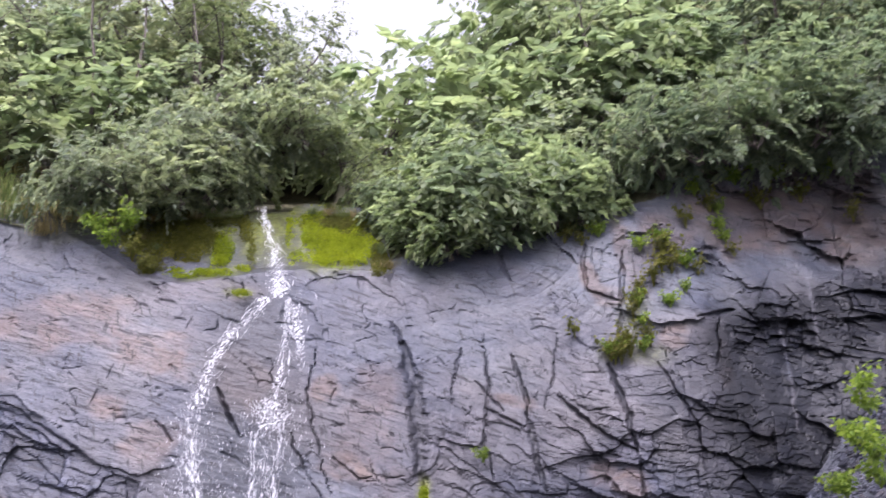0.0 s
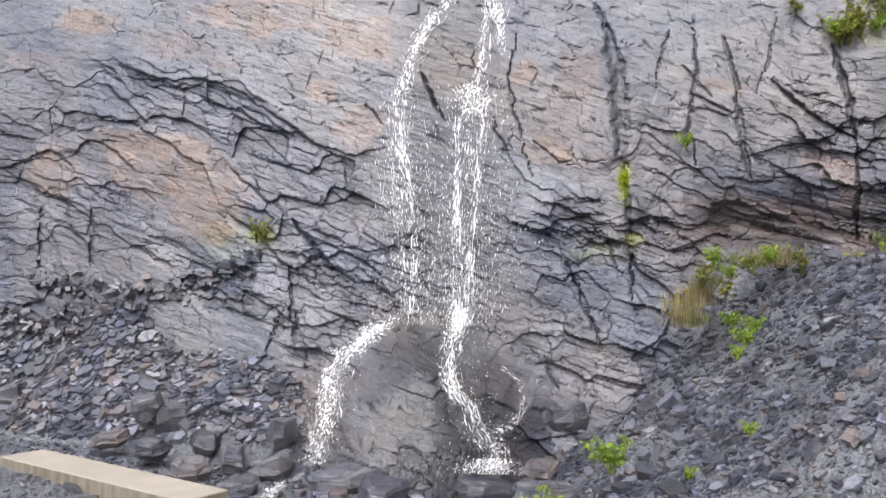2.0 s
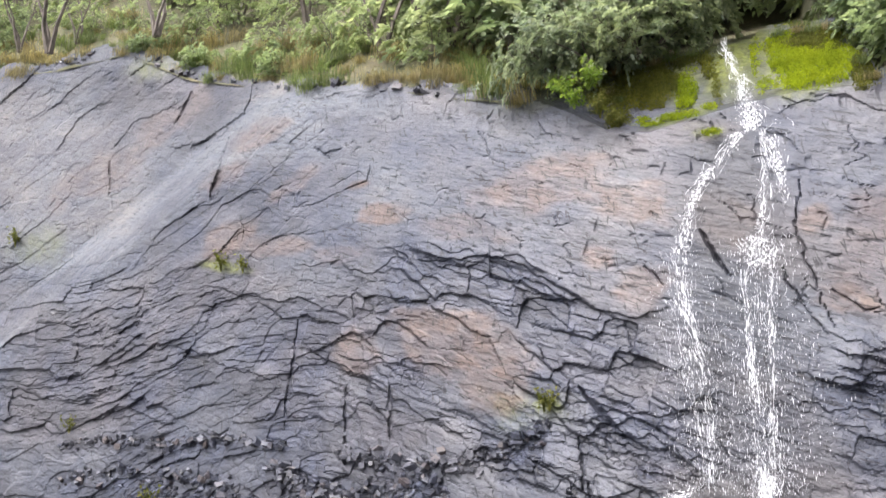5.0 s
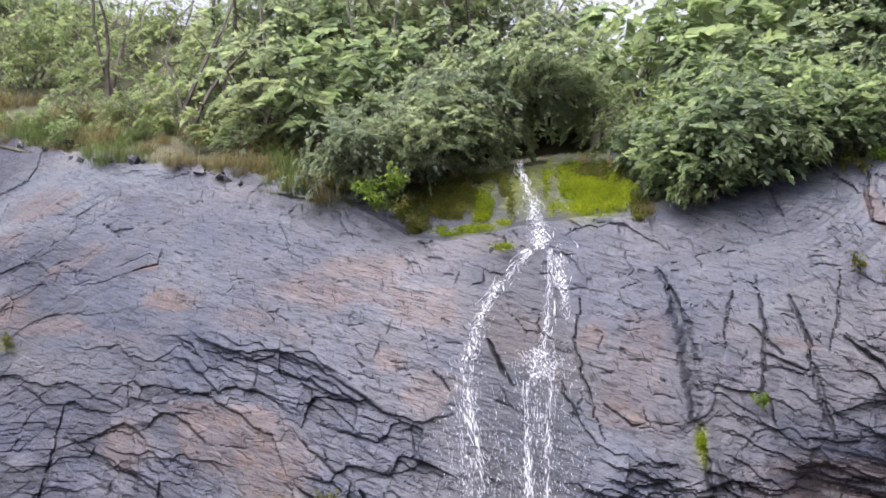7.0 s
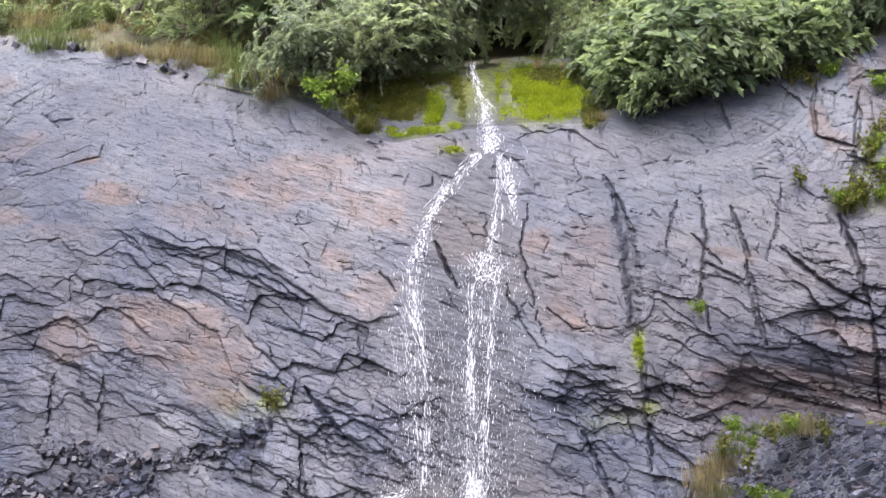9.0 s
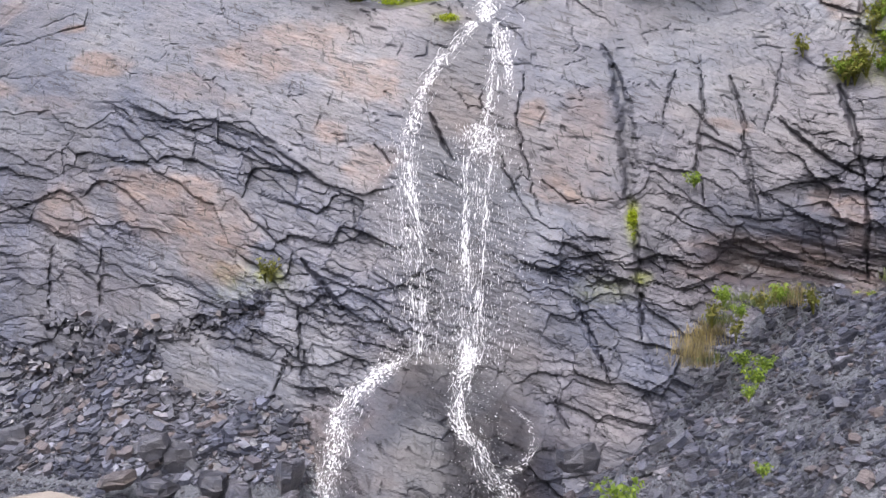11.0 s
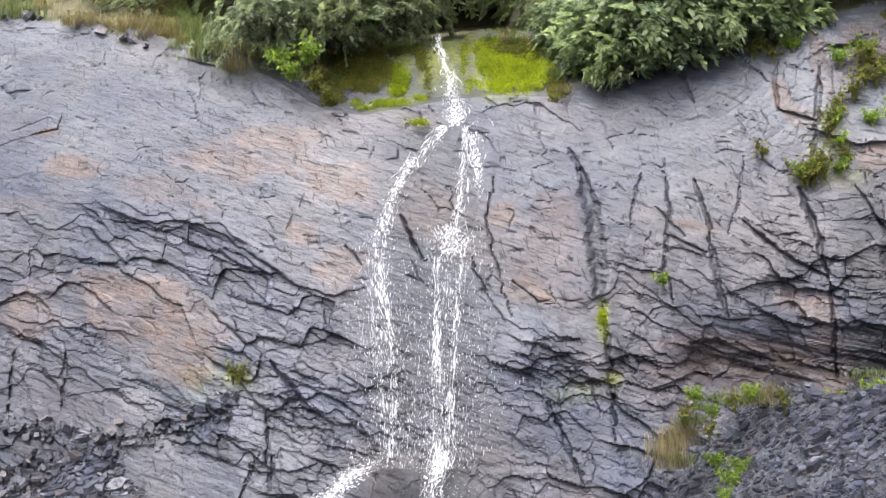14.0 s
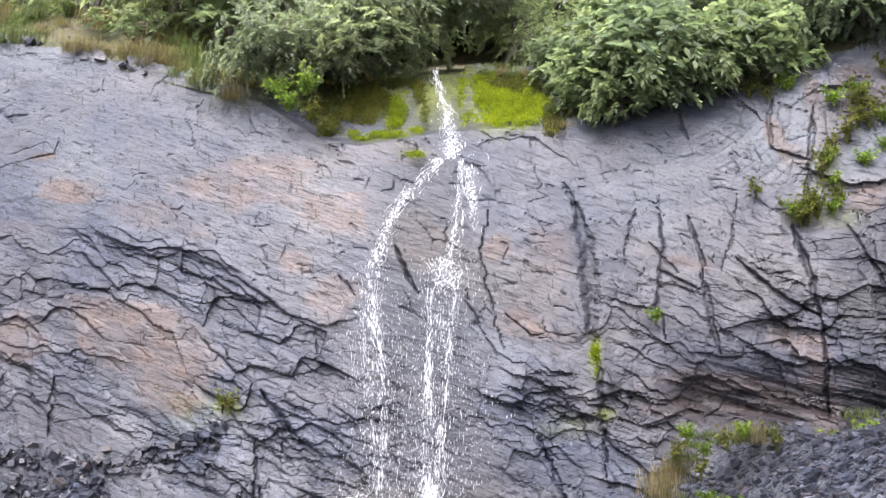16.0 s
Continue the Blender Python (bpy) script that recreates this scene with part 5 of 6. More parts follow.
D += 0.022 * chip

# the sharpest teeth of the edges are worn
D[1:-1, 1:-1] = 0.76 * D[1:-1, 1:-1] + 0.06 * (D[:-2, 1:-1] + D[2:, 1:-1] + D[1:-1, :-2] + D[1:-1, 2:])
Y = face(X, Z) + D
stain_and_shade = np.zeros((*X.shape, 4))
for cx, cz, rx, rz, power, turn in RUST_ROWS:
    stain_and_shade[..., 0] = np.maximum(stain_and_shade[..., 0], power * blob(cx, cz, rx, rz, 90, turn=turn))
stain_and_shade[..., 0] = np.maximum(stain_and_shade[..., 0], 0.9 * hollow_band * ramp(-0.35, 0.1, thin_beds))
stain_and_shade[..., 0] = np.maximum(stain_and_shade[..., 0], 0.42 * apron * ramp(-0.3, 0.3, fbm(X * 2, Z * 3, 94, 3)))
stain_and_shade[..., 0] *= 0.55 + 0.45 * ramp(-0.3, 0.2, fbm(X * 5, S * 9, 95, 4))
for cx, cz, rx, rz, power, turn in MOSSY_ROWS:
    stain_and_shade[..., 1] = np.maximum(stain_and_shade[..., 1], power * blob(cx, cz, rx, rz, 97, 0.75, turn) * (0.55 + 0.45 * ramp(-0.25, 0.15, fbm(X * 14, Z * 14, 98, 3))))
# wet run of the fall, darker cracks, and painted shade of the wall and the undercut
run = ramp(0.75, 0.2, np.abs(X + 0.12) / (0.75 + 0.12 * (4.5 - Z))) * ramp(5.2, 4.4, Z)
run = np.maximum(run, 2.0 * ramp(0.35, 0.2, np.abs(X - 0.03)) * ramp(4.55, 4.9, Z))
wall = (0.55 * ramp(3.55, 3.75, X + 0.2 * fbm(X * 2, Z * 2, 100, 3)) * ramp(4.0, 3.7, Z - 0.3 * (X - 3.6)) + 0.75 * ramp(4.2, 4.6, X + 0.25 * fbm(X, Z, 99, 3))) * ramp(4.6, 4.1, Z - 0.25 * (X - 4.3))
# darker colour along the main grooves, wider than the cuts
groove_dark = ramp(0.02, 0.10, sum(along(p, w * 1.5, 0.1) for p, w, d in DARK_GROOVE_ROWS))
# shadow below the overhang, put into the rock colour
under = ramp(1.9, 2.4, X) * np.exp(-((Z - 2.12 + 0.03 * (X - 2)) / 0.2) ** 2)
# recessed thin beds and chip pits get painted shade as well
stain_and_shade[..., 2] = np.clip(0.52 * run + 0.40 * apron + 1.0 * wall + 0.50 * under + 0.25 * hollow_band * ramp(0.0, 0.3, thin_beds) + 0.46 * groove_dark + 0.12 * ramp(0.35, 0.9, chip), 0, 1)
# pale striped slab; smooth rock grows paler with height
stain_and_shade[..., 3] = 0.95 * left_slab * ramp(-0.25, 0.2, fbm(X * 0.6, (Z - 0.6 * X) * 8, 101, 4)) + (0.40 + 0.35 * ramp(3.6, 4.6, Z)) * ramp(-0.3, 0.3, fbm(X * 0.9, S * 1.6, 103, 4)) * (1 - rag)
stain_and_shade[..., 3] = np.maximum(stain_and_shade[..., 3], 0.6 * ramp(1.7, 2.6, X) * ramp(3.6, 4.2, Z) * (1 - wall) * ramp(-0.35, 0.15, fbm(X * 1.6, Z * 1.3, 107, 4)))

earthy = 0.14 * ramp(3.9, 4.9, X + 0.3 * fbm(X * 1.5, Z * 1.5, 110, 3)) * ramp(4.5, 5.0, Z - 0.1 * X + 0.5)
stain_and_shade[..., 2] = np.maximum(stain_and_shade[..., 2], earthy)
for points, width in PALE_ROWS:
    stain_and_shade[..., 2] *= 1 - 0.75 * ramp(0.0, 0.5, along(points, width, 0.55))
    stain_and_shade[..., 3] = np.maximum(stain_and_shade[..., 3], along(points, width, 0.55))
pts = np.stack([X * Y / 8, Y, EYE + (Z - EYE) * Y / 8], -1)
# the sheet ends at the brow, tucked under the bank
brow = lip(gx) + 0.05 + 0.11 * fbm(gx * 3, gx * 0, 105, 4) + 0.10 * (rnd(np.floor(gx / 0.23), gx * 0, 106) - 0.5)
me = sheet("cliff", pts, np.clip(stain_and_shade, 0, 1), (Z < brow) & (pts[..., 2] > heap(pts[..., 0], pts[..., 1]) - 0.15))
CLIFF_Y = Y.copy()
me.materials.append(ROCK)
a = me.attributes.new("broken", 'FLOAT', 'POINT')
a.data.foreach_set("value", np.clip(rag + 0.45 * slant, 0, 1).ravel().astype(np.float32))
a = me.attributes.new("flake", 'FLOAT_COLOR', 'POINT')
tones = np.stack([tone_1, tone_2, tone_3, np.clip(0.5 + 0.9 * fbm(X * 0.55, S * 1.3, 109, 4), 0, 1)], -1)
a.data.foreach_set("color", tones.reshape(-1).astype(np.float32))
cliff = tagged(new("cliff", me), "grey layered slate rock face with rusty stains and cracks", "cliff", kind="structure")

# ---- bank above the brow ----
bx, bz = np.arange(-13, 11.5, 0.09), np.arange(0, 1, 0.016)
BX, BT = np.meshgrid(bx, bz)
TOPZ = np.interp(BX, *np.array(BANKTOP_ROWS).T)
BZ = lip(BX) - 0.06 + BT * (TOPZ - lip(BX))
BY = bank(BX, BZ) + 0.10 * fbm(BX * 1.5, BZ * 1.5, 201, 4)
me = sheet("bank", np.stack([BX * BY / 8, BY, EYE + (BZ - EYE) * BY / 8], -1))
me.materials.append(SOIL)
tagged(new("bank", me), "steep earthy bank under shrubs above the rock", "bank", kind="structure")

# ---- ground: one sheet to the horizon ----
fine_x, fine_y = np.arange(-10, 7.5, 0.07), np.arange(2.5, 11, 0.07)
outer = np.array([20, 45, 110, 300, 900, 2500.0])
axis_x = np.concatenate([-outer[::-1], fine_x, outer])
axis_y = np.concatenate([-outer[::-1], np.arange(-10, 2.4, 0.6), fine_y, outer])
GX, GY = np.meshgrid(axis_x, axis_y)
me = sheet("ground", np.stack([GX, GY, heap(GX, GY)], -1))
me.materials.append(GRAVEL)
ground = tagged(new("ground", me), "dark wet slate gravel banked against the cliff", "gravel ground", kind="structure")


# ---- loose stone ----
def stone_mesh(seed, flat, corners=6, rings=2):
    """An angular, split piece of slate: uneven outlines stacked, with a tilted top."""
    rng = np.random.default_rng(seed)
    ang = np.sort((np.arange(corners) + rng.uniform(-0.32, 0.32, corners)) * 2 * np.pi / corners)
    out = rng.uniform(0.36, 0.56, corners)
    tip = rng.uniform(-0.35, 0.35, 2) * flat
    bm = bmesh.new()
    levels = [(-0.5, 0.92), (0.5, 0.86)] if rings == 2 else [(-0.5, 0.72), (-0.05, 1.0), (0.42, 0.9), (0.52, 0.66)]
    stack = []
    for z, wide in levels:
        r = out * wide * rng.uniform(0.9, 1.08, corners)
        x, y = np.cos(ang) * r, np.sin(ang) * r * 0.85
        zz = z * flat + (x * tip[0] + y * tip[1]) * (1.4 if z > 0 else 0.4) + rng.normal(size=corners) * 0.035 * flat
        stack.append([bm.verts.new(c) for c in zip(x, y, zz)])
    for low, high in zip(stack[:-1], stack[1:]):
        for k in range(corners):
            bm.faces.new((low[k], low[(k + 1) % corners], high[(k + 1) % corners], high[k]))
    bm.faces.new(stack[-1])
    bm.faces.new(stack[0][::-1])
    bmesh.ops.triangulate(bm, faces=bm.faces[:])
    me = bpy.data.meshes.new("stone")
    bm.to_mesh(me)
    bm.free()
    me.materials.append(STONE)
    return me


STONES = [stone_mesh(300 + i, (0.16, 0.24, 0.34, 0.5, 0.2, 0.3)[i % 6] * 0.8, 5 + i % 3) for i in range(18)]
BLOCKS = [stone_mesh(340 + i, (0.3, 0.45, 0.6)[i % 3], 7, 4) for i in range(9)]
rng = np.random.default_rng(7)


def ground_tilt(x, y):
    e = 0.08
    a = float(heap(np.array(x + e), np.array(y)) - heap(np.array(x - e), np.array(y))) / (2 * e)
    b = float(heap(np.array(x), np.array(y + e)) - heap(np.array(x), np.array(y - e))) / (2 * e)
    return Vector((-a, -b, 1)).normalized()


def on_slope(x, y, size, sink=0.25):
    n = ground_tilt(x, y)
    q = Vector((0, 0, 1)).rotation_difference(n).to_matrix().to_4x4()
    z = float(heap(np.array(x), np.array(y)))
    spin = pose(0, 0, 0, rng.normal() * 11, rng.normal() * 11, rng.uniform(0, 360))
    return Matrix.Translation((x, y, z + size * 0.12)) @ q @ spin @ Matrix.Diagonal((size * rng.uniform(0.8, 1.35), size * rng.uniform(0.6, 1.0), size, 1))


def inside(x, y):
    """True where debris lies: on the heaps and at the foot, in front of the cliff."""
    Xp, Zp = x * 8 / y, EYE + (float(heap(np.array(x), np.array(y))) - EYE) * 8 / y
    return y < float(face(np.array(Xp), np.array(Zp))) + 0.1


def clear(x, y):
    p, q = (x + 3.60) * 0.825 - (y - 6.92) * 0.565, (x + 3.60) * 0.565 + (y - 6.92) * 0.825
    return not (-0.2 < p < 2.45 and -0.2 < q < 0.6)


placed = 0
while placed < 290:
    if rng.random() < 0.5:
        x, y = rng.uniform(-5.5, -0.9), rng.uniform(5.8, 9.6)
    else:
        x, y = rng.uniform(-0.6, 4.5), rng.uniform(5.2, 7.9)
    h = float(heap(np.array(x), np.array(y)))
    if not clear(x, y) or not inside(x, y) or h < (0.28 if x < -0.9 else 0.06) or (h < 0.25 and rng.random() < 0.4):
        continue
    size = (0.08 + 0.20 * rng.random() ** 3) * (0.75 if h > 0.8 else 1.0)
    ob = new("stone", BLOCKS[rng.integers(len(BLOCKS))] if h < 0.6 and x < -0.8 and rng.random() < 0.6 else STONES[rng.integers(len(STONES))])
    ob.parent = ground
    ob.matrix_local = on_slope(x, y, size)
    placed += 1


# uncounted rubble, joined
def off_kerb(x, y):
    """True clear of the kerb block's footprint."""
    p, q = (x + 3.60) * 0.825 - (y - 6.92) * 0.565, (x + 3.60) * 0.565 + (y - 6.92) * 0.825
    return ~((p > -0.03) & (p < 2.27) & (q > -0.03) & (q < 0.40))


CHIPS = [stone_mesh(370 + i, (0.2, 0.35, 0.5)[i % 3], 4) for i in range(9)]


def rubble(name, label, count, spread, sizes, low, high, pieces):
    """Many stones laid on the ground in one go, each turned by chance and leaned with the slope."""
    shapes = [(np.array([v.co for v in me.vertices]), np.array([p.vertices for p in me.polygons])) for me in pieces]
    x, y = rng.uniform(*spread[0], 12 * count), rng.uniform(*spread[1], 12 * count)
    h = heap(x, y)
    ok = (h > low) & (h <= high) & off_kerb(x, y) & (y < face(x * 8 / y, EYE + (h - EYE) * 8 / y) + 0.1)
    x, y, h = x[ok][:count], y[ok][:count], h[ok][:count]
    n = len(x)
    e = 0.08
    lean = np.stack([-(heap(x + e, y) - heap(x - e, y)) / (2 * e), -(heap(x, y + e) - heap(x, y - e)) / (2 * e), np.ones(n)], -1)
    lean += rng.normal(size=(n, 3)) * [0.2, 0.2, 0] + [0, 0, 0.7]
    lean /= np.linalg.norm(lean, axis=1, keepdims=True)
    a = rng.uniform(0, 2 * np.pi, n)
    u = np.stack([np.cos(a), np.sin(a), np.zeros(n)], -1)
    u -= lean * (u * lean).sum(1, keepdims=True)
    u /= np.linalg.norm(u, axis=1, keepdims=True)
    w = np.cross(lean, u)
    size = sizes[0] + (sizes[1] - sizes[0]) * rng.random(n) ** 4.0
    su, sw = size * rng.uniform(0.8, 1.35, n), size * rng.uniform(0.6, 1.0, n)
    which = rng.integers(0, len(shapes), n)
    verts, faces, base = [], [], 0
    for k, (v, f) in enumerate(shapes):
        m = which == k
        place = np.stack([x, y, h + size * 0.10], -1)[m][:, None]
        p = place + v[None, :, :1] * (u * su[:, None])[m][:, None] + v[None, :, 1:2] * (w * sw[:, None])[m][:, None] + v[None, :, 2:] * (lean * size[:, None])[m][:, None]
        verts.append(p.reshape(-1, 3))
        faces.append((f[None] + (np.arange(m.sum()) * len(v))[:, None, None]).reshape(-1, 3) + base)
        base += m.sum() * len(v)
    ob = mesh_object(name, np.concatenate(verts), np.concatenate(faces), STONE)
    return tagged(ob, label, "stones", kind="stuff")


rubble("rubble", "heaped broken slate fragments below the cliff", 5200, ((-8.5, -0.8), (5.6, 11.5)), (0.04, 0.22), 0.27, 9, STONES)
rubble("rubble", "loose slope of broken slate fragments beside the fall", 5200, ((0.3, 6.5), (4.4, 7.8)), (0.035, 0.18), 0.05, 9, STONES)
rubble("slate_chips", "fine slate chips filling the debris heap", 14500, ((-8.5, -0.8), (5.6, 11.5)), (0.028, 0.11), 0.24, 9, CHIPS)
rubble("slate_chips", "fine slate chips on the debris slope", 12500, ((0.3, 6.5), (4.4, 7.8)), (0.028, 0.10), 0.05, 9, CHIPS)
rubble("rubble", "steep end of the debris slope below the dark wall", 3600, ((2.6, 6.6), (5.2, 8.4)), (0.03, 0.13), 1.3, 9, STONES)
rubble("rubble", "broken slate and earth at the far end of the cliff foot", 1300, ((-9.5, -4.5), (6.3, 11.5)), (0.05, 0.30), -1, 0.4, STONES)
rubble("slate_chips", "slate chips at the far end of the cliff foot", 3800, ((-9.5, -4.5), (5.6, 11.5)), (0.025, 0.10), -1, 0.4, CHIPS)
rubble("stream_stones", "dark wet stones in the stream bed below the fall", 420, ((-1.9, 1.0), (5.5, 7.4)), (0.05, 0.24), -1, 9, BLOCKS)
rubble("gravel_stones", "small slate chips strewn on flat gravel", 12500, ((-5.6, 2.2), (4.95, 8.2)), (0.016, 0.055), -1, 0.3, CHIPS)

rubble("slate_plates", "flat slate pieces lying in the gravel", 320, ((-5.6, 1.2), (4.95, 7.6)), (0.05, 0.20), -1, 0.28, STONES[:2] + STONES[4:5])


def ledge_debris(line, count, thick):
    """Splinters of slate lying on a ledge of the cliff along a line of plan points."""
    p = np.array(line, float)
    t = rng.uniform(0, len(p) - 1, count)
    k = t.astype(int)
    at = p[k] + (p[k + 1] - p[k]) * (t - k)[:, None]
    x, z = at[:, 0] + rng.normal(size=count) * 0.03, at[:, 1] + rng.normal(size=count) * thick * (0.5 + np.abs(fbm(at[:, 0] * 2, at[:, 0] * 0, 19, 2)) * 2)
    y = CLIFF_Y[np.clip(np.searchsorted(gz, z), 0, len(gz) - 1), np.clip(np.searchsorted(gx, x), 0, len(gx) - 1)]
    size = 0.022 + 0.13 * rng.random(count) ** 4
    shapes = [(np.array([v.co for v in me.vertices]), np.array([q.vertices for q in me.polygons])) for me in CHIPS]
    verts, faces, base = [], [], 0
    for i in range(count):
        v, f = shapes[rng.integers(len(shapes))]
        turn = pose(0, 0, 0, 12 + rng.normal() * 22, rng.normal() * 18, rng.uniform(0, 360)).to_3x3()
        c = spot(x[i], z[i], y[i] - 0.25 * size[i])
        verts.append((v * size[i] * [1.3, 0.9, 1.0]) @ np.array(turn).T + np.array(c))
        faces.append(f + base)
        base += len(v)
    ob = mesh_object("ledge_debris", np.concatenate(verts), np.concatenate(faces), STONE)
    return tagged(ob, "slate splinters lying on a ledge of the cliff", "stones", kind="stuff")


for line, count, thick in DEBRIS_ROWS:
    ledge_debris(line, count, thick)


def boulder(X, Z, y, size, flat, seed, label, spin=0.0):
    me = stone_mesh(seed, flat, 8, 4)
    bm = bmesh.new()
    bm.from_mesh(me)
    bmesh.ops.subdivide_edges(bm, edges=bm.edges[:], cuts=2)
    for v in bm.verts:
        q = v.co * 3.1 + Vector((seed, 0, 0))
        v.co += 0.035 * noise.noise_vector(q) + Vector((0, 0, 0.05 * math.floor(3 * noise.noise(q * 0.7))))
    bm.to_mesh(me)
    bm.free()
    me.materials[0] = BOULDER
    ob = tagged(new("boulder", me), label, "boulder", group="boulders at the foot of the fall")
    p = spot(X, Z, y)
    ob.matrix_world = Matrix.Translation(p) @ pose(0, 0, 0, 6, -8, spin) @ Matrix.Diagonal((1.1 * size[0], size[1], 0.72 * size[2], 1))
    return ob


for X0, Z0, y0, size, flat, seed, label, spin in BOULDERS_ROWS:
    boulder(X0, Z0, y0, size, flat, seed, label, spin)


# ---- concrete kerb block ----
def kerb_block():
    a, b, w, h = Vector((-3.60, 6.92, 0)), Vector((-1.76, 5.66, 0)), 0.36, 0.34
    length = (b - a).length
    bm = bmesh.new()
    bmesh.ops.create_cube(bm, size=1.0)
    bmesh.ops.scale(bm, vec=(length, w, h), verts=bm.verts)
    bmesh.ops.bevel(bm, geom=bm.edges[:], offset=0.007, segments=1, affect='EDGES')
    me = bpy.data.meshes.new("kerb_block")
    bm.to_mesh(me)
    bm.free()
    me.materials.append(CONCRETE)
    ob = tagged(new("kerb_block", me), "long buff concrete kerb block with darker streaked sides on gravel", "kerb block")
    along_it = (b - a).normalized()
    across = Vector((-along_it.y, along_it.x, 0))
    mid = (a + b) / 2 + across * w / 2
    ob.matrix_world = Matrix.Translation((mid.x, mid.y, 0.27 - h / 2)) @ Matrix.Rotation(math.atan2(along_it.y, along_it.x), 4, 'Z')


kerb_block()


# ---- plants ----
def surf(X, Z):
    X, Z = np.array(X), np.array(Z)
    return float(bank(X, Z)) if Z > lip(X) + 0.05 else float(face(X, Z))


def leaf_cloud(rng, centres, radii, per, size, droop=0.35, layer=0.6):
    """Pointed, folded leaves in tufts round the given centres."""
    n = len(centres) * per
    c = np.repeat(centres, per, 0)
    r = np.repeat(radii, per)[:, None]
    off = rng.normal(size=(n, 3))
    off /= np.linalg.norm(off, axis=1, keepdims=True)
    off *= rng.uniform(0.25, 1.0, (n, 1)) ** 0.5
    off[:, 2] *= layer
    p = c + off * r
    out = off.copy()
    out[:, 2] = np.abs(out[:, 2]) * 0.2 - droop * rng.uniform(0.3, 2.2, n)
    out += rng.normal(size=(n, 3)) * 0.35
    out /= np.linalg.norm(out, axis=1, keepdims=True)
    up = np.tile([0, 0, 1.0], (n, 1)) + rng.normal(size=(n, 3)) * 0.5
    side = np.cross(out, up)
    side /= np.linalg.norm(side, axis=1, keepdims=True) + 1e-9
    nrm = np.cross(side, out)
    s = size * rng.uniform(0.6, 1.35, (n, 1))
    tip, mid = p + out * s, p + out * s * 0.42 - nrm * s * 0.05
    wl = mid + side * s * 0.30 + nrm * s * 0.10
    wr = mid - side * s * 0.30 + nrm * s * 0.10
    verts = np.stack([p, wl, tip, wr], 1).reshape(-1, 3)
    i = np.arange(n) * 4
    faces = np.stack([np.stack([i, i + 1, i + 2], 1), np.stack([i, i + 2, i + 3], 1)], 1).reshape(-1, 3)
    return verts, faces


def sprays(rng, starts, centre, reach, pairs, size):
    """Drooping twigs with pointed leaflets in two rows and one at the tip, spread flat in tiers."""
    n = len(starts)
    d = starts - centre
    d[:, 2] = 0
    d = d / (np.linalg.norm(d, axis=1, keepdims=True) + 0.05) + rng.normal(size=(n, 3)) * [0.5, 0.5, 0.12]
    d[:, 2] += 0.12
    d /= np.linalg.norm(d, axis=1, keepdims=True)
    flat = np.cross(d, [0, 0, 1.0]) + rng.normal(size=(n, 3)) * 0.15
    flat /= np.linalg.norm(flat, axis=1, keepdims=True)
    length = reach * rng.uniform(0.55, 1.25, (n, 1))
    sag = rng.uniform(0.4, 1.15, (n, 1))
    P, O, W = [], [], []
    for k in range(2 * pairs + 1):
        t = 1.0 if k == 2 * pairs else 0.22 + 0.72 * (k // 2) / pairs
        hand = 0.0 if k == 2 * pairs else 1.0 - 2.0 * (k % 2)
        base = starts + d * length * t + np.array([0, 0, -1.0]) * length * sag * t ** 2
        out = d * 0.75 + flat * hand * rng.uniform(0.7, 1.2, (n, 1)) - np.array([0, 0, 1.0]) * (sag * t + rng.uniform(-0.1, 0.3, (n, 1))) + rng.normal(size=(n, 3)) * 0.12
        out /= np.linalg.norm(out, axis=1, keepdims=True)
        P.append(base)
        O.append(out)
        W.append(size * rng.uniform(0.65, 1.3, (n, 1)))
    p, out, s = np.concatenate(P), np.concatenate(O), np.concatenate(W)
    up = np.array([0, 0, 1.0]) + rng.normal(size=p.shape) * 0.38
    side = np.cross(out, up)
    side /= np.linalg.norm(side, axis=1, keepdims=True) + 1e-9
    nrm = np.cross(side, out)
    mid = p + out * s * 0.40 - nrm * s * 0.04
    verts = np.stack([p, mid + side * s * 0.25 + nrm * s * 0.07, p + out * s, mid - side * s * 0.25 + nrm * s * 0.07], 1).reshape(-1, 3)
    i = np.arange(len(p)) * 4
    faces = np.stack([np.stack([i, i + 1, i + 2], 1), np.stack([i, i + 2, i + 3], 1)], 1).reshape(-1, 3)
    return verts, faces


def limb(verts, faces, a, b, ra, rb, sides=5):
    a, b = np.array(a, float), np.array(b, float)
    d = (b - a) / (np.linalg.norm(b - a) + 1e-9)
    u = np.cross(d, [0.3, 0.9, 0.2])
    u /= np.linalg.norm(u)
    w = np.cross(d, u)
    base = sum(len(v) for v in verts)
    ang = np.arange(sides) * 2 * np.pi / sides
    ring = np.cos(ang)[:, None] * u + np.sin(ang)[:, None] * w
    verts.append(np.concatenate([a + ring * ra, b + ring * rb]))
    k = np.arange(sides)
    k2 = (k + 1) % sides
    faces.append(np.concatenate([np.stack([k, k2, k2 + sides], 1), np.stack([k, k2 + sides, k + sides], 1)]) + base)


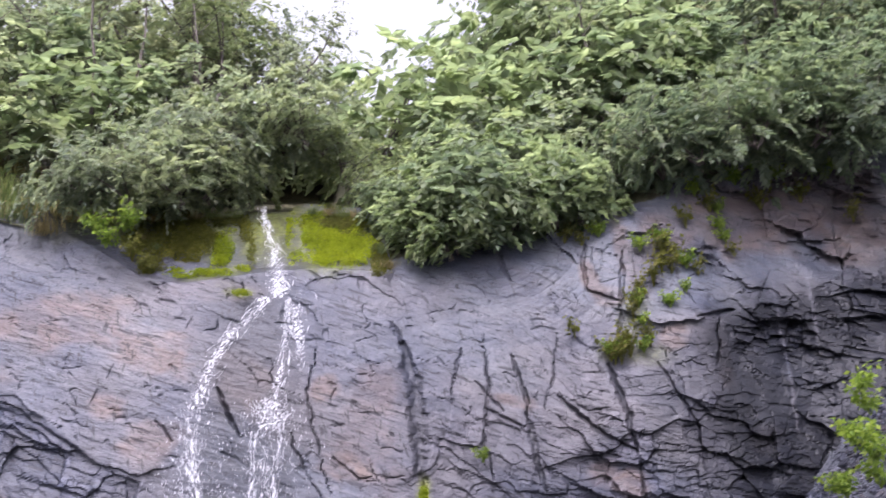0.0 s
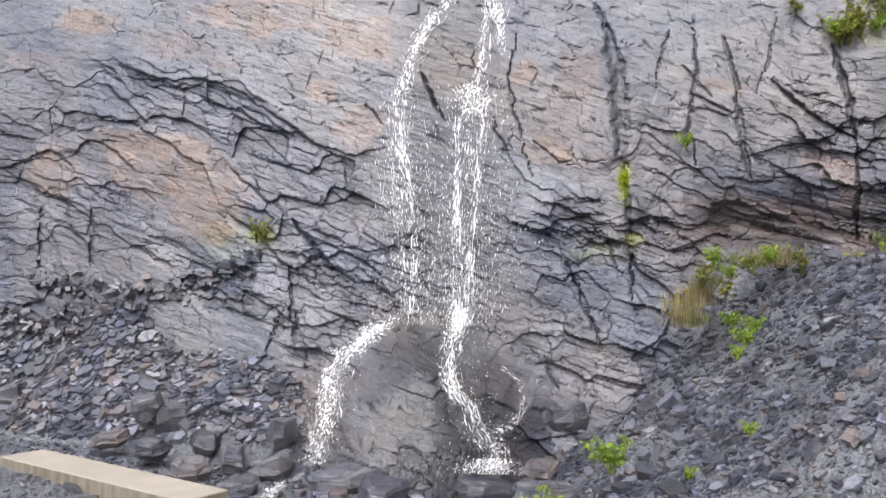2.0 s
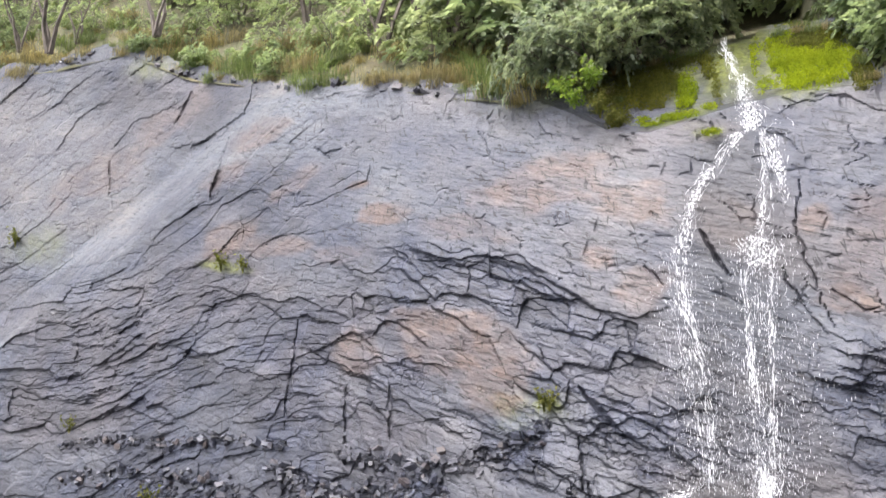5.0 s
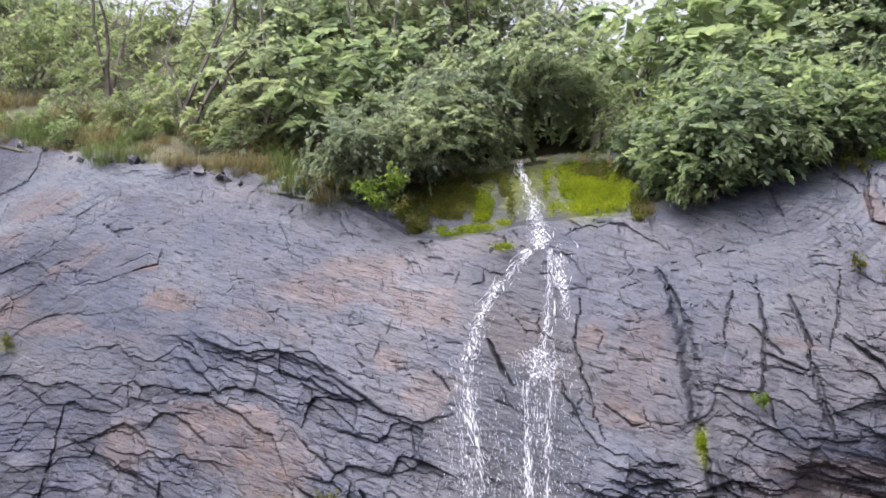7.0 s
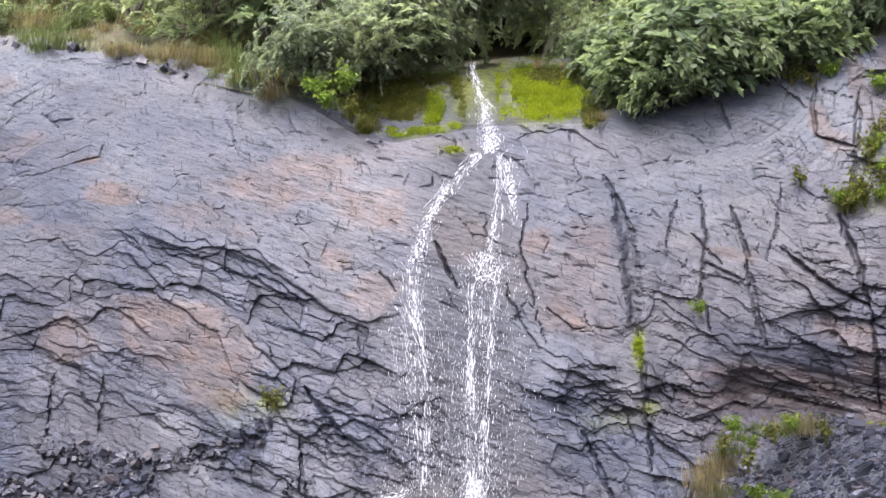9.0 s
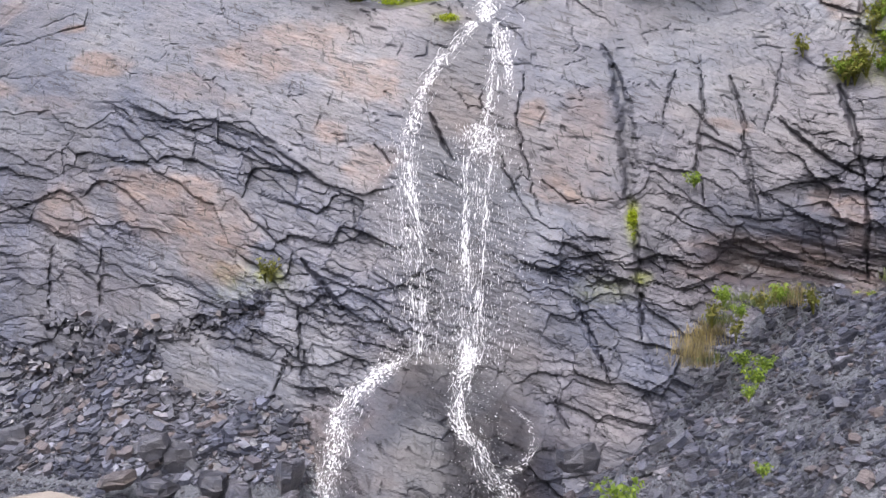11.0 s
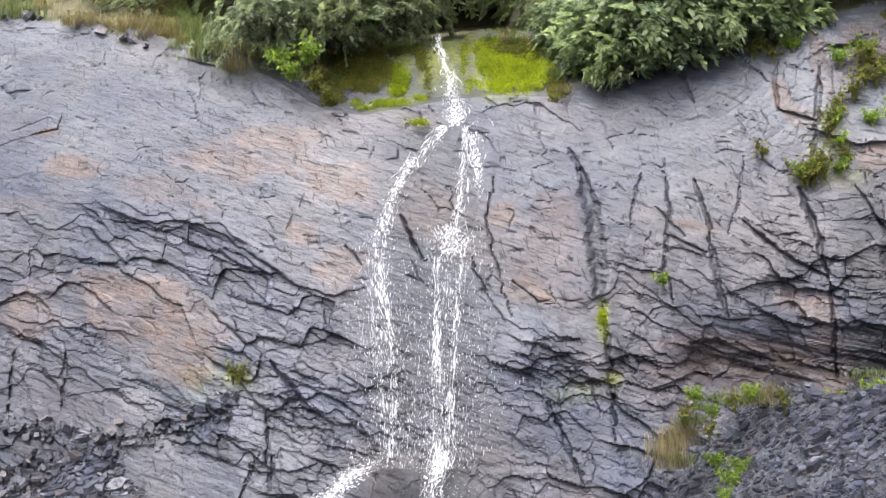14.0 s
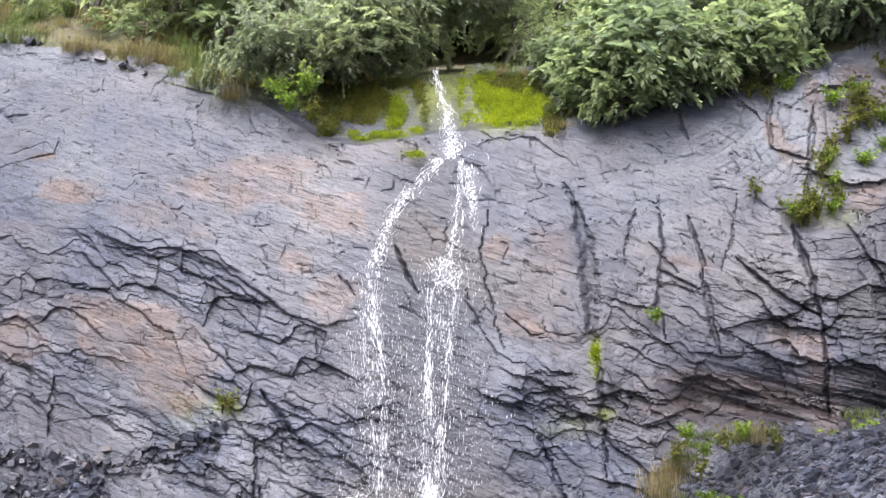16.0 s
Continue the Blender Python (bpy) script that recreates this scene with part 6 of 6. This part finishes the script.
def woody(name, seed, height, spread, stems, tufts, per, size, mat, label, category, low=0.25, airy=0.0, layer=0.6, fronds=0.6):
    """A shrub or small tree: stems with forking limbs, and a crown of leaf tufts carried on their ends."""
    rng = np.random.default_rng(seed)
    root = new(name)
    tagged(root, label, category, group="growth on the bank")
    verts, faces, ends = [], [], []
    for s in range(stems):
        a = rng.uniform(0, 2 * np.pi)
        lean = rng.uniform(0.15, 0.6) * spread / height
        p = np.array([rng.normal() * 0.05, rng.normal() * 0.05, -0.25])
        d = np.array([math.cos(a) * lean, math.sin(a) * lean, 1.0])
        r = 0.012 + (0.012 if height < 2 else 0.017) * height * rng.uniform(0.6, 1.1)
        n = 6
        for k in range(n):
            d = d + rng.normal(size=3) * 0.16
            d /= np.linalg.norm(d)
            q = p + d * (height + 0.25) / n * rng.uniform(0.85, 1.1)
            limb(verts, faces, p, q, r, r * 0.78, 4)
            if k >= 1 + int(low * n):
                for _ in range(3):
                    e = rng.normal(size=3)
                    e[2] = abs(e[2]) * 0.4
                    e /= np.linalg.norm(e)
                    far = q + e * spread * rng.uniform(0.25, 0.75) * (1.15 - k / n * 0.6)
                    limb(verts, faces, q, far, r * 0.4, r * 0.12, 3)
                    ends += [far, q + (far - q) * 0.6]
            p, r = q, r * 0.78
        ends.append(p)
    mesh_object("trunk", np.concatenate(verts), np.concatenate(faces), BARK, root)
    ends = np.array(ends)
    pick = ends[rng.integers(0, len(ends), tufts)] + rng.normal(size=(tufts, 3)) * spread * (0.16 + airy)
    skirt = rng.random(tufts) < (0.28 if 0.8 < height < 2 else 0.5 if height < 2 else 0.0)
    pick[skirt, 2] = rng.uniform(-0.15, 0.25 * height, skirt.sum())
    pick[skirt, :2] *= 1.15
    pick[~skirt, 2] = np.maximum(pick[~skirt, 2], low * height * 0.5)
    cut = int(tufts * fronds)
    v, f = leaf_cloud(rng, pick[cut:], rng.uniform(0.10, 0.26, tufts - cut) * (0.6 + 0.4 * spread), per, size * 0.8, layer=layer)
    v2, f2 = sprays(rng, pick[:cut], np.array([0, 0, height * 0.5]), 0.30 * (0.5 + 0.5 * spread), max(4, per // 2 - 1), size * 1.25)
    v, f = np.concatenate([v, v2]), np.concatenate([f, f2 + len(v)])
    tagged(mesh_object("crown", v, f, mat, root), kind="stuff")
    return root


def grass_tuft(name, seed, blades, height, mat, label, hang=0.0):
    rng = np.random.default_rng(seed)
    root = new(name)
    tagged(root, label, "grass", group="grass on the brow")
    p = rng.normal(size=(blades, 3)) * [0.14, 0.08, 0.02]
    a = rng.uniform(0, 2 * np.pi, blades)
    bend = np.stack([np.cos(a), np.sin(a) - hang, np.zeros(blades)], 1) * rng.uniform(0.2, 0.8, (blades, 1))
    h = height * rng.uniform(0.5, 1.2, (blades, 1))
    w = np.stack([-np.sin(a), np.cos(a), np.zeros(blades)], 1) * 0.004
    up = np.array([0, 0, 1.0])
    m = p + up * h * 0.6 + bend * h * 0.3
    t = p + up * h * (0.8 - 0.5 * rng.uniform(0, 1, (blades, 1)) * (0.5 + hang)) + bend * h * 1.0
    verts = np.stack([p - w, p + w, m + w * 0.8, m - w * 0.8, t], 1).reshape(-1, 3)
    i = np.arange(blades) * 5
    faces = np.stack([np.stack([i, i + 1, i + 2], 1), np.stack([i, i + 2, i + 3], 1), np.stack([i + 3, i + 2, i + 4], 1)], 1).reshape(-1, 3)
    tagged(mesh_object("grass_blade", verts, faces, mat, root), kind="stuff")
    return root


def small_plant(name, seed, height, leaves, size, mat, label):
    rng = np.random.default_rng(seed)
    root = new(name)
    tagged(root, label, "plant", group="small plants")
    verts, faces, ends = [], [], []
    for k in range(7):
        e = np.array([rng.normal() * 0.5, rng.normal() * 0.4, 1.0])
        e = e / np.linalg.norm(e) * height * rng.uniform(0.5, 1.0)
        limb(verts, faces, (0, 0, -0.03), e, 0.004, 0.002, 3)
        ends += [e * f for f in (0.45, 0.7, 1.0)]
    mesh_object("stem", np.concatenate(verts), np.concatenate(faces), mat, root)
    ends = np.array(ends)
    v, f = leaf_cloud(rng, ends, np.full(len(ends), size * 0.9), max(2, leaves // len(ends)), size)
    tagged(mesh_object("foliage", v, f, mat, root), kind="stuff")
    return root


def put(kind, X, Z, y, scale, turn=None, tip=0.0):
    """First use moves the thing itself; later uses copy it."""
    turn = rng.uniform(0, 360) if turn is None else turn
    p = spot(X, Z, y)
    m = Matrix.Translation(p) @ pose(0, 0, 0, tip, 0, turn)
    if kind in USED:
        ob = copy_thing(kind, m)
    else:
        USED.add(kind)
        ob = kind
        ob.matrix_world = m
    ob.scale = (scale, scale, scale)
    return ob


USED = set()
rng = np.random.default_rng(11)
SHRUBS = [
    woody("shrub", 1, 1.1, 0.95, 6, 150, 20, 0.095, LEAF_A, "dense mid-green leafy shrub on the bank", "shrub"),
    woody("shrub", 2, 1.0, 1.0, 6, 200, 15, 0.135, LEAF_B, "broad-leaved green shrub in drooping tiers over the brow", "shrub", layer=0.3, fronds=0.85),
    woody("shrub", 3, 1.3, 0.9, 6, 150, 20, 0.085, LEAF_E, "fresh yellow-green twiggy shrub on the bank", "shrub"),
    woody("shrub", 4, 0.9, 1.1, 7, 150, 22, 0.10, LEAF_A, "spreading green shrub with layered leaves", "shrub", low=0.1, layer=0.35, fronds=0.8),
    woody("shrub", 5, 0.72, 0.85, 6, 84, 20, 0.085, LEAF_E, "low fresh-green shrub in a mat on the bank", "shrub", low=0.05, layer=0.4, fronds=0.6),
    woody("shrub", 6, 1.0, 1.05, 6, 150, 22, 0.098, LEAF_SHADED, "dense green shrub overhanging the rock, shade put into its leaf colour", "shrub", low=0.1, layer=0.4, fronds=0.8),
]
TREES = [
    woody("young_tree", 21, 3.2, 1.1, 2, 165, 26, 0.080, LEAF_C, "slender young tree with thin airy crown", "tree", low=0.3, airy=0.05),
    woody("young_tree", 22, 2.8, 1.3, 3, 185, 26, 0.080, LEAF_A, "multi-stemmed young tree with green crown", "tree", low=0.25, airy=0.05),
    woody("young_tree", 23, 3.6, 1.0, 2, 165, 24, 0.078, LEAF_E, "tall thin young tree above the shrubs", "tree", low=0.35, airy=0.06),
    woody("young_tree", 24, 3.4, 1.5, 3, 70, 10, 0.055, LEAF_E, "sparse twiggy young tree with few leaves", "tree", low=0.2, airy=0.04, fronds=0.3),
]
# rows of growth up the bank
for X0 in np.arange(-9.6, 8.0, 0.57):
    for row, dz in enumerate((0.22, 0.55, 0.95, 1.4)):
        Xs = X0 + rng.uniform(-0.22, 0.22)
        gap = abs(Xs - 0.18) < 0.55
        if row == 0 and (gap or 0.1 < Xs < 1.35 or -3.0 < Xs < -1.7 or 2.6 < Xs < 3.3 or Xs < -3 and rng.random() < 0.4):
            continue
        if row == 1 and (-0.3 < Xs < 1.15 or Xs < -3.6 and rng.random() < 0.5):
            continue
        Zs = float(lip(Xs)) + dz + rng.uniform(-0.08, 0.08)
        if Xs < -2.7 and row > 0:
            continue
        if Xs < -3.0:
            Zs = float(lip(Xs)) + (0.12 if row == 0 else 0.10 + 0.28 * row) + rng.uniform(-0.08, 0.08)
        if Zs > float(np.interp(Xs, *np.array(BANKTOP_ROWS).T)) - 0.05:
            continue
        y = float(bank(np.array(Xs), np.array(Zs)))
        if row >= 2 and Zs + 0.75 > 6.35 + 1.6 * abs(Xs - 1.15):
            continue
        which = 1 if Xs > 1.0 and rng.random() < 0.6 else int(rng.integers(0, 4))
        if Xs > 4.6 or (Xs > 3.2 and row < 2):
            which = 5
        put(SHRUBS[which], Xs, Zs, y, rng.uniform(0.75, 1.15) * (0.8 if row == 0 else 1.0) * (0.8 + 0.25 * row if Xs > -3 else (0.42 if row == 0 else 0.66)))
# low mat of shrubs on the open bank, with hollows under it
for X0 in np.arange(-9.6, -2.5, 0.56):
    for dz in (0.45, 0.75, 1.03, 1.3, 1.55, 1.8):
        Xs = X0 + rng.uniform(-0.25, 0.25)
        Zs = float(lip(Xs)) + dz + rng.uniform(-0.09, 0.09)
        if Zs > float(np.interp(Xs, *np.array(BANKTOP_ROWS).T)) + 0.05 or rng.random() < 0.12:
            continue
        Zs -= 0.08
        y = float(bank(np.array(Xs), np.array(Zs)))
        put(SHRUBS[4] if rng.random() < 0.8 else SHRUBS[2], Xs, Zs, y, rng.uniform(0.75, 1.2) * (0.75 if dz < 0.5 else 1.0))
for X0, Z0, y0, kind, scale in TREES_ROWS:
    put(TREES[kind], X0, Z0, y0, scale)
for kind, X0, Z0, y0, scale, tip in SPECIAL_ROWS:
    put(SHRUBS[kind], X0, Z0, y0 + (float(lean_back(Z0)) if y0 < 9.6 else 0.0), scale, None, tip)

TUFTS = [
    grass_tuft("grass_tuft", 31, 150, 0.34, GRASS, "green grass tuft on the brow of the rock", 0.4),
    grass_tuft("grass_tuft", 32, 150, 0.30, STRAW, "dry straw-coloured grass hanging over the brow", 0.8),
    grass_tuft("grass_tuft", 33, 110, 0.17, GRASS, "short green grass tuft among stones", 0.2),
]
for X0 in np.arange(-9.0, -1.75, 0.17):
    for dz in (-0.02, 0.05, 0.16, 0.28, 0.42):
        if rng.random() < 0.25:
            continue
        Xs, Zs = X0 + rng.uniform(-0.1, 0.1), float(lip(X0)) + dz + rng.uniform(-0.07, 0.07)
        put(TUFTS[int(rng.random() < 0.58)], Xs, Zs, float(bank(np.array(Xs), np.array(Zs))) - 0.05, rng.uniform(0.4, 1.15))

PLANTS = [
    small_plant("small_plant", 41, 0.32, 170, 0.056, LEAF_D, "small bright green leafy plant growing from rock"),
    small_plant("small_plant", 42, 0.20, 260, 0.036, LEAF_D, "low yellow-green plant among slate stones"),
    small_plant("small_plant", 43, 0.16, 80, 0.035, FERN, "tiny ochre-green tuft in a rock crack"),
]


# ---- small plants on rock and stones ----
for kind, X0, Z0, y0, scale in PLANTS_ROWS:
    if y0 == 0:
        y0 = surf(X0, Z0) - 0.06
    elif y0 > 8:
        y0 += float(lean_back(Z0))
    put(PLANTS[kind], X0, Z0, y0, scale)
for kind, X0, Z0, y0, scale in GRASSES_ROWS:
    if y0 == 0:
        y0 = surf(X0, Z0) - 0.05
    put(TUFTS[kind], X0, Z0, y0, scale)


# ---- moss cushions beside the spout ----
def moss_cushion(X0, Z0, rx, rz, mat, label, seed):
    rng = np.random.default_rng(seed)
    n = int(46000 * rx * rz / 0.15)
    u = rng.uniform(-1.15, 1.15, (n, 2))
    ragged = fbm(X0 * 3 + u[:, 0] * rx * 9, Z0 * 3 + u[:, 1] * rz * 9, seed, 3)
    u = u[np.hypot(u[:, 0], u[:, 1]) + 1.1 * ragged < 1.12 - 0.85 * rng.random(len(u))]
    xs, zs = X0 + u[:, 0] * rx, Z0 + u[:, 1] * rz
    ys = np.where(zs > lip(xs) + 0.05, bank(xs, zs), face(xs, zs)) - 0.02 - 0.11 * np.sqrt(np.clip(1 - (u ** 2).sum(1), 0, 1)) * (0.7 + 0.9 * fbm(xs * 7, zs * 7, seed, 3))
    p = np.stack([xs * ys / 8, ys, EYE + (zs - EYE) * ys / 8], -1)
    m = len(p)
    d = rng.normal(size=(m, 3)) * 0.45 + [0, -0.8, 0.35]
    d /= np.linalg.norm(d, axis=1, keepdims=True)
    w = np.cross(d, rng.normal(size=(m, 3)))
    w /= np.linalg.norm(w, axis=1, keepdims=True)
    s = rng.uniform(0.008, 0.022, (m, 1))
    verts = np.stack([p - w * s * 0.5, p + w * s * 0.5, p + d * s], 1).reshape(-1, 3)
    ob = mesh_object("moss_cushion", verts, np.arange(3 * m).reshape(-1, 3), mat)
    tagged(ob, label, "moss", group="moss by the spout", kind="stuff")


for X0, Z0, rx, rz, bright, seed in CUSHIONS_ROWS:
    moss_cushion(X0, Z0, rx, rz, MOSS if bright else FERN, "thick lime-green moss cushion beside the spout" if bright else "dull olive moss and fern mat on rock", seed)


# ---- the waterfall ----
def over_stones(y, z):
    """Depth of running water: on the cliff, or further out where it runs over the stones of the foot."""
    return np.minimum(y, 8.0 * (EYE - 0.17) / np.maximum(EYE - z, 0.3))


def strands(rng, line, count, length, thick, lift, fall=0.0, lace=1.0):
    """Broken threads of white water along a line of plan points with half-widths: they wander, cross, swell into clots and tear."""
    p = np.array(line, float)
    dist = np.r_[0, np.cumsum(np.hypot(np.diff(p[:, 0]), np.diff(p[:, 1])))]
    total = dist[-1]
    verts, faces, base = [], [], 0
    for k in range(count):
        s0 = rng.uniform(-0.05, total)
        s1 = min(total, s0 + length * (0.15 + rng.exponential(0.6)))
        n = max(5, int((s1 - s0) / 0.02))
        s = np.linspace(max(s0, 0), max(s1, 0.05), n)
        x, z, w = (np.interp(s, dist, p[:, i]) for i in (0, 1, 2))
        side = np.clip(rng.normal() * 0.55, -1.2, 1.2)
        turn, many = rng.uniform(0, 6.3), rng.uniform(4, 13)
        kinks = np.sin(turn + many * s) * rng.uniform(0.2, 1) + 0.45 * np.sin(turn * 3 + many * 2.7 * s)
        x = x + side * w + lace * 0.5 * w * kinks + rng.normal(size=n) * 0.0015
        y = over_stones(face(x, z) - lift - rng.uniform(0, 0.07) - fall * rng.uniform(0.2, 1.0), z)
        c = np.stack([x * y / 8, y, EYE + (z - EYE) * y / 8], -1)
        r = thick * rng.uniform(0.25, 1.2) * np.sin(np.linspace(0.12, np.pi - 0.12, n)) * np.exp(0.5 * np.sin(rng.uniform(0, 6) + s * rng.uniform(20, 60)) + rng.normal(size=n) * 0.22)
        a = rng.uniform(-0.7, 0.7)
        v = np.array([math.cos(a), math.sin(a), 0])
        ring = np.stack([c - v * r[:, None], c + np.array([0, -1, 0]) * r[:, None] * 0.7, c + v * r[:, None]], 1)
        verts.append(ring.reshape(-1, 3))
        i = np.arange(n - 1) * 3
        for q in (0, 1):
            faces.append(np.stack([i + q, i + q + 1, i + q + 4, i + q + 3], 1) + base)
        base += 3 * n
    return np.concatenate(verts), np.concatenate(faces)


def film(parent, line, lift, fall, across, down, dense, seed, wide=1.0):
    """A thin torn sheet of water along a line of plan points with half-widths."""
    p = np.array(line, float)
    dist = np.r_[0, np.cumsum(np.hypot(np.diff(p[:, 0]), np.diff(p[:, 1])))]
    s = np.arange(0, dist[-1], 0.02)
    u = np.linspace(-1.35, 1.35, 15)
    V, U = np.meshgrid(s, u, indexing="ij")
    x, z, w = (np.interp(V, dist, p[:, i]) for i in (0, 1, 2))
    w = wide * np.maximum(w, 0.045)
    steep = np.abs(np.interp(s, (dist[1:] + dist[:-1]) / 2, np.diff(p[:, 0]) / np.diff(dist)))[:, None]
    x, z = x + U * w, z + 0.6 * U * w * steep * (1 if p[0, 0] > p[-1, 0] else -1) * -1
    y = over_stones(face(x, z) - lift - 0.05 - fall * 0.6 + 0.03 * fbm(x * 7, z * 2, seed, 2), z)
    me = sheet("water_film", np.stack([x * y / 8, y, EYE + (z - EYE) * y / 8], -1))
    me.shade_smooth()
    ends = ramp(0.0, 0.03, V) * ramp(0.0, 0.05, dist[-1] - V)
    thick = dense + 0.26 * (1 - (U / 1.1) ** 2) - 0.15 * (1 - ends) + 0.16 * fbm(x * 9, z * 5, seed + 3, 3)
    a = me.attributes.new("flow", 'FLOAT_VECTOR', 'POINT')
    a.data.foreach_set("vector", np.stack([U * w * across + seed * 3.7, V * down, thick], -1).reshape(-1).astype(np.float32))
    me.materials.append(FILM)
    ob = new("water_film", me)
    ob.parent = parent
    tagged(ob, "torn white film of water", kind="stuff")


def drops(rng, line, count, size, stretch, lift):
    """Falling drops, drawn out downwards."""
    p = np.array(line, float)
    dist = np.r_[0, np.cumsum(np.hypot(np.diff(p[:, 0]), np.diff(p[:, 1])))]
    s = rng.uniform(0, dist[-1], count)
    x, z, w = (np.interp(s, dist, p[:, i]) for i in (0, 1, 2))
    x = x + w * np.clip(rng.normal(size=count) * 0.6, -1.6, 1.6)
    y = over_stones(face(x, z) - lift - rng.uniform(0, 0.3, count), z)
    c = np.stack([x * y / 8, y, EYE + (z - EYE) * y / 8], -1)
    r = size * rng.uniform(0.4, 1.5, (count, 1)) ** 1.5
    long = r * stretch * rng.uniform(0.5, 1.8, (count, 1))
    up, right, front = np.array([[0, 0, 1.0]]), np.array([[1.0, 0, 0]]), np.array([[0, 1.0, 0]])
    verts = np.stack([c + up * long, c + right * r, c - front * r, c - right * r, c - up * long, c + front * r], 1).reshape(-1, 3)
    i = np.arange(count) * 6
    tri = [(0, 1, 2), (0, 2, 3), (0, 3, 5), (0, 5, 1), (4, 2, 1), (4, 3, 2), (4, 5, 3), (4, 1, 5)]
    faces = np.stack([np.stack([i + a, i + b, i + c2], 1) for a, b, c2 in tri], 1).reshape(-1, 3)
    return verts, faces


def waterfall():
    root = new("waterfall")
    tagged(root, "thin white waterfall splitting into two strands down slate", "waterfall")
    rng = np.random.default_rng(77)
    for k, (name, line, count, length, thick, lift, fall, lace) in enumerate(STREAMS_ROWS):
        airborne = fall > 0.08
        film(root, line, lift, fall, 90 if airborne else 75, 13 if airborne else 42, -0.30 if airborne and count > 530 else -0.27 if airborne and count > 300 else -0.24 if airborne else -0.19 if name == 'spout' else (-0.225 if count > 280 else -0.25) if name == 'lower_strand' else -0.225, 600 + k, 1.7 if name == 'lower_strand' else 1.0)
        v, f = strands(rng, line, int(count * (0.4 if airborne else 0.5)), length * 0.6, thick * (0.8 if airborne else 0.75), lift, fall, lace)
        tagged(mesh_object(name, v, f, WATER, root), kind="stuff")
    for line, count, size, stretch, lift in SPRAY_ROWS:
        v, f = drops(rng, line, int(1.3 * count), size * 0.95, stretch * 0.8, lift)
        tagged(mesh_object("spray", v, f, WATER, root), "scattered white falling drops", kind="stuff")


waterfall()
